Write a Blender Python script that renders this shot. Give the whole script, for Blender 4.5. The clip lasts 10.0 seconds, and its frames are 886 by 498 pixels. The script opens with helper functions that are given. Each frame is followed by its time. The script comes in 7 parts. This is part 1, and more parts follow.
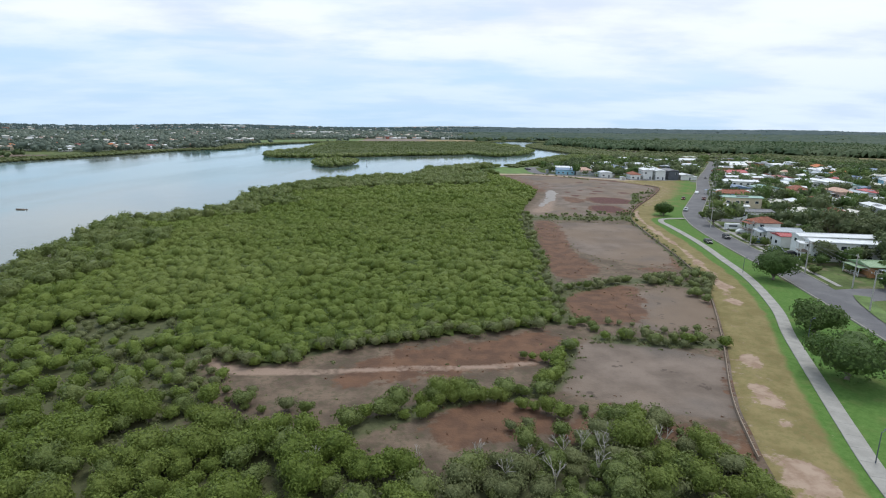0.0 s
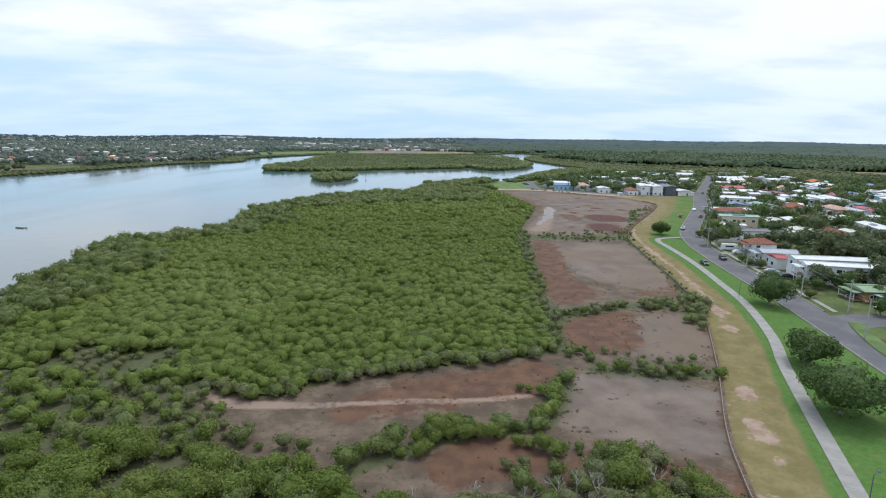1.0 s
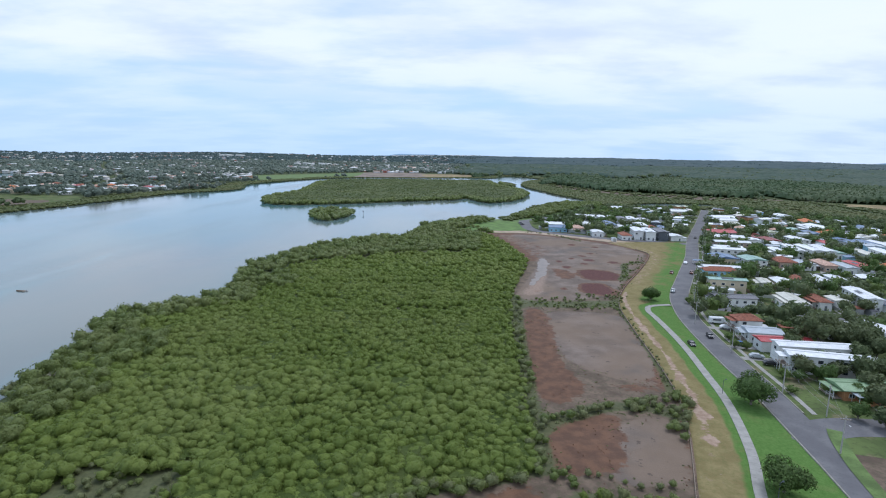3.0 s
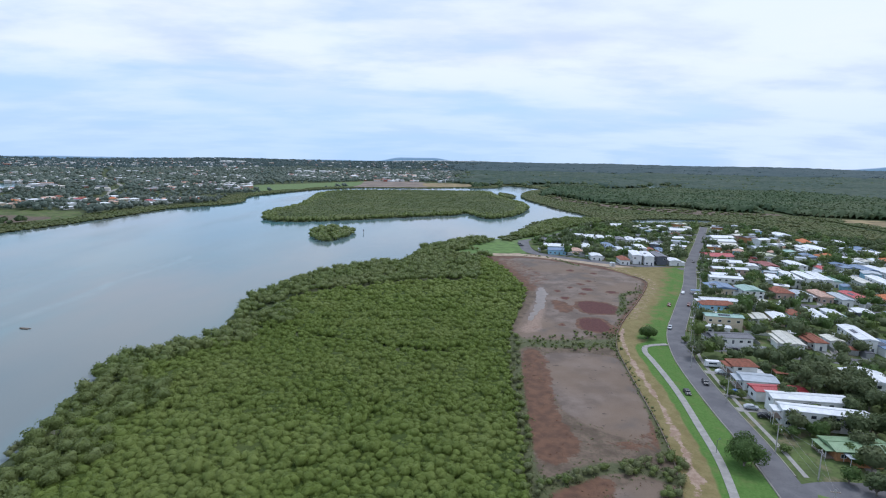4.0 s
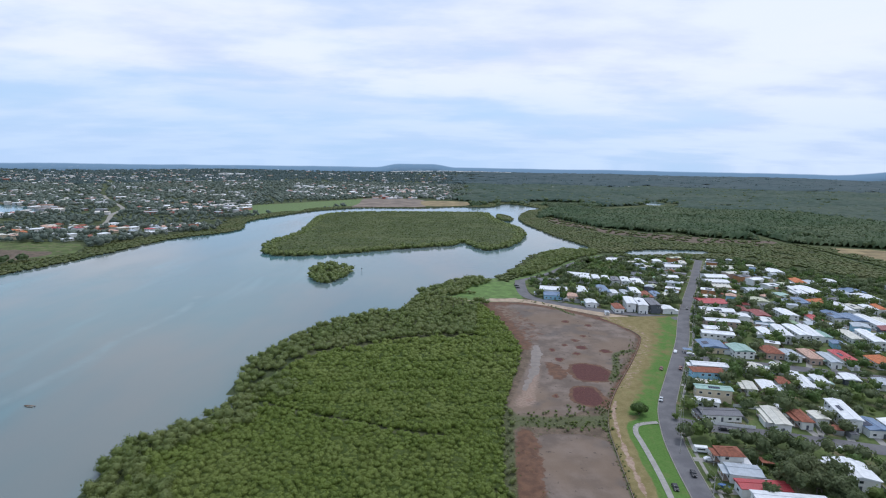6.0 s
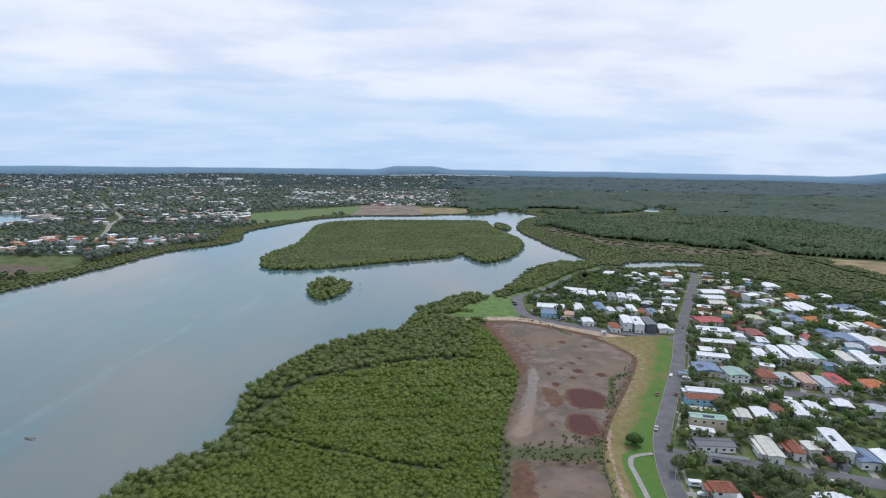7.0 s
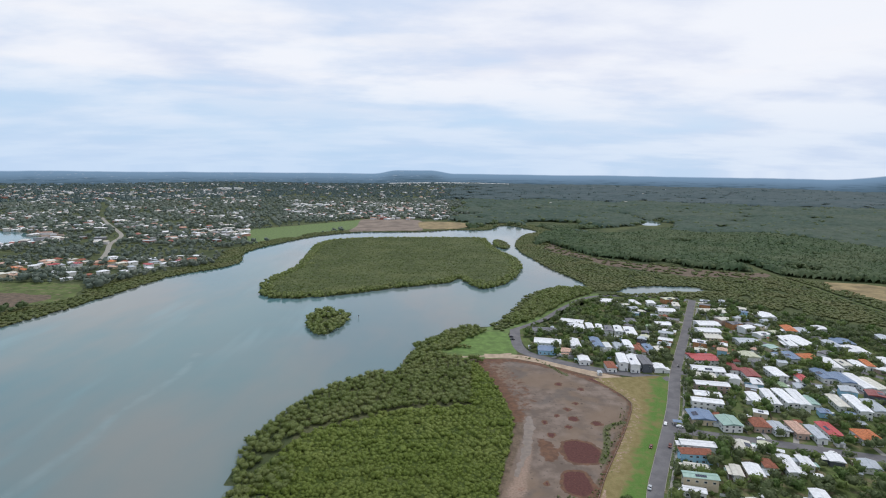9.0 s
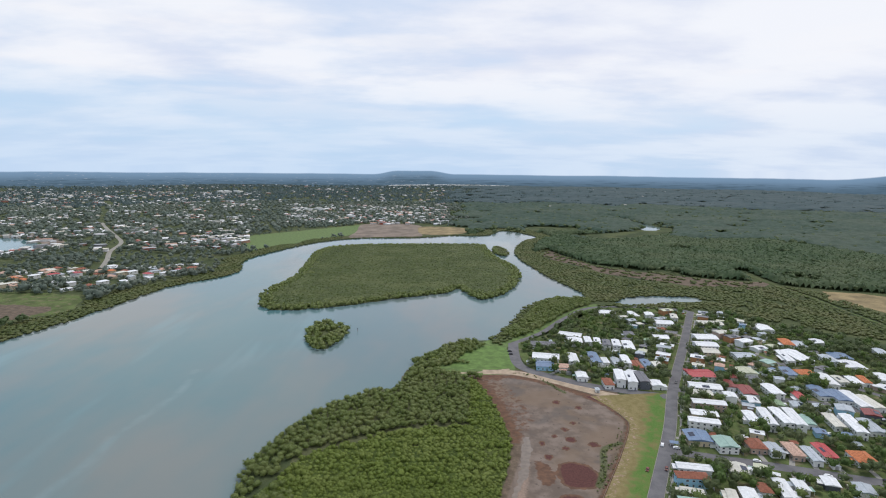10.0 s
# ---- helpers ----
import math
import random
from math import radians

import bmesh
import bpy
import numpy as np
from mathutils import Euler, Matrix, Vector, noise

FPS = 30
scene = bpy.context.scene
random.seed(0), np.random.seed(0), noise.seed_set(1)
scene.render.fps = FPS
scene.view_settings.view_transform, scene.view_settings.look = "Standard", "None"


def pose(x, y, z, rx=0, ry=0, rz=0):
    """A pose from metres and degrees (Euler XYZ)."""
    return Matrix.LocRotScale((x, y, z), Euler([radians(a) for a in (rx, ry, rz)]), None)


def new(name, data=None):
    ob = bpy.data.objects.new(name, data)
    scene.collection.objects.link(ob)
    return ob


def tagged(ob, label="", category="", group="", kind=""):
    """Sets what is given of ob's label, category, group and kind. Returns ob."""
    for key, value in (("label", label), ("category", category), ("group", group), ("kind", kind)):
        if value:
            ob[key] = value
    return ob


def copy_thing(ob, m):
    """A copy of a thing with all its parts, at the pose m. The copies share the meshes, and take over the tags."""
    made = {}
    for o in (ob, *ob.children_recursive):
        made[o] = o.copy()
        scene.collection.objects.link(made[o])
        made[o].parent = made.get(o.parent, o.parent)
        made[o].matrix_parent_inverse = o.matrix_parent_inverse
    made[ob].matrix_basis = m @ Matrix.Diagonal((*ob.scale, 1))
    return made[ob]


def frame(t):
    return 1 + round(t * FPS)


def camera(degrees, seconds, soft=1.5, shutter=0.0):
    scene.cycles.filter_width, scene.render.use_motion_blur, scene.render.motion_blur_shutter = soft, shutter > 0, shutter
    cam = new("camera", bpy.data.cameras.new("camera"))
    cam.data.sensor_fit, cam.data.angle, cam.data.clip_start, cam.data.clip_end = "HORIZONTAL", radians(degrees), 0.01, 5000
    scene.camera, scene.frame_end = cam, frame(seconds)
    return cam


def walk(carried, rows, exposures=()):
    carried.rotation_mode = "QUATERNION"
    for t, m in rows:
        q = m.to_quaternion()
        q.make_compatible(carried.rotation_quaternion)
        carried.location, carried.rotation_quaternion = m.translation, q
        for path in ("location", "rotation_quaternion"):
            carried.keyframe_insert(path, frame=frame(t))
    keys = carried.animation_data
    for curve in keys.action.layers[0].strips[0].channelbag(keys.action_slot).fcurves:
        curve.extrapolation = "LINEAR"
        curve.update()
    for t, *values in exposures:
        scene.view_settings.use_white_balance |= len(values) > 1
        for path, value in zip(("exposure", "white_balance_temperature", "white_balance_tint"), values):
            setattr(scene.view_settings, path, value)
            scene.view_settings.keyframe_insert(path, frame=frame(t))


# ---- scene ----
cam = camera(78.5, 10.0, soft=1.1)
# seconds, x, y, z, yaw, pitch, roll
ROWS = [
    (0.0, 0.00, 0.00, 37.50, -0.000, -12.689, 0.589),
    (0.5, 0.23, -0.09, 38.51, -0.003, -12.108, 0.613),
    (1.0, 0.30, -0.04, 41.32, -0.095, -11.595, 0.652),
    (1.5, 0.46, -0.07, 45.68, -0.184, -11.146, 0.698),
    (2.0, 0.74, -0.18, 51.03, -0.233, -10.805, 0.757),
    (2.5, 1.31, -0.21, 57.36, -0.278, -10.402, 0.826),
    (4.0, 2.03, 0.04, 80.71, -0.237, -9.727, 0.956),
    (4.5, 2.19, -0.03, 89.52, -0.236, -9.549, 0.953),
    (5.0, 2.45, -0.15, 98.45, -0.225, -9.377, 0.942),
    (5.5, 2.71, -0.34, 107.15, -0.262, -9.218, 0.906),
    (7.0, 3.70, -0.98, 129.74, -0.481, -8.879, 0.724),
    (7.5, 4.21, -1.00, 137.22, -0.436, -8.746, 0.678),
    (8.0, 4.59, -0.89, 144.76, -0.436, -8.608, 0.644),
    (8.5, 5.02, -0.87, 152.15, -0.444, -8.509, 0.614),
    (9.0, 5.54, -0.77, 159.36, -0.484, -8.443, 0.589),
    (9.5, 6.10, -0.61, 166.42, -0.553, -8.351, 0.562),
    (10.0, 6.81, -0.51, 173.30, -0.485, -8.398, 0.544),
]
walk(cam, [(t, pose(x, y, z, 90 + pitch, 0, yaw) @ pose(0, 0, 0, 0, 0, roll)) for t, x, y, z, yaw, pitch, roll in ROWS],
     [(0, 0.09, 6050, 8), (0.5, 0.16, 6000, 8.5), (1.5, 0.11, 5780, 10), (2.5, 0.04, 5520, 11), (4.5, -0.04, 5500, 13), (7.0, -0.08, 5850, 13), (10.0, -0.05, 6200, 13)])

# ---- world and sun: thin broken overcast, soft light ----
SUN_ELEVATION, SUN_TURN = 62.0, 35.0


def make_world():
    w = bpy.data.worlds.new("overcast")
    scene.world = w
    w.use_nodes = True
    nt = w.node_tree
    nt.nodes.clear()
    N, L = nt.nodes.new, nt.links.new

    def math_node(op, a, b=None, c=None, clamp=False):
        n = N("ShaderNodeMath")
        n.operation, n.use_clamp = op, clamp
        for i, v in enumerate((a, b, c)):
            if v is None:
                continue
            if isinstance(v, (int, float)):
                n.inputs[i].default_value = v
            else:
                L(v, n.inputs[i])
        return n.outputs[0]

    def mix(f, a, b):
        n = N("ShaderNodeMix")
        n.data_type = "RGBA"
        for i, v in ((0, f), (6, a), (7, b)):
            if isinstance(v, (int, float)):
                n.inputs[i].default_value = v
            elif isinstance(v, tuple):
                n.inputs[i].default_value = (*v, 1)
            else:
                L(v, n.inputs[i])
        return n.outputs[2]

    def ramp(v, lo, hi):
        n = N("ShaderNodeMapRange")
        n.interpolation_type = "SMOOTHSTEP"
        n.inputs[1].default_value, n.inputs[2].default_value = lo, hi
        L(v, n.inputs[0])
        return n.outputs[0]

    def fbm(vec, scale, detail, rough=0.5):
        n = N("ShaderNodeTexNoise")
        n.inputs["Scale"].default_value, n.inputs["Detail"].default_value, n.inputs["Roughness"].default_value = scale, detail, rough
        L(vec, n.inputs["Vector"])
        return n.outputs[0]

    coord = N("ShaderNodeTexCoord").outputs["Generated"]
    sep = N("ShaderNodeSeparateXYZ")
    L(coord, sep.inputs[0])
    x, y, z = sep.outputs
    sky = N("ShaderNodeTexSky")
    sky.sky_type, sky.sun_disc = "NISHITA", False
    sky.sun_elevation, sky.sun_rotation = radians(SUN_ELEVATION), radians(SUN_TURN)
    scale = N("ShaderNodeVectorMath")
    scale.operation = "SCALE"
    L(sky.outputs[0], scale.inputs[0])
    scale.inputs[3].default_value = 0.11
    # cloud deck: the way through each point of a flat layer overhead
    up = math_node("ADD", math_node("MAXIMUM", z, 0.0), 0.16)
    flat = N("ShaderNodeCombineXYZ")
    L(math_node("DIVIDE", x, up), flat.inputs[0])
    L(math_node("MULTIPLY", math_node("DIVIDE", y, up), 1.5), flat.inputs[1])
    flat.inputs[2].default_value = 0.7
    deck = flat.outputs[0]
    big = fbm(deck, 0.34, 3, 0.5)
    fine = fbm(deck, 0.95, 9, 0.54)
    body = math_node("ADD", math_node("MULTIPLY", big, 0.55), math_node("MULTIPLY", fine, 0.45))
    body = math_node("ADD", body, math_node("MULTIPLY", x, 0.07))
    cover = ramp(body, 0.33, 0.56)
    hazy = mix(0.82, scale.outputs[0], (0.61, 0.78, 0.94))
    white = mix(ramp(fine, 0.36, 0.60), (0.76, 0.785, 0.87), (1.0, 0.985, 0.96))
    clouds = mix(math_node("MULTIPLY", cover, 0.85), hazy, white)
    # long cream-lit streaks where the edges of the deck catch the light
    bar = N("ShaderNodeCombineXYZ")
    L(math_node("MULTIPLY", x, 1.7), bar.inputs[0])
    L(math_node("MULTIPLY", z, 15.0), bar.inputs[1])
    L(y, bar.inputs[2])
    lit = math_node("MULTIPLY", ramp(fbm(bar.outputs[0], 1.15, 7, 0.55), 0.50, 0.66), ramp(math_node("ABSOLUTE", math_node("SUBTRACT", z, 0.17)), 0.15, 0.03))
    clouds = mix(math_node("MULTIPLY", lit, 0.42), clouds, (1.0, 0.97, 0.93))
    low = ramp(z, 0.0, 0.17)
    above = mix(low, mix(math_node("ADD", 0.3, math_node("MULTIPLY", ramp(x, 0.0, 0.6), 0.3)), (0.52, 0.70, 0.88), clouds), clouds)
    # distant land below the skyline, with a low table hill and rolling ridges
    turn = math_node("DIVIDE", x, math_node("MAXIMUM", y, 0.05))
    ridge = N("ShaderNodeTexNoise")
    ridge.noise_dimensions = "1D"
    ridge.inputs["Scale"].default_value, ridge.inputs["Detail"].default_value = 5.0, 4
    L(turn, ridge.inputs["W"])
    hill = math_node("MULTIPLY", ramp(math_node("ABSOLUTE", math_node("ADD", turn, 0.046)), 0.075, 0.028), 0.0068)
    hill_b = math_node("MULTIPLY", ramp(math_node("ABSOLUTE", math_node("SUBTRACT", turn, 0.90)), 0.16, 0.02), 0.009)
    top = math_node("ADD", math_node("ADD", hill, hill_b), math_node("SUBTRACT", math_node("MULTIPLY", math_node("SUBTRACT", ridge.outputs[0], 0.5), 0.005), 0.0100))
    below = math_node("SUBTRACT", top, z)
    # Blue aerial haze painted into the land colours, palest at the skyline.
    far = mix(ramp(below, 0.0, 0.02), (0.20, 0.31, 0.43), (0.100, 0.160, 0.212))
    strip = N("ShaderNodeCombineXYZ")
    L(math_node("MULTIPLY", turn, 26.0), strip.inputs[0])
    L(math_node("MULTIPLY", z, 420.0), strip.inputs[1])
    woods = fbm(strip.outputs[0], 1.0, 5, 0.6)
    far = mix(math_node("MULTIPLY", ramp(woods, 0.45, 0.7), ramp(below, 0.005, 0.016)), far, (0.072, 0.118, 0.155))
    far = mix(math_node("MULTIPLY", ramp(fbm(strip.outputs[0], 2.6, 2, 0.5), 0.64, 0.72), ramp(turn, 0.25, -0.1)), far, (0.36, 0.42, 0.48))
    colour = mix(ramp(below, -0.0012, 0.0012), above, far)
    bg = N("ShaderNodeBackground")
    bg.inputs[1].default_value = 1.0
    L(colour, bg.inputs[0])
    out = N("ShaderNodeOutputWorld")
    L(bg.outputs[0], out.inputs[0])


make_world()
sun = new("sun", bpy.data.lights.new("sun", "SUN"))
sun.data.energy, sun.data.angle, sun.data.color = 1.8, radians(18), (1.0, 0.95, 0.88)
sun.rotation_euler = Euler((radians(90 - SUN_ELEVATION), 0, radians(180 - SUN_TURN)))

# ---- materials ----


class Nodes:
    """A small builder for one material's nodes."""

    def __init__(self, name, rough=0.8, metal=0.0, spec=0.4):
        self.m = bpy.data.materials.new(name)
        self.m.use_nodes = True
        self.t = self.m.node_tree
        self.b = self.t.nodes["Principled BSDF"]
        self.b.inputs["Roughness"].default_value = rough
        self.b.inputs["Metallic"].default_value = metal
        self.b.inputs["Specular IOR Level"].default_value = spec
        self.where = self.t.nodes.new("ShaderNodeNewGeometry").outputs["Position"]

    def link(self, a, b):
        self.t.links.new(a, b)

    def put(self, socket, v):
        if isinstance(v, (int, float)):
            socket.default_value = v
        elif isinstance(v, tuple):
            socket.default_value = (*v, 1)
        else:
            self.link(v, socket)

    def noise(self, scale, detail=3, rough=0.55, stretch=None, coord=None):
        n = self.t.nodes.new("ShaderNodeTexNoise")
        n.inputs["Scale"].default_value, n.inputs["Detail"].default_value, n.inputs["Roughness"].default_value = scale, detail, rough
        v = coord or self.where
        if stretch:
            s = self.t.nodes.new("ShaderNodeVectorMath")
            s.operation = "MULTIPLY"
            self.link(v, s.inputs[0])
            s.inputs[1].default_value = stretch
            v = s.outputs[0]
        self.link(v, n.inputs["Vector"])
        return n.outputs[0]

    def ramp(self, v, lo, hi, a=0.0, b=1.0):
        n = self.t.nodes.new("ShaderNodeMapRange")
        n.interpolation_type = "SMOOTHSTEP"
        for i, q in enumerate((lo, hi, a, b)):
            n.inputs[i + 1].default_value = q
        self.link(v, n.inputs[0])
        return n.outputs[0]

    def math(self, op, a, b=0.0):
        n = self.t.nodes.new("ShaderNodeMath")
        n.operation = op
        self.put(n.inputs[0], a)
        self.put(n.inputs[1], b)
        return n.outputs[0]

    def mix(self, f, a, b):
        n = self.t.nodes.new("ShaderNodeMix")
        n.data_type = "RGBA"
        self.put(n.inputs[0], f)
        self.put(n.inputs[6], a)
        self.put(n.inputs[7], b)
        return n.outputs[2]

    def attr(self, name):
        n = self.t.nodes.new("ShaderNodeAttribute")
        n.attribute_name = name
        return n.outputs["Fac"]

    def random(self):
        return self.t.nodes.new("ShaderNodeObjectInfo").outputs["Random"]

    def island(self):
        return self.t.nodes.new("ShaderNodeNewGeometry").outputs["Random Per Island"]

    def bump(self, height, distance, strength=1.0):
        n = self.t.nodes.new("ShaderNodeBump")
        n.inputs["Strength"].default_value, n.inputs["Distance"].default_value = strength, distance
        self.link(height, n.inputs["Height"])
        self.link(n.outputs[0], self.b.inputs["Normal"])

    def colour(self, v):
        self.put(self.b.inputs["Base Color"], v)
        return self.m


def tint(c, k):
    return tuple(min(1.0, q * k) for q in c)


def plain(name, c, rough=0.7, metal=0.0, grain=1.5, amount=0.18, relief=0.01):
    """A surface of one paint or stuff, with stains and grain."""
    n = Nodes(name, rough, metal)
    a = n.mix(n.ramp(n.noise(grain, 4), 0.3, 0.7), tint(c, 1 - amount), tint(c, 1 + amount))
    a = n.mix(n.ramp(n.noise(grain * 9, 2), 0.45, 0.75, 0.0, 0.35), a, tint(c, 1 - 2 * amount))
    n.bump(n.noise(grain * 12, 2), relief)
    return n.colour(a)


def leaf_material(name, dark, light, pale, patch=0.05, shade=False, gloss=0.25):
    """Leaf sprays: each one its own shade, with light passing through."""
    n = Nodes(name, 0.6 if gloss < 0.4 else 0.5, 0, gloss)
    a = n.mix(n.attr("shade") if shade else n.ramp(n.island(), 0.0, 1.0, 0.18, 0.82), dark, light)
    if not shade:
        # Dark mottling painted in as the shaded gaps between leaves.
        a = n.mix(n.ramp(n.noise(4.6, 4, 0.65), 0.46, 0.66, 0.0, 0.4), a, tint(dark, 0.65))
        n.bump(n.noise(4.0, 4, 0.65), 0.4, 0.9)
    if shade:
        a = n.mix(n.ramp(n.noise(1.6, 3), 0.35, 0.7, 0.0, 0.45), a, tint(dark, 0.75))
        n.bump(n.noise(2.2, 3), 0.35, 0.8)
    a = n.mix(n.ramp(n.noise(patch, 3), 0.4, 0.68, 0.0, 0.75), a, pale)
    a = n.mix(n.ramp(n.noise(patch * 6, 2), 0.5, 0.75, 0.0, 0.35), a, tint(dark, 0.9))
    thin = n.t.nodes.new("ShaderNodeBsdfTranslucent")
    n.put(thin.inputs[0], a)
    both = n.t.nodes.new("ShaderNodeMixShader")
    both.inputs[0].default_value = 0.3
    n.link(n.b.outputs[0], both.inputs[1])
    n.link(thin.outputs[0], both.inputs[2])
    n.link(both.outputs[0], n.t.nodes["Material Output"].inputs[0])
    return n.colour(a)


def roof_metal(name, c):
    """Ribbed sheet roofing: fine ribs, sheet laps and streaks of dirt, each roof a little different."""
    n = Nodes(name, 0.45, 0.0, 0.45)
    a = n.mix(n.ramp(n.noise(0.5, 4), 0.35, 0.7), tint(c, 0.86), tint(c, 1.08))
    a = n.mix(n.ramp(n.noise(2.5, 3, 0.6), 0.5, 0.8, 0, 0.4), a, tint(c, 0.66))
    a = n.mix(n.ramp(n.random(), 0.2, 1.0, 0, 0.28), a, tint(c, 0.62))
    w = n.t.nodes.new("ShaderNodeTexWave")
    w.inputs["Scale"].default_value = 1.6
    n.link(n.t.nodes.new("ShaderNodeTexCoord").outputs["Object"], w.inputs["Vector"])
    n.bump(w.outputs["Fac"], 0.03)
    return n.colour(a)


def roof_tile(name, c):
    n = Nodes(name, 0.75, 0, 0.3)
    b = n.t.nodes.new("ShaderNodeTexBrick")
    b.inputs["Scale"].default_value = 2.2
    n.link(n.t.nodes.new("ShaderNodeTexCoord").outputs["Object"], b.inputs["Vector"])
    a = n.mix(n.ramp(n.noise(0.9, 4), 0.3, 0.7), tint(c, 0.75), tint(c, 1.2))
    a = n.mix(n.ramp(n.noise(5, 2), 0.55, 0.8, 0, 0.5), a, tint(c, 0.55))
    n.bump(b.outputs["Fac"], -0.03)
    return n.colour(a)


def water_material():
    n = Nodes("estuary_water", 0.06, 0, 0.5)
    n.b.inputs["IOR"].default_value = 1.33
    a = n.mix(n.ramp(n.noise(0.006, 4, 0.55, (1.0, 0.45, 1)), 0.42, 0.66), (0.080, 0.168, 0.182), (0.155, 0.178, 0.168))
    a = n.mix(n.ramp(n.noise(0.012, 3, 0.5, (1.5, 0.25, 1)), 0.56, 0.70, 0, 0.55), a, (0.12, 0.23, 0.25))
    # Grey-mauve cloud reflection put into the base colour, stronger to the right.
    at = n.t.nodes.new("ShaderNodeSeparateXYZ")
    n.link(n.where, at.inputs[0])
    cloud_tint = n.math("ADD", at.outputs[0], n.math("MULTIPLY", n.math("SUBTRACT", n.noise(0.008, 3), 0.5), 260.0))
    a = n.mix(n.ramp(cloud_tint, -230.0, -70.0, 0, 0.28), a, (0.205, 0.190, 0.178))
    n.put(n.b.inputs["Roughness"], n.ramp(n.noise(0.011, 3, 0.5, (1.5, 0.3, 1)), 0.4, 0.65, 0.05, 0.16))
    a = n.mix(n.math("MULTIPLY", n.attr("slick"), n.ramp(n.noise(0.04, 4), 0.35, 0.65, 0.0, 0.26)), a, (0.22, 0.30, 0.31))
    n.bump(n.math("ADD", n.noise(0.9, 3), n.math("MULTIPLY", n.noise(0.12, 2), 2.0)), 0.035, 0.6)
    return n.colour(a)


def land_material():
    """Rough grass, litter and low scrub between the woods."""
    n = Nodes("rough_land", 0.95, 0, 0.1)
    a = n.mix(n.ramp(n.noise(0.02, 5), 0.35, 0.65), (0.05, 0.068, 0.032), (0.10, 0.115, 0.05))
    a = n.mix(n.ramp(n.noise(0.006, 3), 0.58, 0.72, 0, 0.8), a, (0.14, 0.12, 0.06))
    a = n.mix(n.ramp(n.noise(0.5, 3), 0.4, 0.7, 0, 0.5), a, (0.03, 0.035, 0.018))
    n.bump(n.noise(1.2, 3), 0.3)
    return n.colour(a)


def mud_material():
    """Tidal flat: dark wet mud, pale dry pans, rust-red samphire mats."""
    n = Nodes("tidal_mud", 0.85, 0, 0.25)
    fine = n.noise(0.9, 6, 0.65)
    coarse = n.noise(0.16, 4, 0.6)
    a = n.mix(n.ramp(coarse, 0.35, 0.65), (0.085, 0.06, 0.042), (0.16, 0.115, 0.082))
    a = n.mix(n.ramp(fine, 0.45, 0.65, 0, 0.6), a, (0.07, 0.065, 0.035))
    pan = n.ramp(n.math("ADD", n.attr("pan"), n.math("MULTIPLY", n.math("SUBTRACT", fine, 0.5), 0.55)), 0.36, 0.6)
    pale = n.mix(n.ramp(n.noise(0.09, 5, 0.6), 0.36, 0.66), (0.118, 0.090, 0.071), (0.200, 0.156, 0.127))
    pale = n.mix(n.ramp(n.noise(0.022, 3, 0.5), 0.42, 0.60, 0, 0.8), pale, (0.165, 0.118, 0.082))
    pale = n.mix(n.ramp(n.noise(0.035, 3, 0.5), 0.55, 0.68, 0, 0.6), pale, (0.085, 0.076, 0.070))
    pale = n.mix(n.ramp(n.noise(1.7, 4), 0.52, 0.75, 0, 0.35), pale, (0.12, 0.095, 0.08))
    pale = n.mix(n.ramp(n.noise(0.26, 4, 0.6), 0.63, 0.68, 0, 0.7), pale, (0.062, 0.046, 0.036))
    a = n.mix(pan, a, pale)
    ragged = n.math("ADD", n.math("MULTIPLY", n.math("SUBTRACT", fine, 0.5), 0.7), n.math("MULTIPLY", n.math("SUBTRACT", n.noise(0.22, 4, 0.6), 0.5), 1.3))
    red = n.ramp(n.math("ADD", n.attr("red"), ragged), 0.40, 0.62)
    rust = n.mix(n.ramp(n.noise(0.3, 5), 0.35, 0.65), (0.086, 0.044, 0.027), (0.140, 0.072, 0.041))
    a = n.mix(n.math("MULTIPLY", red, 0.9), a, rust)
    a = n.mix(n.ramp(n.math("ADD", n.attr("red"), n.math("MULTIPLY", ragged, 0.5)), 1.05, 1.35, 0, 0.92), a, n.mix(n.ramp(fine, 0.35, 0.65), (0.062, 0.022, 0.020), (0.098, 0.036, 0.031)))
    sand = n.ramp(n.math("ADD", n.attr("track"), n.math("MULTIPLY", n.math("SUBTRACT", fine, 0.5), 0.6)), 0.4, 0.7)
    a = n.mix(n.math("MULTIPLY", sand, 0.8), a, (0.30, 0.215, 0.165))
    litter = n.ramp(n.math("ADD", n.attr("litter"), n.math("MULTIPLY", n.math("SUBTRACT", fine, 0.5), 0.5)), 0.35, 0.65)
    a = n.mix(n.math("MULTIPLY", litter, 0.85), a, n.mix(n.ramp(fine, 0.35, 0.65), (0.055, 0.070, 0.026), (0.095, 0.105, 0.045)))
    n.bump(n.noise(3.0, 4), 0.06)
    return n.colour(a)


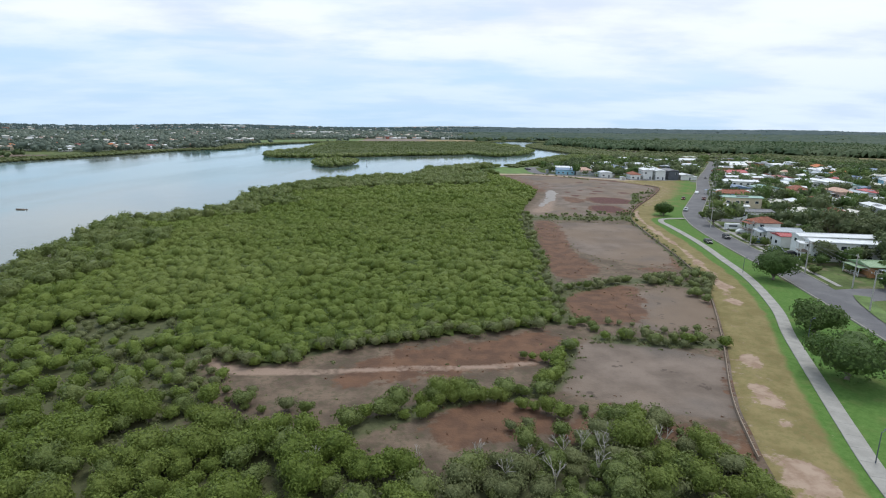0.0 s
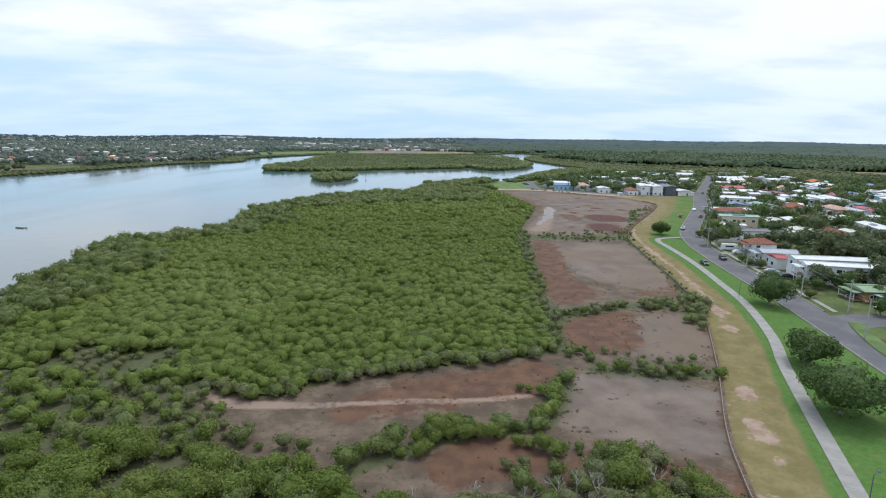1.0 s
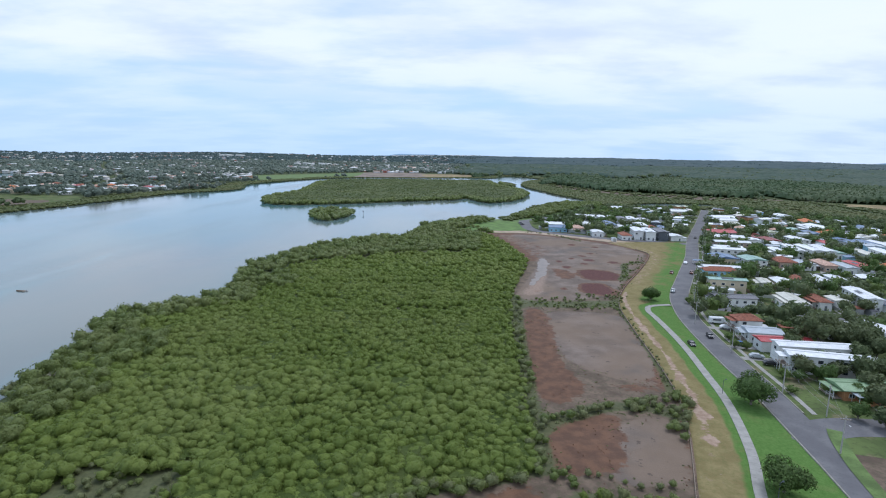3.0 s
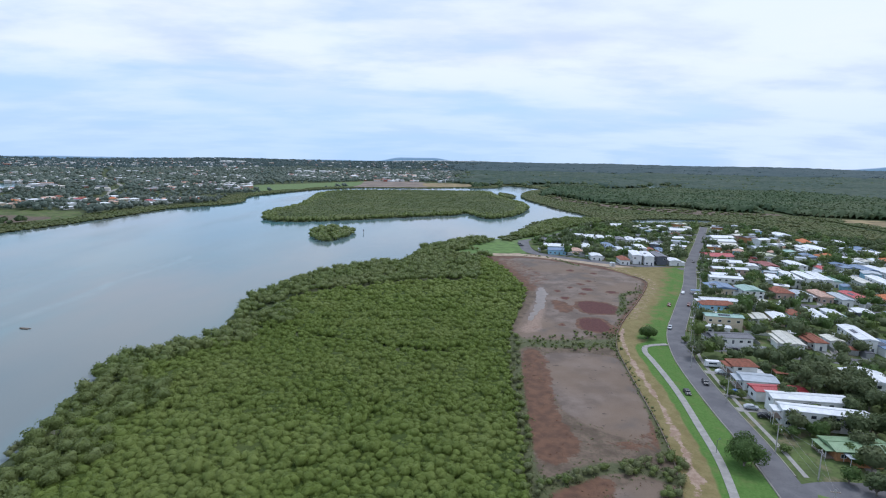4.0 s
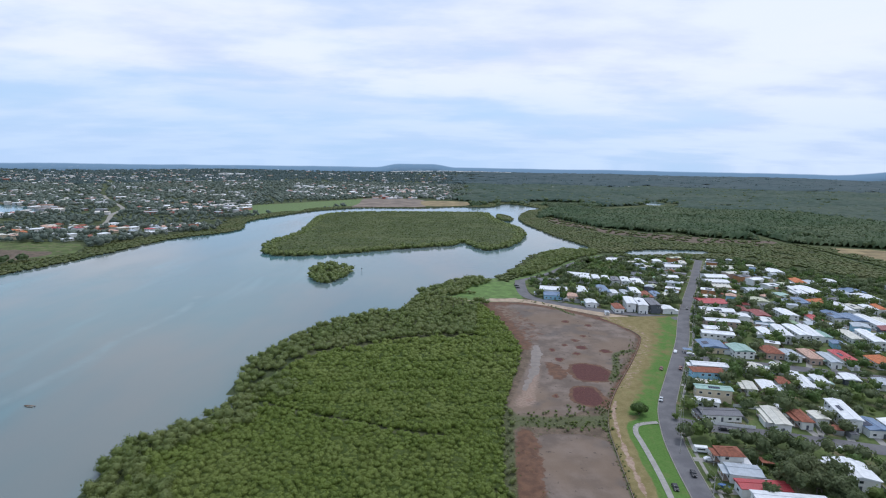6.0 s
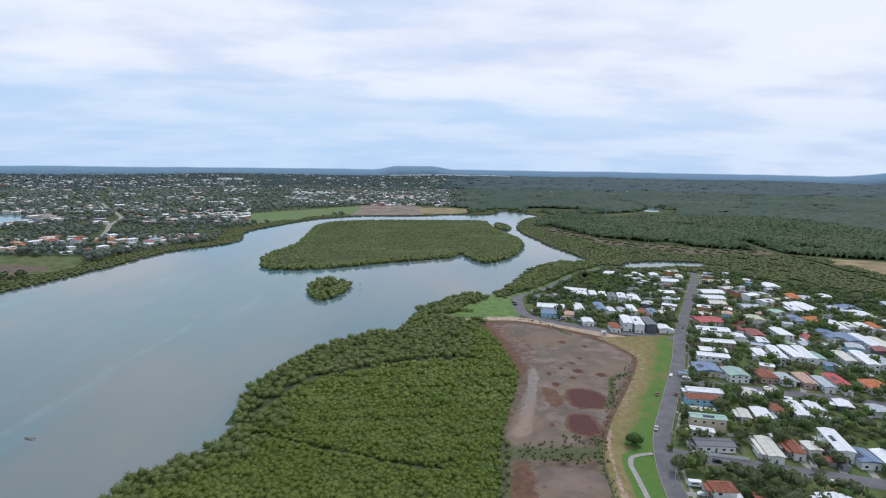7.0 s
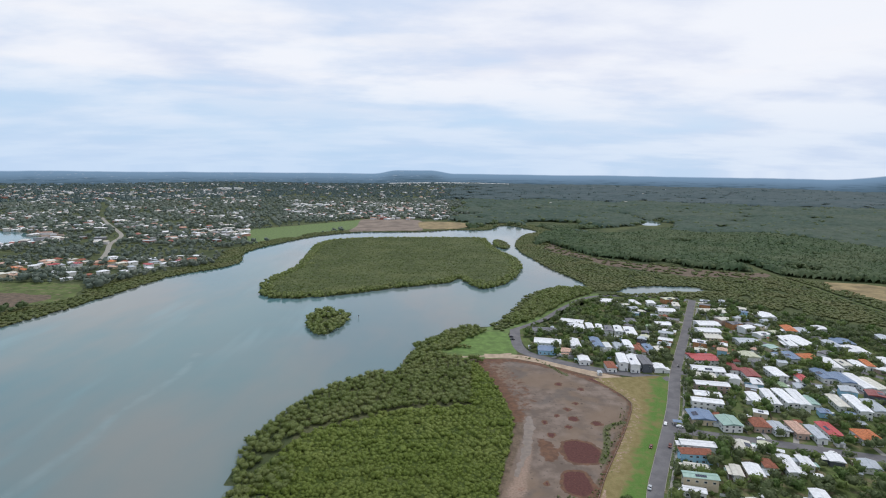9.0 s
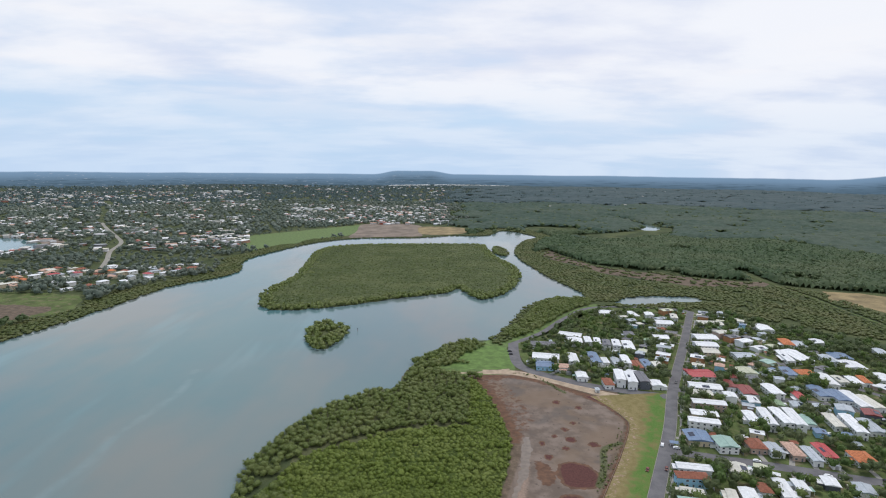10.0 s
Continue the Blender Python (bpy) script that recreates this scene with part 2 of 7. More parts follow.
def verge_material():
    """Mown green strip, dry straw-coloured bank and bare sandy scrapes."""
    n = Nodes("bank_grass", 0.95, 0, 0.1)
    fine = n.noise(1.3, 5, 0.65)
    mid = n.noise(0.22, 4, 0.6)
    dry = n.mix(n.ramp(mid, 0.35, 0.65), (0.180, 0.145, 0.064), (0.235, 0.190, 0.090))
    dry = n.mix(n.ramp(fine, 0.42, 0.68, 0, 0.55), dry, (0.13, 0.13, 0.05))
    lush = n.mix(n.ramp(fine, 0.3, 0.7), (0.072, 0.140, 0.030), (0.105, 0.182, 0.046))
    lush = n.mix(n.ramp(mid, 0.5, 0.75, 0, 0.5), lush, (0.155, 0.160, 0.062))
    wide = n.noise(0.07, 3, 0.6)
    g = n.ramp(n.math("ADD", n.attr("green"), n.math("ADD", n.math("MULTIPLY", n.math("SUBTRACT", mid, 0.5), 0.7), n.math("MULTIPLY", n.math("SUBTRACT", wide, 0.5), 0.9))), 0.32, 0.66)
    a = n.mix(g, dry, lush)
    bare = n.ramp(n.math("ADD", n.attr("bare"), n.math("ADD", n.math("MULTIPLY", n.math("SUBTRACT", fine, 0.5), 1.3), n.math("MULTIPLY", n.math("SUBTRACT", n.noise(0.4, 4, 0.6), 0.5), 1.8))), 0.4, 0.75)
    soil = n.mix(n.ramp(n.noise(0.5, 4), 0.35, 0.65), (0.26, 0.18, 0.13), (0.36, 0.27, 0.205))
    a = n.mix(bare, a, soil)
    n.bump(n.noise(4.0, 3), 0.08)
    return n.colour(a)


def asphalt_material():
    n = Nodes("worn_asphalt", 0.85, 0, 0.3)
    a = n.mix(n.ramp(n.noise(0.12, 4), 0.35, 0.65), (0.110, 0.106, 0.112), (0.150, 0.145, 0.148))
    a = n.mix(n.ramp(n.noise(1.6, 4), 0.5, 0.75, 0, 0.5), a, (0.082, 0.080, 0.084))
    n.bump(n.noise(25, 2), 0.008)
    return n.colour(a)


def garden_material():
    """Yards: dull grass, dry grass, bare soil and litter."""
    n = Nodes("garden_yards", 0.95, 0, 0.1)
    a = n.mix(n.ramp(n.noise(0.06, 4), 0.38, 0.62), (0.075, 0.098, 0.036), (0.115, 0.150, 0.052))
    a = n.mix(n.ramp(n.noise(0.11, 4), 0.52, 0.66, 0, 0.85), a, (0.185, 0.155, 0.095))
    a = n.mix(n.ramp(n.noise(0.8, 4), 0.48, 0.7, 0, 0.6), a, (0.055, 0.062, 0.03))
    n.bump(n.noise(3, 3), 0.06)
    return n.colour(a)


def far_house_material():
    """Painted walls and roofs of houses across the river, each piece its own colour."""
    n = Nodes("far_house_paint", 0.6, 0, 0.3)
    r = n.t.nodes.new("ShaderNodeValToRGB")
    r.color_ramp.interpolation = "CONSTANT"
    stops = [(0.0, (0.70, 0.70, 0.70)), (0.3, (0.52, 0.50, 0.46)), (0.48, (0.36, 0.38, 0.40)), (0.62, (0.20, 0.20, 0.21)), (0.74, (0.40, 0.22, 0.15)), (0.84, (0.30, 0.09, 0.06)), (0.90, (0.62, 0.58, 0.48))]
    for i, (at, c) in enumerate(stops):
        e = r.color_ramp.elements[i] if i < 2 else r.color_ramp.elements.new(at)
        e.position, e.color = at, (*c, 1)
    n.link(n.island(), r.inputs[0])
    return n.colour(n.mix(n.ramp(n.noise(0.4, 3), 0.4, 0.7, 0, 0.3), r.outputs[0], (0.3, 0.29, 0.27)))


M = {
    "far_house": far_house_material(),
    "water": water_material(), "land": land_material(), "mud": mud_material(), "verge": verge_material(), "asphalt": asphalt_material(),
    "concrete": plain("path_concrete", (0.29, 0.275, 0.25), 0.85, 0, 0.6, 0.12),
    "kerb": plain("kerb_concrete", (0.25, 0.235, 0.20), 0.85, 0, 0.8, 0.15),
    "lawn": garden_material(),
    "park_green": plain("mown_park_grass", (0.105, 0.172, 0.042), 0.95, 0, 0.15, 0.25, 0.05),
    "park": plain("park_grass", (0.105, 0.155, 0.045), 0.95, 0, 0.2, 0.3, 0.05),
    "wet_mud": plain("wet_glossy_mud", (0.165, 0.130, 0.102), 0.36, 0, 0.3, 0.2, 0.004),
    "flat_mud": plain("dry_brown_flats", (0.185, 0.145, 0.112), 0.95, 0, 0.03, 0.3, 0.03),
    "dry_grass": plain("straw_field_grass", (0.23, 0.175, 0.085), 0.95, 0, 0.04, 0.35, 0.03),
    "sand": plain("sandy_soil", (0.36, 0.28, 0.20), 0.95, 0, 0.2, 0.2, 0.03),
    "mangrove": leaf_material("mangrove_leaves", (0.138, 0.192, 0.030), (0.226, 0.290, 0.054), (0.232, 0.276, 0.068), 0.02, gloss=0.3),
    "mangrove_shore": leaf_material("shore_mangrove_leaves", (0.122, 0.166, 0.034), (0.208, 0.258, 0.066), (0.21, 0.236, 0.076), 0.03, gloss=0.4),
    "fringe": leaf_material("bank_fringe_leaves", (0.090, 0.118, 0.030), (0.140, 0.170, 0.052), (0.160, 0.164, 0.060), 0.02, gloss=0.3),
    "wood_crowns": leaf_material("woodland_crown_leaves", (0.07, 0.11, 0.042), (0.145, 0.19, 0.08), (0.14, 0.168, 0.08), 0.006),
    "samphire": leaf_material("rust_red_samphire", (0.16, 0.080, 0.048), (0.26, 0.135, 0.08), (0.20, 0.15, 0.08), 0.12),
    # Bluer greens: haze of the middle distance put into the leaf colour.
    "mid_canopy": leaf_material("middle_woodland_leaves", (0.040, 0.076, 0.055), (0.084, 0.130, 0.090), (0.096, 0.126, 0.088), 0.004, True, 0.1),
    "lime": leaf_material("pale_green_garden_leaves", (0.10, 0.15, 0.035), (0.20, 0.27, 0.075), (0.19, 0.23, 0.07), 0.1),
    "grey_scrub": leaf_material("grey_scrub_leaves", (0.155, 0.175, 0.07), (0.255, 0.275, 0.125), (0.225, 0.24, 0.10), 0.08),
    "gum": leaf_material("gum_tree_leaves", (0.080, 0.114, 0.044), (0.170, 0.212, 0.090), (0.168, 0.19, 0.09), 0.03),
    "fig": leaf_material("fig_tree_leaves", (0.072, 0.122, 0.030), (0.140, 0.215, 0.058), (0.13, 0.19, 0.055), 0.05),
    "palm": leaf_material("palm_fronds", (0.07, 0.11, 0.032), (0.15, 0.20, 0.07), (0.15, 0.17, 0.06), 0.1),
    # Pale grey-blue added to the greens as haze over the far suburbs.
    "woods": leaf_material("gum_woodland_leaves", (0.112, 0.152, 0.124), (0.190, 0.230, 0.176), (0.185, 0.21, 0.165), 0.004),
    # Leaf colour lightened and blued to carry distance haze.
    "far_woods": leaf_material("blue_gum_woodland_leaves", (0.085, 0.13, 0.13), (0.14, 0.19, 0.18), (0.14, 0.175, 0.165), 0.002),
    # Leaf colour darkened to act as shadow in the gaps between mangrove crowns.
    "canopy": leaf_material("mangrove_canopy_leaves", (0.054, 0.082, 0.014), (0.098, 0.138, 0.026), (0.112, 0.136, 0.036), 0.018, True, 0.15),
    "isle_canopy": leaf_material("island_canopy_leaves", (0.066, 0.094, 0.02), (0.122, 0.16, 0.038), (0.14, 0.165, 0.052), 0.012, True, 0.35),
    # Brightened with some blue, a light haze within the canopy colour.
    "woods_canopy": leaf_material("woodland_canopy_leaves", (0.053, 0.090, 0.042), (0.112, 0.162, 0.076), (0.122, 0.150, 0.076), 0.006, True, 0.1),
    # Aerial haze is painted into this blue-grey canopy colour.
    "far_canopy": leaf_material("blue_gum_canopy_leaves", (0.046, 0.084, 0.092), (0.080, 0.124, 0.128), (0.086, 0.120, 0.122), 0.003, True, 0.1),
    "bark": plain("grey_bark", (0.20, 0.17, 0.14), 0.9, 0, 2.0, 0.25),
    "dead_wood": plain("bleached_dead_wood", (0.42, 0.38, 0.34), 0.85, 0, 2.0, 0.2),
    "white_paint": plain("white_wall_paint", (0.74, 0.74, 0.72), 0.6, 0, 0.7, 0.06),
    "cream_paint": plain("cream_wall_paint", (0.58, 0.49, 0.35), 0.7, 0, 0.7, 0.08),
    "pink_paint": plain("dusty_pink_wall", (0.46, 0.34, 0.28), 0.7, 0, 0.7, 0.08),
    "blue_paint": plain("pale_blue_wall", (0.30, 0.52, 0.66), 0.6, 0, 0.7, 0.08),
    "dark_paint": plain("charcoal_wall", (0.10, 0.11, 0.13), 0.6, 0, 0.7, 0.12),
    "brick": plain("orange_brick_wall", (0.40, 0.20, 0.09), 0.85, 0, 1.2, 0.2),
    "timber": plain("weathered_timber", (0.26, 0.20, 0.15), 0.85, 0, 3.0, 0.2),
    "pole_wood": plain("grey_timber_pole", (0.40, 0.38, 0.35), 0.9, 0, 4.0, 0.2),
    "steel": plain("galvanised_steel", (0.45, 0.46, 0.47), 0.4, 0.7, 3.0, 0.1),
    "wire": plain("grey_wire", (0.30, 0.30, 0.30), 0.6, 0.3, 3.0, 0.1),
    "glass": plain("dark_window_glass", (0.035, 0.045, 0.055), 0.12, 0, 1.0, 0.2, 0.0),
    "tyre": plain("black_rubber", (0.02, 0.02, 0.02), 0.9, 0, 5.0, 0.2),
    "lamp_glass": plain("frosted_lens", (0.7, 0.7, 0.65), 0.3, 0, 5.0, 0.05),
}
ROOFS = {k: roof_metal(n, c) for k, n, c in (
    ("W", "white_roof_sheets", (0.76, 0.77, 0.78)), ("C", "cream_roof_sheets", (0.62, 0.60, 0.52)), ("B", "blue_grey_roof_sheets", (0.15, 0.22, 0.34)),
    ("T", "sage_green_roof_sheets", (0.30, 0.44, 0.38)), ("D", "charcoal_roof_sheets", (0.13, 0.13, 0.145)), ("R", "crimson_roof_sheets", (0.42, 0.05, 0.055)),
    ("M", "maroon_roof_sheets", (0.24, 0.045, 0.04)), ("G", "silver_grey_roof_sheets", (0.42, 0.46, 0.50)), ("V", "olive_green_roof_sheets", (0.21, 0.31, 0.17)),
    ("Y", "pale_straw_roof_sheets", (0.52, 0.53, 0.38)))}
ROOFS.update({k: roof_tile(n, c) for k, n, c in (
    ("N", "red_brown_roof_tiles", (0.27, 0.10, 0.06)), ("O", "orange_roof_tiles", (0.50, 0.17, 0.07)), ("P", "pale_terracotta_roof_tiles", (0.52, 0.34, 0.26)))})
ROOF_WORDS = {"W": "white metal", "C": "cream metal", "B": "blue-grey metal", "T": "sage green metal", "D": "charcoal metal", "R": "crimson metal", "M": "maroon metal",
              "G": "silver-grey metal", "V": "olive green metal", "Y": "pale straw metal", "N": "red-brown tiled", "O": "orange tiled", "P": "pale terracotta tiled"}
WALLS = {"w": ("white", "white_paint"), "c": ("cream", "cream_paint"), "p": ("dusty pink", "pink_paint"), "b": ("pale blue", "blue_paint"), "d": ("charcoal", "dark_paint"), "o": ("orange brick", "brick")}

# ---- shapes ----
from mathutils.geometry import tessellate_polygon

rng = np.random.default_rng(7)


def mesh_of(name, verts, faces, material=None, attrs=None, smooth=False):
    """A mesh from arrays: faces is an (n, 3) or (n, 4) array."""
    me = bpy.data.meshes.new(name)
    verts, faces = np.asarray(verts, dtype=np.float32), np.asarray(faces, dtype=np.int32)
    n, k = faces.shape
    me.vertices.add(len(verts))
    me.vertices.foreach_set("co", verts.ravel())
    me.loops.add(n * k)
    me.loops.foreach_set("vertex_index", faces.ravel())
    me.polygons.add(n)
    me.polygons.foreach_set("loop_start", np.arange(0, n * k, k, dtype=np.int32))
    if smooth:
        me.polygons.foreach_set("use_smooth", np.ones(n, dtype=bool))
    for key, values in (attrs or {}).items():
        a = me.attributes.new(key, "FLOAT", "POINT")
        a.data.foreach_set("value", np.asarray(values, dtype=np.float32).ravel())
    if material:
        me.materials.append(material)
    me.update(calc_edges=True)
    return me


def curve_points(points, n=12, closed=False):
    """A smooth line through a few points."""
    p = np.asarray(points, dtype=float)
    p = np.vstack([p[-1:], p, p[:2]]) if closed else np.vstack([2 * p[:1] - p[1:2], p, 2 * p[-1:] - p[-2:-1]])
    t = np.linspace(0, 1, n, endpoint=False)[:, None]
    out = []
    for i in range(1, len(p) - 2):
        a, b, c, d = p[i - 1:i + 3]
        out.append(0.5 * (2 * b + (c - a) * t + (2 * a - 5 * b + 4 * c - d) * t ** 2 + (3 * b - a - 3 * c + d) * t ** 3))
    if not closed:
        out.append(p[-2:-1])
    return np.vstack(out)


def inside(x, y, poly):
    """Which points lie in a closed outline."""
    x, y = np.asarray(x), np.asarray(y)
    hit = np.zeros(x.shape, dtype=bool)
    px, py = poly[:, 0], poly[:, 1]
    box = (x >= px.min()) & (x <= px.max()) & (y >= py.min()) & (y <= py.max())
    bx, by = x[box], y[box]
    h = np.zeros(bx.shape, dtype=bool)
    j = len(px) - 1
    for i in range(len(px)):
        if py[i] != py[j]:
            h ^= ((py[i] > by) != (py[j] > by)) & (bx < (px[j] - px[i]) * (by - py[i]) / (py[j] - py[i]) + px[i])
        j = i
    hit[box] = h
    return hit


def near_line(x, y, line):
    """Distance of points from a line, and how far along it (0 to 1) they lie."""
    best, along = np.full(np.shape(x), 1e9), np.zeros(np.shape(x))
    for i in range(len(line) - 1):
        a, d = line[i], line[i + 1] - line[i]
        t = np.clip(((x - a[0]) * d[0] + (y - a[1]) * d[1]) / max(d @ d, 1e-9), 0, 1)
        q = np.hypot(x - a[0] - t * d[0], y - a[1] - t * d[1])
        along = np.where(q < best, (i + t) / (len(line) - 1), along)
        best = np.minimum(best, q)
    return best, along


def lumps(x, y, size, seed=0):
    """Cheap smooth noise of about -1 to 1 over the plan."""
    r = np.random.default_rng(seed)
    s = np.zeros(np.shape(x))
    for k in range(6):
        a, w, ph = r.uniform(0, 2 * np.pi), r.uniform(0.6, 1.9) * 2 * np.pi / size, r.uniform(0, 6.3)
        s = s + np.sin((np.cos(a) * x + np.sin(a) * y) * w + ph)
    return s / 3.2


def soften(a, n):
    for _ in range(n):
        a = (a + np.roll(a, 1, 0) + np.roll(a, -1, 0)) / 3
        a = (a + np.roll(a, 1, 1) + np.roll(a, -1, 1)) / 3
    return a


def grid_faces(nx, ny):
    i = np.arange(nx * ny).reshape(ny, nx)
    return np.stack([i[:-1, :-1], i[:-1, 1:], i[1:, 1:], i[1:, :-1]], -1).reshape(-1, 4)


def part(name, bm, material, parent, label=""):
    """Links a bmesh (or a mesh) as one object under a thing."""
    me = bm
    if isinstance(bm, bmesh.types.BMesh):
        me = bpy.data.meshes.new(name)
        bm.to_mesh(me)
        bm.free()
    if material and not me.materials:
        me.materials.append(material)
    ob = new(name, me)
    ob.parent = parent
    if label:
        ob["label"] = label
    return ob


def box(bm, x, y, z, sx, sy, sz, turn=0.0):
    """Adds a box whose base centre is (x, y, z)."""
    r = bmesh.ops.create_cube(bm, size=1.0)["verts"]
    bmesh.ops.transform(bm, matrix=Matrix.Translation((x, y, z + sz / 2)) @ Matrix.Rotation(turn, 4, "Z") @ Matrix.Diagonal((sx, sy, sz, 1)), verts=r)
    return r


def bevelled(bm, width, segments=1):
    bmesh.ops.bevel(bm, geom=bm.edges[:], offset=width, segments=segments, affect="EDGES")
    return bm


def tube(bm, a, b, r0, r1, n=8):
    """Adds a tapered round bar from a to b."""
    a, b = Vector(a), Vector(b)
    m = Matrix.Translation((a + b) / 2) @ (b - a).to_track_quat("Z", "Y").to_matrix().to_4x4()
    bmesh.ops.create_cone(bm, cap_ends=True, segments=n, radius1=r0, radius2=r1, depth=(b - a).length, matrix=m)


def ribbon(name, line, half, z, material, rise=0.0):
    """A level strip along a line; half may vary along it."""
    line = np.asarray(line)
    d = np.gradient(line, axis=0)
    d /= np.linalg.norm(d, axis=1)[:, None]
    side = np.stack([-d[:, 1], d[:, 0]], 1)
    half = np.broadcast_to(np.asarray(half, dtype=float), (len(line),))[:, None]
    cross = np.linspace(-1, 1, 5)
    v = np.stack([np.c_[line + side * half * c, np.full(len(line), z + rise * (1 - c * c))] for c in cross], 1).reshape(-1, 3)
    return new(name, mesh_of(name, v, grid_faces(5, len(line)), material, smooth=True))


def kerb_along(name, line, width, base, height, material):
    """A solid kerb of square section along a line."""
    line = np.asarray(line)
    d = np.gradient(line, axis=0)
    d /= np.linalg.norm(d, axis=1)[:, None]
    side = np.stack([-d[:, 1], d[:, 0]], 1) * width / 2
    ring = [np.c_[line - side, np.full(len(line), base)], np.c_[line - side, np.full(len(line), base + height)],
            np.c_[line + side, np.full(len(line), base + height)], np.c_[line + side, np.full(len(line), base)]]
    v = np.stack(ring, 1).reshape(-1, 3)
    return new(name, mesh_of(name, v, grid_faces(4, len(line)), material))


# ---- the plan: outlines of water and land ----
RIVER = curve_points([(-500, -300), (-140, -300), (-118, -60), (-114, 60), (-112, 128), (-118, 160), (-127, 190), (-120, 210), (-109, 222), (-99, 243), (-105, 268),
                      (-107, 295), (-97, 335), (-76, 375), (-50, 402), (-26, 415), (-22, 440), (-10, 480), (18, 522), (42, 538), (62, 540), (87, 592), (118, 669),
                      (156, 714), (200, 720), (211, 751), (182, 896), (166, 1110), (212, 1307), (262, 1402), (192, 1540), (134, 1420), (42, 1412), (-44, 1365),
                      (-200, 1335), (-278, 1256), (-325, 1140), (-354, 1013), (-329, 905), (-334, 851), (-381, 776), (-400, 645), (-414, 560), (-465, 380), (-520, 100)], 8, True)
ISLAND = curve_points([(-226, 690), (-204, 650), (-143, 655), (-50, 709), (18, 744), (35, 772), (63, 708), (113, 767), (144, 885), (140, 975), (122, 1050), (112, 1187),
                       (100, 1238), (-40, 1232), (-167, 1215), (-242, 1150), (-232, 958), (-223, 833), (-236, 743)], 8, True)
ISLET = curve_points([(-134, 555), (-113, 502), (-97, 512), (-87, 560), (-104, 584), (-124, 592)], 8, True)
SLIP = curve_points([(122, 1130), (134, 1085), (150, 1090), (152, 1180), (136, 1215)], 8, True)
BAY = curve_points([(240, 690), (272, 686), (330, 705), (362, 716), (358, 732), (300, 735), (262, 722)], 6, True)
CREEK = curve_points([(612, 1590), (650, 1590), (690, 1672), (676, 1760), (672, 1950), (625, 2030), (612, 2014), (655, 1920), (660, 1720), (640, 1670)], 6, True)
LAGOON = curve_points([(-1400, 1370), (-1045, 1298), (-971, 1271), (-889, 1198), (-848, 1148), (-842, 1115), (-886, 1097), (-1100, 1085), (-1400, 1075)], 6, True)
# narrow lanes through the mangrove stand, and the belt of bigger trees outside the first of them
LANES = [curve_points([(-92, 264), (-84.7, 278.4), (-73.4, 308.8), (-48.2, 323), (-24.5, 338.4), (1.7, 345.1), (28, 349)], 6),
         curve_points([(-78, 242), (-52.2, 230.5), (-31, 224.2), (-14.3, 217.5), (4, 214)], 6)]
BELT = np.vstack([LANES[0], [(34, 440), (-40, 470), (-112, 380), (-125, 262)]])
# timber-edged foot of the grassed bank, from near to far, and the road's edge opposite
BANK_FOOT = curve_points([(24, 10), (34, 45), (38, 60), (42, 72), (52, 95), (63, 124), (69, 150), (75, 198), (80, 228), (92, 258), (118, 306), (137, 345), (139, 360), (132, 382), (124, 397)], 12)
ROAD_LINE = curve_points([(78, 40), (83, 80), (88, 110), (93, 142), (95.5, 165), (100, 197), (105, 220), (114, 246), (134, 285), (165, 345), (198, 416), (255, 525), (309, 630), (322, 655)], 12)
MANGROVE_EDGE = curve_points([(-150, 88), (-90, 92), (-62, 84), (-40, 84), (-28, 80), (-19, 86), (-8, 90), (7, 95), (17, 98), (23, 103), (24, 121), (26, 147), (29, 190), (33, 231), (40, 262), (54, 321),
                              (51, 371), (40, 425), (28, 440), (0, 452), (-30, 470)], 8)
_bank = RIVER[(RIVER[:, 0] > -135) & (RIVER[:, 0] < 45) & (RIVER[:, 1] > 85) & (RIVER[:, 1] < 532)]
MASS = np.vstack([MANGROVE_EDGE[(MANGROVE_EDGE[:, 0] > -112)], [(6, 470), (40, 520)], _bank[::-1]])
PARK_BELT = np.array([(-30, 405), (-26, 448), (2, 500), (40, 535), (52, 516), (28, 482), (18, 461), (0, 453), (-5, 439), (43, 437), (41, 400)])
SPIT = np.array([(72, 545), (100, 600), (140, 690), (180, 730), (212, 712), (203, 680), (150, 622), (112, 566), (90, 540)])
WATERS = (RIVER, BAY, CREEK, LAGOON)
ISLES = (ISLAND, ISLET, SLIP)


def wet(x, y):
    w = np.zeros(np.shape(x), dtype=bool)
    for p in WATERS:
        w |= inside(x, y, p)
    for p in ISLES:
        w &= ~inside(x, y, p)
    return w


def axis_steps(lo, hi, fine_lo, fine_hi, step, grow=1.12):
    """Grid lines: even in the middle, ever wider outwards."""
    mid = list(np.arange(fine_lo, fine_hi + step, step))
    for end, sign in ((hi, 1), (lo, -1)):
        s, line = step, []
        at = mid[-1] if sign > 0 else mid[0]
        while (at - end) * sign < 0:
            s *= grow
            at += s * sign
            line.append(at)
        mid = mid + line if sign > 0 else line[::-1] + mid
    return np.array(mid)


def land_rise(x, y):
    """The plain climbs gently beyond the river's last bends."""
    return np.clip((np.hypot(x, y) - 1900) / 2700, 0, 1) * (24 + 12 * lumps(x, y, 1700, 3))


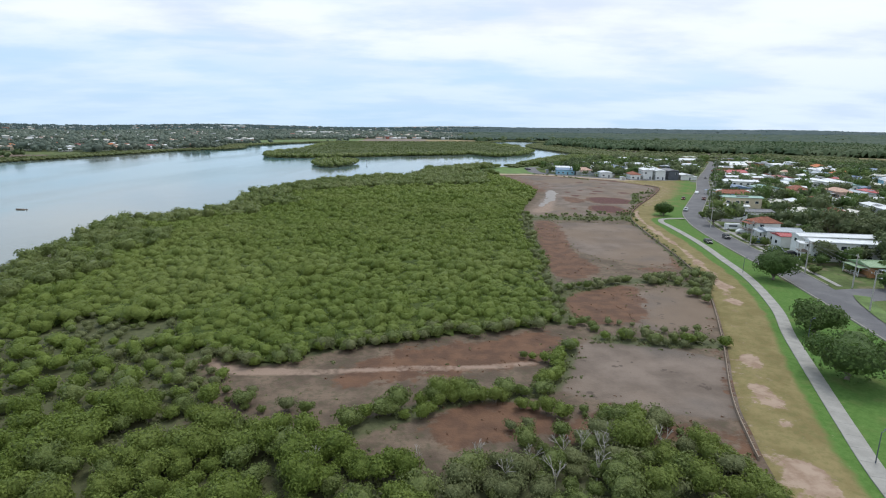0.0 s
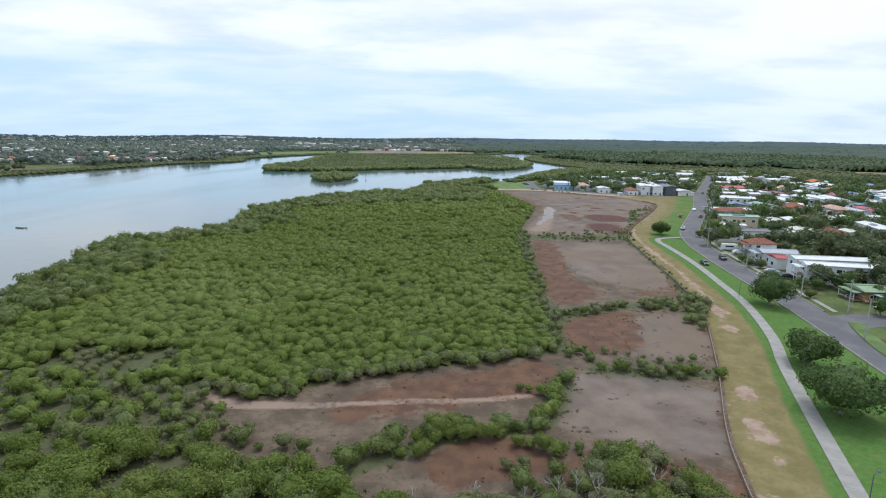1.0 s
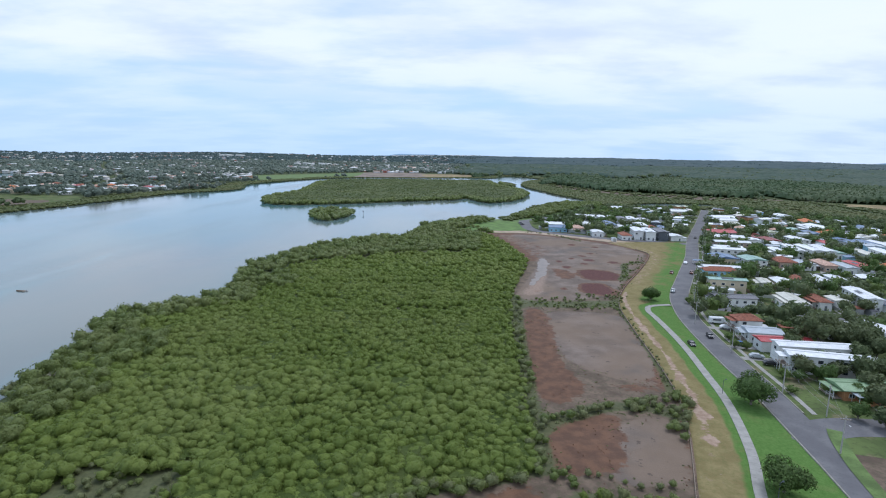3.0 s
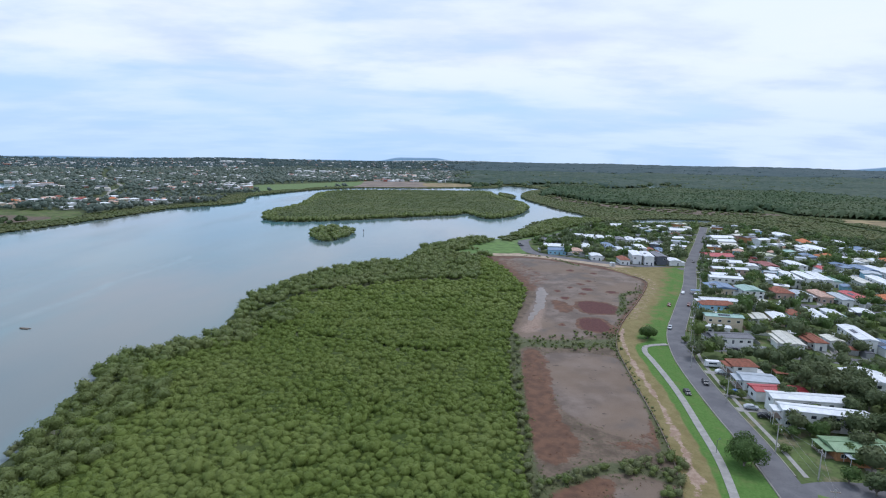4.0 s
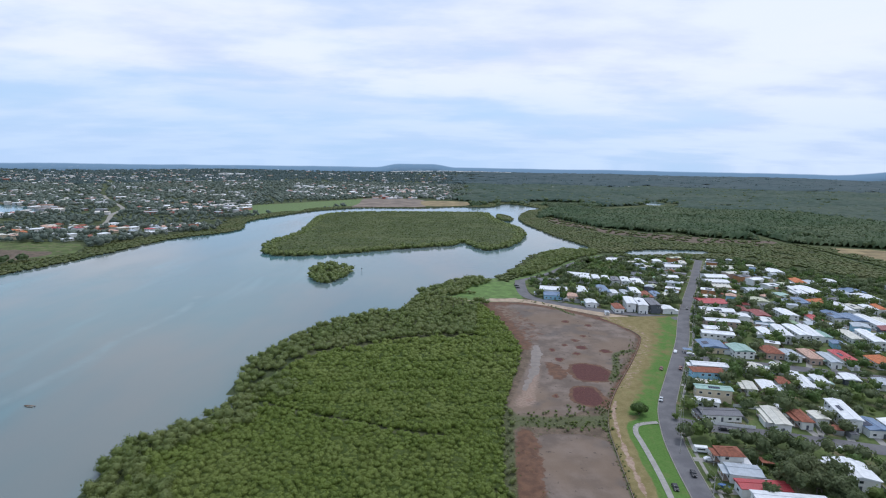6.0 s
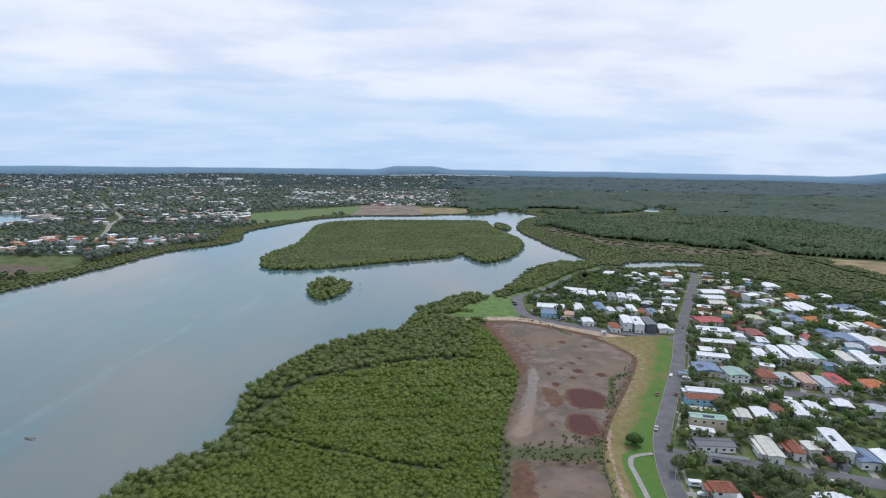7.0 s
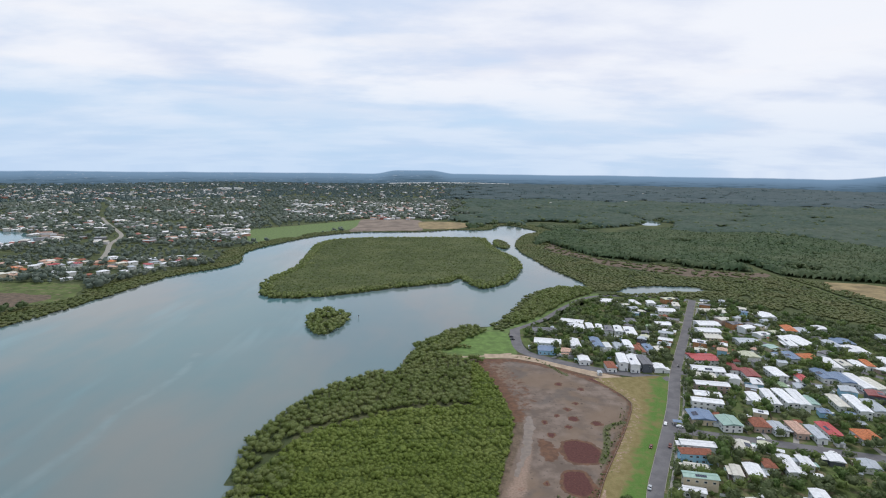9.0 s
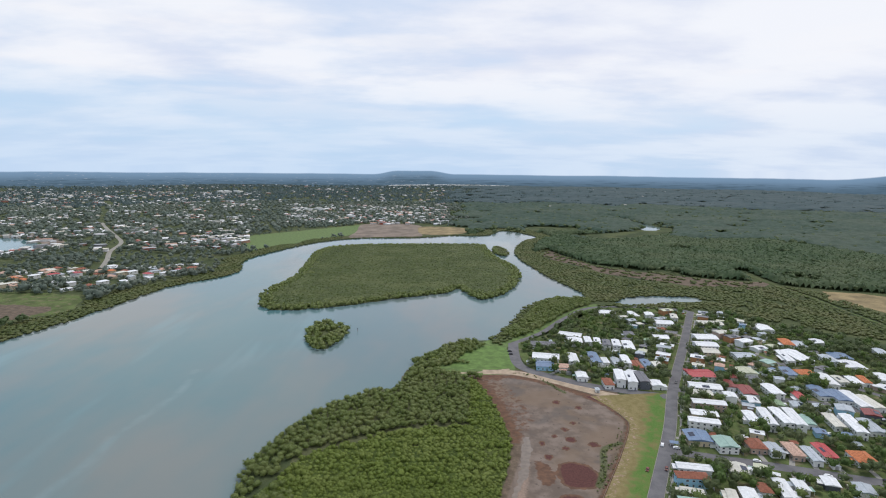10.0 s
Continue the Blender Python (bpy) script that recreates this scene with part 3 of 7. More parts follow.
def build_ground():
    xs = axis_steps(-4700, 4700, -1010, 730, 9)
    ys = axis_steps(-1500, 4800, -60, 1720, 9)
    X, Y = np.meshgrid(xs, ys)
    W = wet(X, Y)
    depth = soften(W.astype(float), 1)
    Z = np.where(W, -0.45 - 2.0 * depth, 0) + np.where(W, 0, land_rise(X, Y))
    Z -= np.clip(np.hypot(X, Y) - 4650, 0, None) * 0.15
    ob = new("ground", mesh_of("ground", np.stack([X, Y, Z], -1).reshape(-1, 3), grid_faces(len(xs), len(ys)), M["land"], smooth=True))
    tagged(ob, "flat coastal land of rough grass, litter and scrub", "ground", kind="structure")
    v = np.array([(-900, -700, -0.3), (900, -700, -0.3), (900, 2100, -0.3), (-1300, 2100, -0.3)])
    tagged(new("water", mesh_of("water", v, [[0, 1, 2, 3]], M["water"])), "calm grey-green tidal river water", "water", kind="structure")
    line = curve_points([(-204, 215), (-203, 246), (-201, 277), (-198.5, 300), (-203, 333), (-198.5, 362), (-194, 395), (-196, 425), (-201, 450)], 10)
    ob = ribbon("wake", line, 5.5, -0.296, M["water"])
    tagged(ob, "faint pale wake line left on the calm water", "wake", kind="structure")
    a = ob.data.attributes.new("slick", "FLOAT", "POINT")
    a.data.foreach_set("value", np.tile(np.array([0, 0.6, 1, 0.6, 0], dtype=np.float32), len(line)))


FLAT = {}


def build_mudflat():
    step = 1.6
    xs, ys = np.arange(-80, 150, step), np.arange(-30, 452, step)
    X, Y = np.meshgrid(xs, ys)

    def area(points, soft=2):
        return soften(inside(X, Y, curve_points(points, 6, True)).astype(float), soft)

    pan = area([(27, 93), (39, 89), (47, 82), (42, 66), (33, 66), (25, 69), (17, 74)])
    pan += area([(43, 119), (55, 126), (62, 120), (55, 101), (45, 97), (38, 99)])
    pan += area([(45, 214), (76, 210), (74, 165), (64, 146), (49, 154), (42, 170)])
    pan += area([(44, 440), (85, 430), (110, 412), (134, 378), (136, 352), (112, 306), (88, 258), (60, 232), (36, 234), (46, 270), (60, 320), (58, 372)], 3)
    red = area([(38, 218), (45, 212), (41, 163), (43, 142), (30, 133), (28, 161)], 2) + area([(29, 123), (46, 127), (43, 110), (38, 101), (25, 102)], 2)
    red += 0.8 * area([(-20, 72), (-8, 88), (7, 92), (22, 98), (18, 83), (10, 79), (-12, 73)], 2) + 0.8 * area([(-3, 64), (5, 71), (13, 66), (9, 60), (0, 57)], 2)
    # the far pan: maroon mats, small dark hollows and a rusty fringe
    red += 1.7 * area([(81, 300), (95, 299), (100, 288), (95, 276), (82, 275), (77, 283)], 1) + 1.7 * area([(73, 267), (84, 267), (85, 250), (77, 244), (70, 251)], 1)
    red += 0.85 * area([(67, 305), (75, 294), (74, 280), (66, 277), (64, 288)], 1)
    for x, y, r in ((97, 386, 3.2), (111, 377, 2.6), (94, 329, 3.4), (107, 323, 3.2), (74, 324, 2.6), (93, 343, 2.8), (75, 307, 3.0), (62, 256, 2.0), (88, 318, 2.4), (101, 352, 2.2), (84, 334, 2.2), (48, 251, 1.6)):
        red += 1.5 * np.clip((1.1 - np.hypot(X - x + 0.8 * lumps(X, Y, 6, 3), (Y - y) * 0.8) / r) * 2.5, 0, 1)
    red += 0.46 * area([(40, 435), (58, 440), (71, 398), (77, 360), (70, 339), (57, 322), (54, 335), (50, 368), (40, 403)], 3) + 0.5 * area([(60, 150), (72, 160), (66, 140), (44, 140)], 2)
    d, _ = near_line(X, Y, curve_points([(46, 438), (70, 436), (88, 428), (106, 415), (128, 392)], 8))
    red += 0.75 * np.clip(1.3 - d / 5.5, 0, 1)
    d, _ = near_line(X, Y, BANK_FOOT)
    red += 0.45 * np.clip(1.2 - d / 3.0, 0, 1) + 0.3 * np.clip(1.2 - d / 5.0, 0, 1) * (Y > 235)
    d, _ = near_line(X, Y, MANGROVE_EDGE[(MANGROVE_EDGE[:, 1] > 228) & (MANGROVE_EDGE[:, 0] > 20)])
    red += 0.4 * np.clip(1.3 - d / 7.0, 0, 1) * np.clip((Y - 300) / 20, 0, 1)
    red += 0.7 * area([(14, 66), (26, 67), (36, 62), (30, 56), (12, 60)], 2)
    d, _ = near_line(X, Y, curve_points([(-40, 82), (-32, 78), (-26, 78), (-18, 78), (-7, 79.5), (4, 80), (15, 82)], 6))
    track = np.clip(1.15 - d / 1.9, 0, 1) * 0.75 + 0.2 * area([(-42, 84), (-26, 82), (-24, 75), (-36, 77)], 2)
    track += 0.6 * area([(64, 330), (68, 326), (64, 300), (61, 282), (55, 262), (52, 246), (42, 240), (38, 246), (45, 264), (51, 282), (58, 310)], 2)
    scrub = np.zeros(X.shape)
    for line, w in (([(42, 229), (56, 228), (66, 229), (80, 230)], 9.0), ([(70, 445), (90, 436), (107, 404)], 3.0), ([(97, 277), (105, 295), (112, 317), (125, 325)], 3.5), ([(66, 140), (70, 158), (74, 185), (79, 226), (84, 240)], 2.2),
                    ([(26, 121), (37, 127), (45, 131), (56, 131), (63, 126)], 4.5), ([(29, 93), (40, 91), (50, 91)], 3.5), ([(-12, 61), (3, 70), (15, 73), (22, 88)], 3.0), ([(24, 103), (28, 160), (36, 240)], 4.0)):
        d, _ = near_line(X, Y, curve_points(line, 6))
        scrub += 0.75 * np.clip(1.25 - d / w, 0, 1)
    for q in ([(-92, 96), (-66, 96), (-44, 86), (-34, 76), (-29, 66), (-31, 62), (-40, 52), (-80, 50)], [(-62, 54), (-32, 59), (-20, 61), (-9, 57), (-1, 53), (-1, 30), (-60, 30)], [(0, 53), (15, 60), (29, 62), (38, 50), (36, 30), (0, 30)]):
        scrub += 0.6 * area(q, 2)
    FLAT["x"], FLAT["y"], FLAT["red"], FLAT["scrub"], FLAT["pan"] = xs, ys, red, scrub, pan
    keep = ~wet(X, Y)
    Z = 0.13 + 0.03 * lumps(X, Y, 14, 5) - 0.02 * np.clip(pan, 0, 1)
    Z = np.where(keep, Z, -0.6)
    ob = new("mudflat", mesh_of("mudflat", np.stack([X, Y, Z], -1).reshape(-1, 3), grid_faces(len(xs), len(ys)), M["mud"],
                                {"pan": np.clip(pan, 0, 1), "red": np.clip(red, 0, 1.5), "track": track, "litter": np.clip(soften(inside(X, Y, MASS).astype(float), 2) + scrub, 0, 1)}, True))
    tagged(ob, "bare tidal mudflat with pale pans and rust-red samphire", "mudflat", kind="structure")
    # shallow pool left by the tide along the mangrove edge
    pool = curve_points([(64.5, 333), (67.5, 328), (66, 315), (62, 299), (58, 285), (52, 272), (48, 262), (47, 266), (51, 278), (54.5, 291), (57, 304), (60.5, 319)], 8, True)
    pool = pool + 0.9 * np.stack([lumps(pool[:, 0], pool[:, 1], 7, 31), lumps(pool[:, 0], pool[:, 1], 9, 32)], 1)
    v = np.c_[pool, np.full(len(pool), 0.165)]
    f = tessellate_polygon([[Vector(q) for q in v]])
    tagged(new("tidal_pool", mesh_of("tidal_pool", v, f, M["wet_mud"])), "shallow bright wet mud gutter", "pool", kind="structure")


def build_bank():
    """The grassed bank between the mud and the road."""
    n, k = 420, 44
    t = np.linspace(0, 1, n)
    a = np.stack([np.interp(t, np.linspace(0, 1, len(BANK_FOOT)), BANK_FOOT[:, i]) for i in (0, 1)], 1)
    # the road edge opposite each point of the foot
    s = np.interp(a[:, 1] + 6 * np.clip(a[:, 1] / 60, 0, 1), ROAD_LINE[:, 1], np.arange(len(ROAD_LINE)))
    b = np.stack([np.interp(s, np.arange(len(ROAD_LINE)), ROAD_LINE[:, i]) for i in (0, 1)], 1)
    g = np.gradient(ROAD_LINE, axis=0)
    g /= np.linalg.norm(g, axis=1)[:, None]
    b += np.stack([np.interp(s, np.arange(len(ROAD_LINE)), c) for c in (-g[:, 1], g[:, 0])], 1) * 4.05
    u = np.linspace(0, 1, k)[None, :, None]
    P = a[:, None] * (1 - u) + b[:, None] * u
    X, Y = P[..., 0], P[..., 1]
    U = np.broadcast_to(u[..., 0], X.shape)
    dpath, _ = near_line(X, Y, FOOTPATH)
    droad, _ = near_line(X, Y, ROAD_LINE)
    rightside = X > np.interp(Y, FOOTPATH[:, 1], FOOTPATH[:, 0])
    green = np.clip(1.25 - dpath / np.where(rightside, 14, 3.4 + 0.004 * Y), 0, 1) * np.clip((240 - Y) / 14, 0, 1) + np.clip(1.35 - (droad - 4) / np.where(Y > 235, 17, 11), 0, 1) * np.clip(0.35 + (Y - 150) / 90, 0.75, 1)
    green = green * (1 - 0.38 * np.clip((Y - 235) / 20, 0, 1))
    bare = np.zeros(X.shape)
    for x, y, r in ((40.4, 52.2, 2.5), (46.4, 69.5, 1.7), (46.6, 73.0, 1.5), (50.6, 82.2, 1.6), (51.6, 84.2, 1.2), (64.2, 114.5, 2.2), (68.3, 126.5, 2.2), (48.6, 91.5, 0.9), (44.5, 63.5, 0.8)):
        bare += np.clip(1.5 - np.hypot((X - x) * 1.15, (Y - y) * 0.75) / r, 0, 1)
    d, _ = near_line(X, Y, curve_points([(66, 120), (69, 131), (72, 145), (76, 170), (79, 200), (84, 232), (90, 250)], 8))
    bare += np.clip(1.1 - d / (1.5 + 1.0 * lumps(X, Y, 14, 9)).clip(0.5), 0, 0.85)
    d, _ = near_line(X, Y, curve_points([(100, 268), (122, 308), (138, 340), (141, 365), (136, 388), (124, 400)], 8))
    bare += np.clip(0.8 - d / 7, 0, 0.42)
    bare += 0.32 * np.clip(1 - U * 3.2, 0, 1) * (Y < 110)
    Z = 0.14 + 0.75 * np.clip(np.minimum(U * 7, 1), 0, 1) * np.clip((1 - U) * 5, 0, 1) ** 1 * 0.5 + 0.03 * lumps(X, Y, 9, 4)
    Z[:, 0] = -0.2
    ob = new("grass_bank", mesh_of("grass_bank", np.stack([X, Y, Z], -1).reshape(-1, 3), grid_faces(k, n), M["verge"], {"green": np.clip(green, 0, 1), "bare": np.clip(bare, 0, 1)}, True))
    tagged(ob, "grassed bank, straw-dry by the mud and green by the road", "grass", kind="structure")


FOOTPATH = curve_points([(44, 38), (48, 52), (52, 63), (57, 76), (64, 94), (71, 110), (78, 133), (82, 155), (85, 173), (87, 190), (88.5, 209), (89, 218), (91.5, 224.5), (96, 227), (101, 228)], 12)


def build_roads():
    half = np.interp(np.linspace(0, 1, len(ROAD_LINE)), [0, 0.3, 0.6, 1], [3.9, 3.9, 3.9, 3.9])
    tagged(ribbon("road", ROAD_LINE, half, 0.24, M["asphalt"], 0.08), "grey worn asphalt suburban road", "road", kind="structure")
    d = np.gradient(ROAD_LINE, axis=0)
    d /= np.linalg.norm(d, axis=1)[:, None]
    side = np.stack([-d[:, 1], d[:, 0]], 1) * (half[:, None] + 0.15)
    tagged(kerb_along("kerb", (ROAD_LINE + side), 0.35, 0.1, 0.28, M["kerb"]), "pale concrete kerb along the road", "kerb", kind="structure")
    right = ROAD_LINE - side
    gaps = [(86, 128), (228, 248), (308, 326), (402, 426), (395, 400)]
    piece = []
    for q in right:
        if any(lo < q[1] < hi for lo, hi in gaps):
            if len(piece) > 2:
                tagged(kerb_along("kerb", np.array(piece), 0.35, 0.1, 0.28, M["kerb"]), "pale concrete kerb along the road", "kerb", kind="structure")
            piece = []
        else:
            piece.append(q)
    if len(piece) > 2:
        tagged(kerb_along("kerb", np.array(piece), 0.35, 0.1, 0.28, M["kerb"]), "pale concrete kerb along the road", "kerb", kind="structure")
    # concrete footpath on the houses' side
    for lo, hi in ((40, 100), (128, 222), (250, 308), (328, 402), (428, 620)):
        q = right[(right[:, 1] > lo) & (right[:, 1] < hi)] - (side / np.linalg.norm(side, axis=1)[:, None])[(right[:, 1] > lo) & (right[:, 1] < hi)] * 2.6
        if len(q) > 2:
            tagged(ribbon("footpath", q, 0.65, 0.26, M["concrete"]), "narrow concrete footpath before the houses", "footpath", kind="structure")
    for i, (line, h) in enumerate((SIDE_STREETS)):
        p = curve_points(line, 8)
        tagged(ribbon("road", p, h, 0.205 + 0.006 * i, M["asphalt"], 0.08), "grey asphalt side street", "road", kind="structure")


SIDE_STREETS = [
    ([(87, 113), (96, 121), (115, 121), (160, 113), (260, 92), (380, 66)], 4.6),
    ([(109, 232), (122, 226), (150, 218), (190, 206), (260, 185), (360, 155)], 4.6),
    ([(149, 317), (175, 308), (205, 299), (260, 281), (340, 255), (430, 226)], 4.4),
    ([(195, 412), (240, 401), (290, 388), (340, 366), (430, 338), (520, 310)], 4.4),
    ([(83, 526), (80, 500), (79, 472), (84, 455), (100, 440), (134, 417), (185, 398), (192, 398)], 5.0),
    ([(80, 522), (119, 563), (156, 619), (208, 673), (300, 668), (322, 652)], 3.2),
    ([(268, 645), (300, 520), (345, 420), (400, 330)], 3.0),
]
build_ground()
build_mudflat()
build_bank()
build_roads()


def patch(name, points, z, material, label, category, ragged=0.0):
    p = curve_points(points, 8, True)
    size = np.ptp(p, axis=0).min()
    p = p + ragged * size * np.stack([lumps(p[:, 0], p[:, 1], size * 0.5, 3), lumps(p[:, 0], p[:, 1], size * 0.4, 4)], 1)
    v = np.c_[p, np.full(len(p), z)]
    return tagged(new(name, mesh_of(name, v, tessellate_polygon([[Vector(q) for q in v]]), material)), label, category, kind="structure")


patch("lawn", [(84, 140), (100, 108), (420, 40), (520, 300), (420, 470), (330, 650), (200, 660), (110, 548), (86, 520), (92, 450), (140, 412), (190, 392), (120, 255)], 0.17, M["lawn"], "patchy house gardens and grass verges", "lawn")
patch("rough_grass", [(-6, 438), (0, 455), (30, 500), (58, 535), (84, 545), (150, 628), (200, 682), (212, 676), (130, 565), (76, 515), (74, 450), (40, 440)], 0.17, M["park"], "rough grass behind the river mangroves", "grass")
patch("park_lawn", [(20, 455), (23, 475), (37, 503), (60, 518), (73, 510), (75, 490), (73, 458), (44, 454)], 0.19, M["park_green"], "green mown park by the river", "lawn", 0.02)
tagged(ribbon("sandy_track", curve_points([(-5, 439), (19, 443), (44, 446.5), (70, 454)], 8), 1.3, 0.225, M["sand"]), "pale sandy track beside the park", "track", kind="structure")
patch("field", [(-600, 720), (-480, 716), (-445, 668), (-455, 610), (-640, 560)], 0.15, M["lawn"], "dull green open field behind the far bank", "field", 0.03)
tagged(ribbon("sand_bar", curve_points([(-1400, 1440), (-1124, 1372), (-1020, 1335), (-905, 1262), (-832, 1178), (-818, 1118), (-850, 1084)], 8), 22, 0.14, M["flat_mud"]), "pale muddy rim of the lagoon", "sand", kind="structure")
patch("mud_bank", [(-560, 660), (-470, 650), (-455, 622), (-500, 590), (-640, 560)], 0.2, M["mud"], "bare brown mud behind the far mangroves", "mud", 0.05)
tagged(ribbon("sandy_shoulder", curve_points([(46, 447), (70, 446), (88, 438), (106, 426), (134, 404), (160, 390), (176, 384)], 8), 5.2, 0.215, M["sand"]), "bare sandy shoulder between mud and street", "sand", kind="structure")
patch("clearing", [(-232, 1673), (-130, 1717), (-47, 1654), (-42, 1500), (-42, 1385), (-130, 1360), (-215, 1350), (-217, 1463)], 0.24, M["flat_mud"], "bare brown clearing beyond the river", "field", 0.02)
patch("straw_field", [(-46, 1622), (80, 1600), (66, 1457), (-33, 1438)], 0.26, M["dry_grass"], "straw-coloured dry field beyond the river", "field", 0.02)
patch("marsh_meadow", [(-481, 1347), (-389, 1477), (-289, 1602), (-232, 1673), (-226, 1424), (-291, 1315), (-342, 1204), (-388, 1117)], 0.2, M["park"], "dull green marsh meadow behind the far bank", "field", 0.03)
patch("red_marsh", [(216, 1080), (250, 985), (310, 880), (375, 816), (488, 800), (525, 842), (441, 862), (292, 985), (243, 1155)], 0.2, M["mud"], "rusty brown salt marsh below the woods", "marsh", 0.03)
patch("brown_field", [(557, 772), (605, 770), (640, 740), (700, 660), (590, 640), (560, 681), (545, 710)], 0.2, M["dry_grass"], "straw-brown boggy field", "field", 0.06)

# ---- plants ----


def crown_mesh(name, radius, height, leaves, size, material, seed, lift=0.35, lobes=5, quads=True, k=7, ball=False, heart=1.0):
    """A lumpy crown: many small leaf sprays over several lobes round a dark heart."""
    r = np.random.default_rng(seed)
    cs = [(0, 0, height * 0.5, radius * 0.70)]
    for i in range(lobes):
        a = i * 2 * np.pi / lobes + r.uniform(-0.5, 0.5)
        q = radius * r.uniform(0.36, 0.72)
        cs.append((np.cos(a) * q, np.sin(a) * q, height * r.uniform(0.38, 0.76), radius * r.uniform(0.28, 0.48)))
    cs = np.array(cs)
    pick = r.integers(0, len(cs), leaves)
    d = r.normal(size=(leaves, 3))
    d[:, 2] = d[:, 2] + 0.25 if ball else np.abs(d[:, 2]) * 1.15 - 0.3
    d /= np.linalg.norm(d, axis=1)[:, None]
    flat = height / (2.0 * radius)
    R = cs[pick, 3] * r.uniform(0.82, 1.16, leaves)
    pos = cs[pick, :3] + d * R[:, None] * np.array([1, 1, min(1.0, flat * 1.5)])
    pos[:, 2] = np.maximum(pos[:, 2], height * (0.0 if ball else lift) * r.uniform(0.2, 1.0, leaves))
    nrm = d + r.normal(scale=0.34, size=(leaves, 3))
    nrm /= np.linalg.norm(nrm, axis=1)[:, None]
    t = np.cross(nrm, r.normal(size=(leaves, 3)))
    t /= np.linalg.norm(t, axis=1)[:, None]
    b = np.cross(nrm, t)
    s = size * r.uniform(0.6, 1.35, leaves)[:, None]
    if quads:
        v = np.stack([pos - t * s, pos - b * s * 0.62 + nrm * s * 0.25, pos + t * s, pos + b * s * 0.62 + nrm * s * 0.25], 1).reshape(-1, 3)
        i = np.arange(leaves)[:, None] * 4
        f = np.vstack([i + [0, 1, 2], i + [0, 2, 3]])
    else:
        v = np.stack([pos - t * s, pos + t * s * 0.8 - b * s * 0.7, pos + b * s], 1).reshape(-1, 3)
        f = np.arange(leaves * 3).reshape(-1, 3)
    # the heart: one lumpy skin over all the lobes
    sq, o3 = min(1.0, flat * 1.5), np.array([0, 0, height * 0.5])
    seg = max(6, k * 2 - 1)
    tilts = np.radians((-62, -30, 5, 38, 66) if ball else ((-32, 5, 38, 66) if k > 3 else (-25, 40)))
    ring = []
    for row, el in enumerate(tilts):
        for j in range(seg):
            a = (j + 0.5 * (row % 2)) * 2 * np.pi / seg
            u = np.array([np.cos(a) * np.cos(el), np.sin(a) * np.cos(el), np.sin(el) / sq])
            c = (cs[:, :3] - o3) / np.array([1, 1, sq])
            uc, uu = c @ u, u @ u
            disc = uc ** 2 - uu * ((c ** 2).sum(1) - cs[:, 3] ** 2)
            t = np.max(np.where(disc > 0, uc + np.sqrt(np.maximum(disc, 0)), 0)) / uu * 0.95 * min(heart, 1.03) * r.uniform(0.82, 1.06)
            p = o3 + t * u * np.array([1, 1, sq])
            p[2] = max(p[2], 0.0 if ball else height * lift * 0.2)
            ring.append(p)
    ring.append((0, 0, height * 0.5 + radius * 0.66 * sq * min(heart, 1.0)))
    o = len(v)
    g = []
    n = len(tilts)
    for m in range(n - 1):
        for j in range(seg):
            p, q = m * seg + j, m * seg + (j + 1) % seg
            g += [(p, q, q + seg), (p, q + seg, p + seg)]
    g += [((n - 1) * seg + j, (n - 1) * seg + (j + 1) % seg, n * seg) for j in range(seg)]
    V, F = np.vstack([v, np.array(ring)]), np.vstack([f, np.array(g) + o])
    return V, F


def scatter(x0, x1, y0, y1, step, seed, jitter=0.85):
    r = np.random.default_rng(seed)
    X, Y = np.meshgrid(np.arange(float(x0), x1, step), np.arange(float(y0), y1, step))
    X[1::2] += step / 2
    X, Y = X.ravel() + r.uniform(-0.5, 0.5, X.size) * step * jitter, Y.ravel() + r.uniform(-0.5, 0.5, Y.size) * step * jitter
    return X, Y


def joined(name, protos, X, Y, Z, S, material, seed, label, category, tall=None):
    """Many crowns in one mesh of kind stuff."""
    r = np.random.default_rng(seed)
    which = r.integers(0, len(protos), len(X))
    ang = r.uniform(0, 2 * np.pi, len(X))
    H = S if tall is None else tall
    vs, fs, o = [], [], 0
    for k, (V, F) in enumerate(protos):
        i = np.where(which == k)[0]
        if not len(i):
            continue
        c, s = np.cos(ang[i])[:, None], np.sin(ang[i])[:, None]
        v = np.stack([(V[:, 0] * c - V[:, 1] * s) * S[i, None] + X[i, None], (V[:, 0] * s + V[:, 1] * c) * S[i, None] + Y[i, None], V[:, 2] * H[i, None] + Z[i, None]], -1)
        f = F[None] + (o + np.arange(len(i)) * len(V))[:, None, None]
        vs.append(v.reshape(-1, 3))
        fs.append(f.reshape(-1, 3))
        o += len(i) * len(V)
    ob = new(name, mesh_of(name, np.vstack(vs), np.vstack(fs), material, smooth=True))
    return tagged(ob, label, category, kind="stuff")


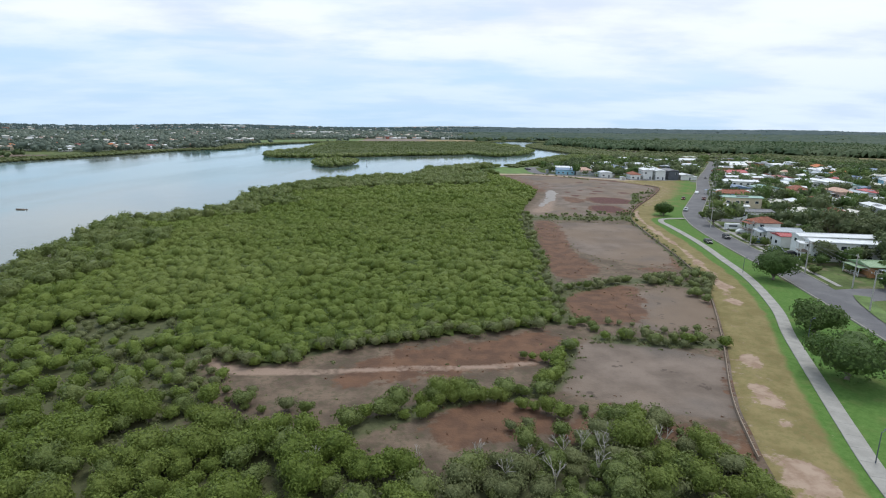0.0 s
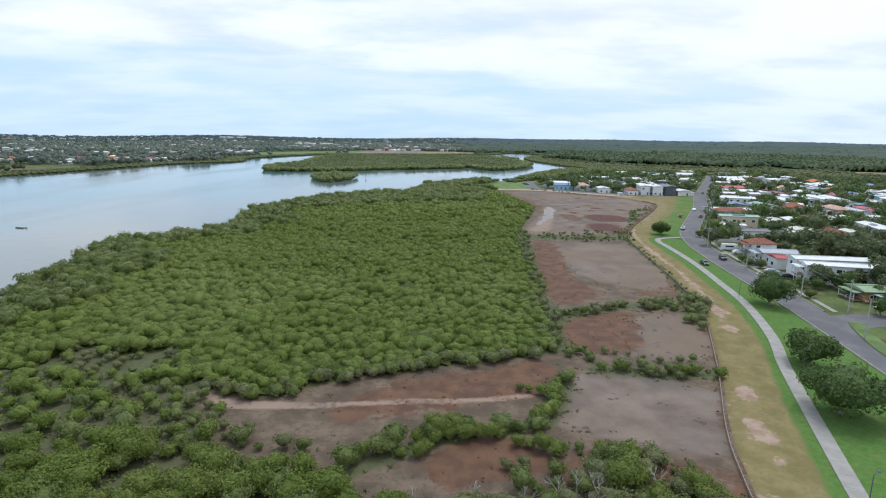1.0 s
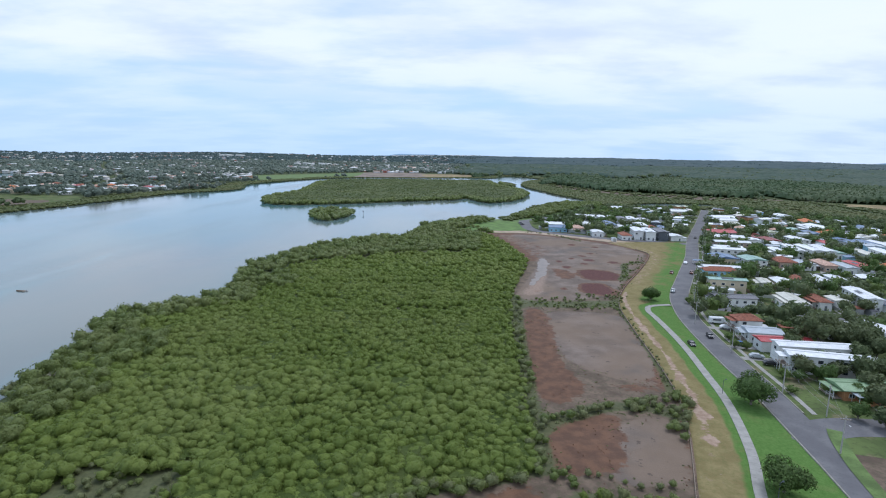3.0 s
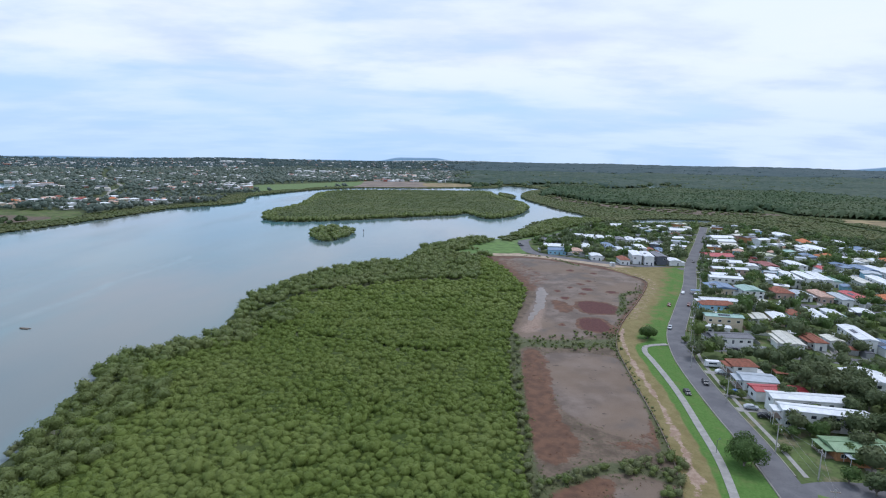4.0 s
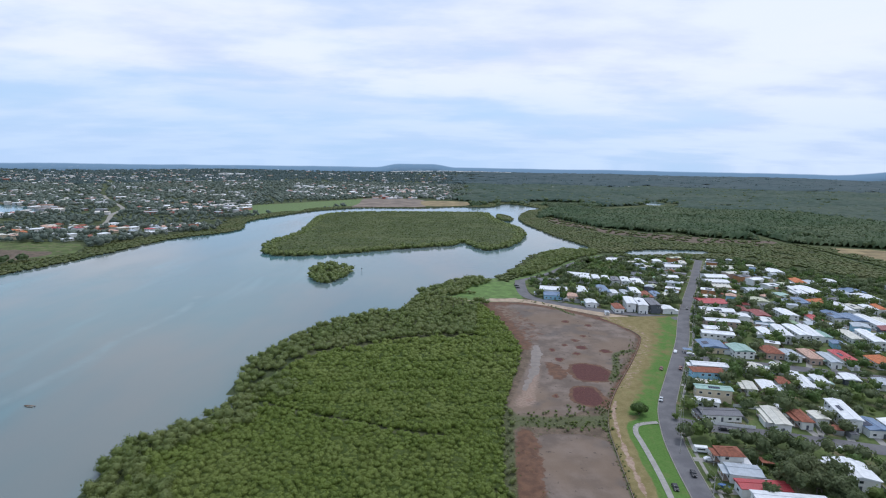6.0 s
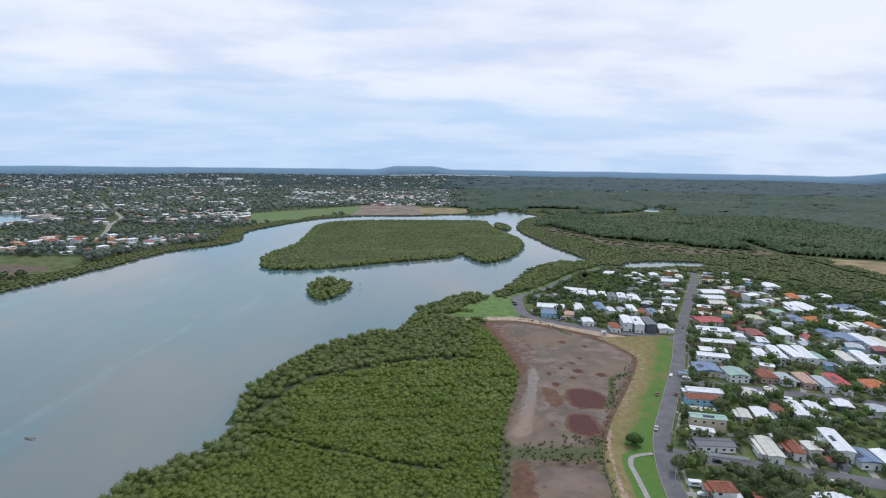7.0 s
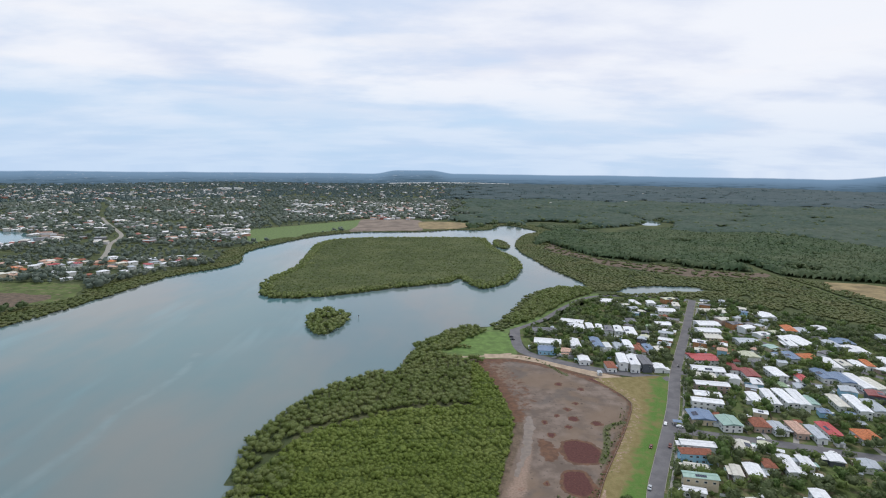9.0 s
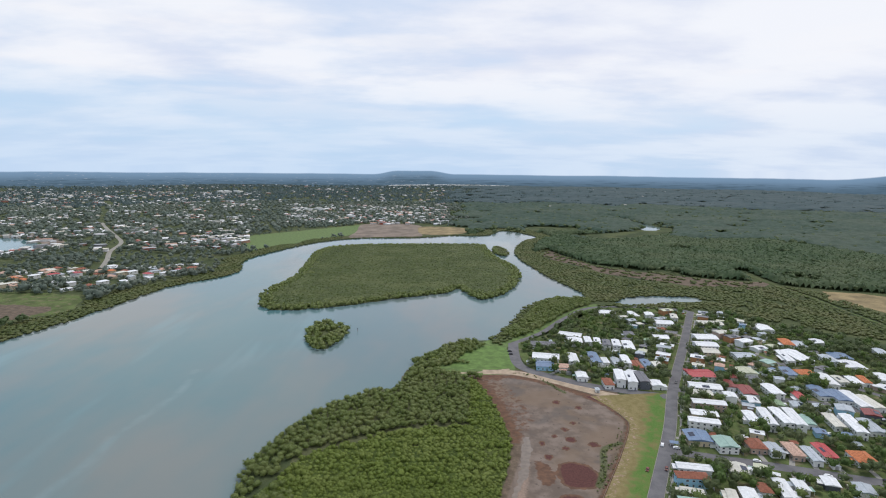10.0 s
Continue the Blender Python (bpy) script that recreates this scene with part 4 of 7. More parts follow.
def canopy_sheet(name, x0, x1, y0, y1, step, mask, cell, height, dome, material, seed, label, category, leaves=0.0, size=0.3, base=None, rough=0.25, fade=3):
    """A closed canopy: rounded crowns side by side, with leaf sprays standing out of them. All in one mesh of kind stuff."""
    r = np.random.default_rng(seed)
    xs, ys = np.arange(float(x0), x1, step), np.arange(float(y0), y1, step)
    X, Y = np.meshgrid(xs, ys)
    ok = mask(X, Y)

    def tops(x, y):
        ci, cj = np.floor(x / cell).astype(int), np.floor(y / cell).astype(int)
        best, shade = np.full(x.shape, -1e9), np.zeros(x.shape)
        for di in (-1, 0, 1):
            for dj in (-1, 0, 1):
                i, j = ci + di, cj + dj
                h1 = np.abs(np.sin(i * 12.9898 + j * 78.233 + seed) * 43758.5453) % 1
                h2 = np.abs(np.sin(i * 39.346 + j * 11.135 + seed) * 24634.6345) % 1
                h3 = np.abs(np.sin(i * 73.156 + j * 52.235 + seed) * 35347.1234) % 1
                d2 = (x - (i + 0.1 + 0.8 * h1) * cell) ** 2 + (y - (j + 0.1 + 0.8 * h2) * cell) ** 2
                rad = cell * (0.62 + 0.42 * h3)
                top = dome * (0.55 + 0.75 * h3) * (1 - d2 / rad ** 2)
                shade = np.where(top > best, 0.15 + 0.7 * h1, shade)
                best = np.maximum(best, top)
        return np.maximum(best, -0.35 * height), shade

    bump, shade = tops(X, Y)
    Z = height * (1 + rough * lumps(X, Y, cell * 7, seed)) + bump
    inner = ok.copy()
    inner[1:-1, 1:-1] = ok[1:-1, 1:-1] & ok[:-2, 1:-1] & ok[2:, 1:-1] & ok[1:-1, :-2] & ok[1:-1, 2:]
    inner[0], inner[-1], inner[:, 0], inner[:, -1] = False, False, False, False
    edge = soften(inner.astype(float), fade)
    edge = np.clip(edge * 1.7 - 0.55, 0, 1)
    Z = np.where(ok, np.maximum(Z, 0.25 * height) * np.sqrt(edge), 0.0)
    lift = base(X, Y) if base is not None else np.zeros(X.shape)
    jx, jy = r.uniform(-0.3, 0.3, X.shape) * step, r.uniform(-0.3, 0.3, X.shape) * step
    P = np.stack([X + jx, Y + jy, Z + lift], -1).reshape(-1, 3)
    F = grid_faces(len(xs), len(ys))
    F = F[ok.ravel()[F].all(1)]
    use = np.unique(F)
    remap = np.full(len(P), -1)
    remap[use] = np.arange(len(use))
    F = remap[F]
    verts, tri, sh = P[use], np.vstack([F[:, [0, 1, 2]], F[:, [0, 2, 3]]]), shade.ravel()[use]
    if leaves > 0:
        q = F[r.integers(0, len(F), int(leaves * len(F) * step * step))]
        w = r.dirichlet((1, 1, 1), len(q))
        a, b, c = verts[q[:, 0]], verts[q[:, 1]], verts[q[:, 2]]
        pos = a * w[:, :1] + b * w[:, 1:2] + c * w[:, 2:]
        nrm = np.cross(b - a, c - a)
        nrm /= np.linalg.norm(nrm, axis=1)[:, None] + 1e-9
        nrm[:, 2] = np.abs(nrm[:, 2])
        n = len(pos)
        nrm2 = nrm + r.normal(scale=0.5, size=(n, 3))
        nrm2 /= np.linalg.norm(nrm2, axis=1)[:, None]
        t = np.cross(nrm2, r.normal(size=(n, 3)))
        t /= np.linalg.norm(t, axis=1)[:, None]
        e = np.cross(nrm2, t)
        s = size * r.uniform(0.5, 1.4, n)[:, None]
        pos = pos + nrm * s * r.uniform(0.0, 0.9, n)[:, None]
        lv = np.stack([pos - t * s, pos + t * s * 0.8 - e * s * 0.7, pos + e * s], 1).reshape(-1, 3)
        o = len(verts)
        verts = np.vstack([verts, lv])
        tri = np.vstack([tri, np.arange(n * 3).reshape(-1, 3) + o])
        own = np.clip(sh[q[:, 0]] + r.uniform(-0.4, 0.4, n), 0, 1)
        sh = np.concatenate([sh, np.repeat(own, 3)])
    ob = new(name, mesh_of(name, verts, tri, material, {"shade": sh}))
    return tagged(ob, label, category, kind="stuff")


def in_mass(x, y):
    """The closed mangrove stand between river and mud."""
    return inside(x, y, MASS)


def build_mangroves():
    big_near = [crown_mesh("c", 2.7, 4.2, 420, 0.24, None, 110 + i, quads=False, lobes=11, heart=0.9) for i in range(5)]
    big_far = [crown_mesh("c", 2.8, 4.2, 130, 0.36, None, 120 + i, quads=False, lobes=10, k=6, heart=0.86) for i in range(5)]
    shoreline = RIVER[14:200]

    def interior(x, y):
        ok = in_mass(x, y)
        d = np.full(x.shape, 0.0)
        d[ok] = near_line(x[ok], y[ok], shoreline)[0]
        gap = 2.6 * np.exp(-(((x + 58) / 12) ** 2 + ((y - 92) / 8) ** 2)) + 1.3 * np.exp(-(((x + 80) / 8) ** 2 + ((y - 240) / 6) ** 2)) + 0.55 * lumps(x, y, 15, 8)
        ok &= (d > 17 + 6 * lumps(x, y, 50, 15)) & (gap + 0.3 * lumps(x, y, 5, 9) < 0.95) & ~inside(x, y, BELT)
        for lane in LANES:
            ok &= near_line(x, y, lane)[0] > 1.5
        return ok

    near = [crown_mesh("c", 1.8, 2.6, 180, 0.17, None, 10 + i, quads=False, lobes=11, k=6, heart=0.93) for i in range(7)]
    mid = [crown_mesh("c", 1.72, 2.6, 90, 0.24, None, 20 + i, quads=False, lobes=9, k=5, heart=0.88) for i in range(6)]
    far = [crown_mesh("c", 2.2, 2.7, 40, 0.40, None, 30 + i, quads=False, lobes=7, k=4, heart=0.88) for i in range(6)]
    for lo, hi, step, leaves, size, cell, protos in ((80, 155, 0.9, 1.2, 0.22, 2.15, near), (155, 280, 1.1, 0.8, 0.30, 2.2, mid), (280, 540, 1.4, 0.5, 0.42, 2.9, far)):
        canopy_sheet("mangrove_canopy", -130, 60, lo, hi + step, step, interior, 2.7, 0.95, 0.45, M["canopy"], 41, "dense low grey mangrove foliage, coloured dark as shade between crowns", "mangroves", leaves, size, fade=4)
        X, Y = scatter(-130, 60, lo, hi, cell, 41 + lo)
        ok = interior(X, Y)
        X, Y = X[ok], Y[ok]
        S = rng.uniform(0.75, 1.25, len(X)) * (1 + 0.15 * lumps(X, Y, 16, 2)) * np.clip(0.78 + near_line(X, Y, MANGROVE_EDGE)[0] / 40, 0, 1)
        T = S * (0.95 + 0.15 * lumps(X, Y, 9, 14)) * (1 + 0.26 * lumps(X, Y, 19, 33))
        joined("mangrove_crowns", protos, X, Y, np.full(len(X), 0.05), S, M["mangrove"], 42 + lo, "rounded bright green mangrove crowns side by side", "mangroves", T)
    for lo, hi, protos, seed in ((80, 190, big_near, 48), (190, 540, big_far, 49)):
        X, Y = scatter(-135, 60, lo, hi, 4.0, seed)
        ok = in_mass(X, Y) & ~wet(X, Y)
        X, Y = X[ok], Y[ok]
        d = near_line(X, Y, shoreline)[0]
        ok = (d > 3.2) & ((d < 24 + 7 * lumps(X, Y, 50, 15)) | inside(X, Y, BELT)) & (np.hypot(X + 78, Y - 243) > 6) & (np.hypot((X + 87) * 0.6, Y - 281) > 5)
        for lane in LANES:
            ok &= near_line(X, Y, lane)[0] > 2.6
        X, Y = X[ok], Y[ok]
        S = rng.uniform(0.7, 1.25, len(X))
        joined("shore_mangroves", protos, X, Y, np.zeros(len(X)), S, M["mangrove_shore"], seed, "taller dark green mangroves along the water", "mangroves", S * rng.uniform(0.85, 1.15, len(X)))
    X, Y = scatter(-30, 215, 400, 730, 4.0, 59)
    ok = (inside(X, Y, PARK_BELT) | inside(X, Y, SPIT)) & ~wet(X, Y) & ~in_mass(X, Y)
    for line, h in SIDE_STREETS[4:6]:
        ok &= near_line(X, Y, curve_points(line, 4))[0] > h + 5
    X, Y = X[ok], Y[ok]
    S = rng.uniform(0.75, 1.35, len(X))
    joined("shore_mangroves", big_far, X, Y, np.zeros(len(X)), S, M["mangrove_shore"], 58, "tall dark green mangroves on the point by the park", "mangroves", S * rng.uniform(0.85, 1.2, len(X)))
    # islands and the far banks
    isle = [crown_mesh("c", 3.1, 4.0, 34, 0.7, None, 50 + i, quads=False, k=4, lobes=8, heart=0.92) for i in range(5)]
    X, Y = scatter(-250, 160, 490, 1250, 5.4, 44)
    ok = np.zeros(len(X), dtype=bool)
    for p in ISLES:
        ok |= inside(X, Y, p)
    X, Y = X[ok], Y[ok]
    S = rng.uniform(0.75, 1.2, len(X))
    rim = np.minimum(near_line(X, Y, np.vstack([ISLAND, ISLAND[:1]]))[0], near_line(X, Y, np.vstack([ISLET, ISLET[:1]]))[0]) < 20 + 8 * lumps(X, Y, 60, 16)
    joined("island_mangroves", isle, X[rim], Y[rim], np.zeros(rim.sum()), S[rim] * 1.1, M["mangrove_shore"], 46, "taller mangroves round the river islands", "mangroves", S[rim] * 1.2)
    canopy_sheet("island_canopy", -250, 160, 640, 1250, 2.0, lambda x, y: inside(x, y, ISLAND) & (near_line(x, y, np.vstack([ISLAND, ISLAND[:1]]))[0] > 12), 5.5, 2.6, 1.9, M["isle_canopy"], 45,
                 "even olive green mangrove canopy on the river island", "mangroves", 0.35, 0.8)
    X, Y = scatter(-620, 560, 380, 1700, 5.0, 46)
    d, _ = near_line(X, Y, np.vstack([RIVER, RIVER[:1]]))
    ok = ~wet(X, Y) & (d < np.where(X < -200, 42, np.where(Y > 700, 60, 24)) + 14 * lumps(X, Y, 90, 6)) & ~((X > -120) & (X < 60) & (Y < 545)) & ~((X > -250) & (X < 160) & (Y > 640) & (Y < 1250) & (inside(X, Y, ISLAND)))
    for line, h in SIDE_STREETS:
        ok &= near_line(X, Y, curve_points(line, 4))[0] > h + 4
    marsh = inside(X, Y, np.array([(215, 735), (330, 735), (560, 620), (600, 700), (540, 800), (375, 800), (300, 860), (210, 1060), (190, 1000)])) | inside(X, Y, np.array([(205, 680), (340, 660), (480, 540), (560, 560), (560, 700), (300, 700)]))
    marsh |= inside(X, Y, np.array([(216, 1080), (250, 985), (310, 880), (375, 816), (488, 800), (525, 842), (441, 862), (292, 985), (243, 1155)])) & (lumps(X, Y, 26, 19) > 0.25)
    ok &= ~(inside(X, Y, np.array([(-240, 1700), (-240, 1310), (-40, 1340), (90, 1430), (90, 1640)])) & (d > 9))
    ok |= marsh & ~wet(X, Y) & (lumps(X, Y, 60, 4) > -0.75)
    ok &= ~inside(X, Y, np.array([(-5, 440), (80, 440), (80, 520), (60, 520)])) & (near_line(X, Y, LEVEE)[0] > 6) & ~inside(X, Y, SPIT)
    X, Y = X[ok], Y[ok]
    S = rng.uniform(0.8, 1.25, len(X))
    low = [crown_mesh("c", 3.4, 3.0, 10, 0.95, None, 55 + i, quads=False, k=4) for i in range(5)]
    joined("bank_mangroves", low, X, Y, np.zeros(len(X)), S * 1.1, M["fringe"], 47, "olive mangrove fringe on the far river banks", "mangroves", S * 0.72)


def in_town(x, y):
    return inside(x, y, np.array([(84, 60), (420, 20), (560, 330), (470, 500), (330, 650), (200, 660), (90, 530), (86, 450), (140, 412), (190, 392), (118, 250)]))


LEVEE = curve_points([(535, 930), (526, 860), (527, 790), (529, 733), (522, 670), (521, 630), (515, 570), (490, 500)], 8)
tagged(ribbon('road', LEVEE, 2.0, 0.4, M['lawn'], 0.3), 'grassy track on a low levee', 'track', kind='structure')


def far_base(x, y):
    return land_rise(x, y) - 0.3


def suburb_at(x, y):
    x = x + 0.05 * y * lumps(x, y, 420, 41)
    return (x < -0.12 * y) & (y > 600) | (np.abs(x + 0.06 * y) < 0.10 * y) & (y > 1650)


OPEN_LAND = [np.array(q, dtype=float) for q in (
    [(-250, 1690), (-130, 1735), (90, 1620), (80, 1430), (-45, 1370), (-230, 1310)], [(-481, 1347), (-389, 1477), (-289, 1602), (-232, 1673), (-226, 1424), (-291, 1315), (-342, 1204), (-388, 1117)], [(-600, 720), (-470, 716), (-430, 668), (-440, 600), (-660, 550)],
    [(180, 1090), (190, 900), (230, 735), (330, 735), (600, 560), (800, 600), (660, 760), (560, 800), (500, 850), (441, 870), (292, 995), (243, 1165)],
    [(205, 680), (340, 650), (480, 500), (600, 540), (600, 700), (300, 740)], [(420, 1300), (620, 1430), (720, 1640), (680, 1700), (590, 1560), (330, 1420)])]


def woodland(x, y, lo, hi):
    R = np.hypot(x, y) + 170 * lumps(x, y, 520, 44) * (np.hypot(x, y) > 1200) * (np.hypot(x, y) < 3600)
    ok = (R > lo) & (R < hi) & (np.abs(x) < 0.95 * y + 60) & (y > 150)
    i = np.where(ok)
    px, py = x[i], y[i]
    keep = ~wet(px, py) & ~in_town(px, py) & ~inside(px, py, RIVER) & ~((px < 330) & (px > -150) & (py < 740)) & (near_line(px, py, LEVEE)[0] > 12)
    if lo < 1500:
        keep &= (near_line(px, py, np.vstack([RIVER, RIVER[:1]])[::2])[0] > 38) & (near_line(px, py, LAGOON)[0] > 48)
    keep &= near_line(px, py, LEFT_ROAD)[0] > 10
    for q in OPEN_LAND:
        keep &= ~inside(px, py, q)
    ok[i] = keep
    return ok


def build_woods():
    """Far woodland, coarser with distance; single crowns stand out of it, and fill the suburbs."""
    def closed(lo, hi):
        return lambda x, y: woodland(x, y, lo, hi) & ~suburb_at(x, y) & (lumps(x, y, 150, 31) > -1.0)

    label = "grey-green gum woodland reaching to the horizon, distance haze in its colours"
    canopy_sheet("far_woods", -300, 1200, 300, 1500, 3.4, closed(480, 1500), 9.0, 6.0, 5.2, M["woods_canopy"], 61, label, "woods", 0.05, 1.9, far_base)
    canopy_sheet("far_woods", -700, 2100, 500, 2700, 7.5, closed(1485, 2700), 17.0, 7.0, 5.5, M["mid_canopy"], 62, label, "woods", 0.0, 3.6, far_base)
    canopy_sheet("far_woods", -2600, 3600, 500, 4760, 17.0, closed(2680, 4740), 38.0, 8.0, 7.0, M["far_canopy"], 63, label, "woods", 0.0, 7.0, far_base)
    p1 = [crown_mesh("c", 4.9, 8.5, 12, 1.7, None, 60 + i, quads=False, lift=0.2, k=4) for i in range(5)]
    p2 = [crown_mesh("c", 8.5, 9.5, 10, 3.0, None, 70 + i, quads=False, lift=0.15, k=4) for i in range(4)]
    p3 = [crown_mesh("c", 17.0, 10.0, 8, 6.0, None, 80 + i, quads=False, lift=0.1, k=3) for i in range(4)]
    for lo, hi, step, protos, seed in ((500, 1500, 10.5, p1, 61), (1500, 2700, 19.0, p2, 62), (2700, 4740, 37.0, p3, 63)):
        X, Y = scatter(-hi * 0.92, hi * 0.92, 150, hi, step, seed)
        ok = woodland(X, Y, lo, hi)
        X, Y = X[ok], Y[ok]
        ok = rng.uniform(size=len(X)) > np.where(suburb_at(X, Y), (0.38 if lo < 1000 else 0.22) + 0.42 * lumps(X, Y, 190, 12), 0.35 if lo < 1000 else 0.55)
        X, Y = X[ok], Y[ok]
        town = suburb_at(X, Y)
        S = rng.uniform(0.6, 1.25, len(X)) * np.where(town & (lo < 1000), 0.95 + 0.4 * lumps(X, Y, 120, 8), 1.0)
        for sel, leaf, lift, words in ((town, "far_woods" if lo > 2000 else "woods", 0.0, "grey-green gum trees among the far suburbs, haze in their colour"), (~town, "far_woods" if lo > 2000 else "wood_crowns", 1.2, "tall gum crowns standing out of the woods")):
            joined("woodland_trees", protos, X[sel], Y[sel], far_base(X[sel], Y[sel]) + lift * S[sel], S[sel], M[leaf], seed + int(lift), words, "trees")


def far_house_parts(w, d, h, pitch):
    """Walls and a gable roof as two pieces: arrays of points and triangles."""
    a, b, t = w / 2, d / 2, h + b_rise(d, pitch)
    V = [(-a, -b, 0), (a, -b, 0), (a, b, 0), (-a, b, 0), (-a, -b, h), (a, -b, h), (a, b, h), (-a, b, h), (-a, 0, t - 0.2), (a, 0, t - 0.2)]
    F = [(0, 1, 5), (0, 5, 4), (1, 2, 6), (1, 6, 5), (2, 3, 7), (2, 7, 6), (3, 0, 4), (3, 4, 7), (4, 8, 7), (5, 6, 9)]
    e = 0.6
    o = len(V)
    V += [(-a - e, -b - e, h - 0.1), (a + e, -b - e, h - 0.1), (a + e, b + e, h - 0.1), (-a - e, b + e, h - 0.1), (-a - e, 0, t), (a + e, 0, t)]
    F += [(o, o + 1, o + 5), (o, o + 5, o + 4), (o + 2, o + 3, o + 4), (o + 2, o + 4, o + 5), (o, o + 4, o + 3), (o + 1, o + 2, o + 5)]
    return np.array(V, dtype=float), np.array(F)


def b_rise(d, pitch):
    return d / 2 * math.tan(radians(pitch))


def build_far_houses():
    """The suburbs beyond the river."""
    protos = [far_house_parts(13, 9, 3.2, 18), far_house_parts(10, 9, 5.6, 16), far_house_parts(17, 10, 3.4, 14), far_house_parts(12, 12, 3.0, 22), far_house_parts(21, 12, 5.0, 8)]
    X, Y = scatter(-3300, 300, 620, 3300, 23, 91)
    d, _ = near_line(X, Y, np.vstack([RIVER[150:], RIVER[:1]]))
    west = (X < -0.30 * Y - 60) & (X > -1.15 * Y) & (d > 75)
    town = (np.abs(X + 0.13 * Y) < 0.15 * Y) & (Y > 1680) & (Y < 2400)
    keep = rng.uniform(size=len(X)) < np.where(west, 0.85 + 0.45 * lumps(X, Y, 330, 21) - np.clip((Y - 900) / 1000, 0, 0.64), np.where(town, 0.55 + 0.4 * lumps(X, Y, 200, 23), 0.0))
    keep &= ~wet(X, Y) & ~inside(X, Y, np.array([(-640, 740), (-430, 740), (-400, 560), (-700, 540)])) & (near_line(X, Y, LEFT_ROAD)[0] > 13)
    X, Y = X[keep], Y[keep]
    S = rng.uniform(0.8, 1.15, len(X))
    Z = land_rise(X, Y) + 0.1
    near = np.hypot(X + 300, Y) < 1150
    joined("far_houses", protos, X[~near], Y[~near], Z[~near], S[~near] * 1.12, M["far_house"], 92, "pale roofed houses of the far suburb among trees", "houses")
    # looser streets on the rise behind, and long pale sheds of an industrial estate
    P, Q = scatter(-4300, 3000, 2400, 4600, 44, 95)
    keep = (np.hypot(P, Q) < 4640) & (rng.uniform(size=len(P)) < np.where(P < 0.02 * Q, 0.10 + 0.16 * lumps(P, Q, 500, 24), 0.01)) & (near_line(P, Q, LEFT_ROAD)[0] > 20) & (np.abs(P) < 0.93 * Q)
    P, Q = P[keep], Q[keep]
    joined("far_houses", protos, P, Q, land_rise(P, Q) + 4.0, rng.uniform(0.8, 1.25, len(P)), M["far_house"], 96, "scattered houses on the rise behind the far suburb", "houses")
    for x0, x1, y, count, k in ((-400, -80, 4590, 16, 1.9), (-20, 620, 4560, 26, 1.9), (-1300, -1180, 3265, 5, 2.0), (2650, 2780, 3740, 6, 1.4), (-560, -440, 2140, 5, 1.5)):
        P = np.linspace(x0, x1, count)
        Q = y + 30 * np.sin(np.arange(count) * 2.4)
        V, F = far_house_parts(16, 9, 4.5, 7)
        joined("far_sheds", [(V, F)], P, Q, land_rise(P, Q) + 5.0, np.full(count, k), M["white_paint"], 97, "long white roofed sheds far beyond the river", "sheds")
    return X[near], Y[near]


LEFT_ROAD = curve_points([(-1426, 2332), (-1074, 1744), (-946, 1549), (-798, 1348), (-715, 1227), (-665, 1102), (-610, 1000), (-568, 914)], 8)
tagged(ribbon("road", LEFT_ROAD, 4.5, 0.3, M["kerb"], 0.1), "pale straight road through the far suburb", "road", kind="structure")
LEFT_HOUSES = build_far_houses()
build_mangroves()
build_woods()

# ---- houses ----


def pane_mesh():
    bm = bmesh.new()
    box(bm, 0, 0.03, 0.06, 1.38, 0.04, 1.08)
    me = bpy.data.meshes.new("pane")
    bm.to_mesh(me)
    bm.free()
    me.materials.append(M["glass"])
    return me


def window_mesh():
    """A window frame, one ring of square section, facing -y."""
    bm = bmesh.new()
    ring = []
    for y in (-0.05, 0.05):
        for a, z0, z1 in ((0.80, 0.0, 1.2), (0.72, 0.08, 1.12)):
            ring.append([bm.verts.new(p) for p in ((-a, y, z0), (a, y, z0), (a, y, z1), (-a, y, z1))])
    fo, fi, bo, bi = ring
    for i in range(4):
        j = (i + 1) % 4
        for q in ((fo[i], fo[j], fi[j], fi[i]), (bo[j], bo[i], bi[i], bi[j]), (fo[j], fo[i], bo[i], bo[j]), (fi[i], fi[j], bi[j], bi[i])):
            bm.faces.new(q)
    me = bpy.data.meshes.new("window")
    bm.to_mesh(me)
    bm.free()
    me.materials.append(M["white_paint"])
    return me


def door_mesh():
    bm = bmesh.new()
    box(bm, 0, 0, 0, 0.95, 0.1, 2.05)
    me = bpy.data.meshes.new("door")
    bm.to_mesh(me)
    bm.free()
    me.materials.append(M["dark_paint"])
    return me


def solar_mesh():
    bm = bmesh.new()
    box(bm, 0, 0, 0, 1.02, 1.66, 0.05)
    me = bpy.data.meshes.new("solar_panel")
    bm.to_mesh(me)
    bm.free()
    me.materials.append(plain("dark_blue_solar_glass", (0.02, 0.03, 0.06), 0.15, 0, 3.0, 0.2, 0.0))
    return me


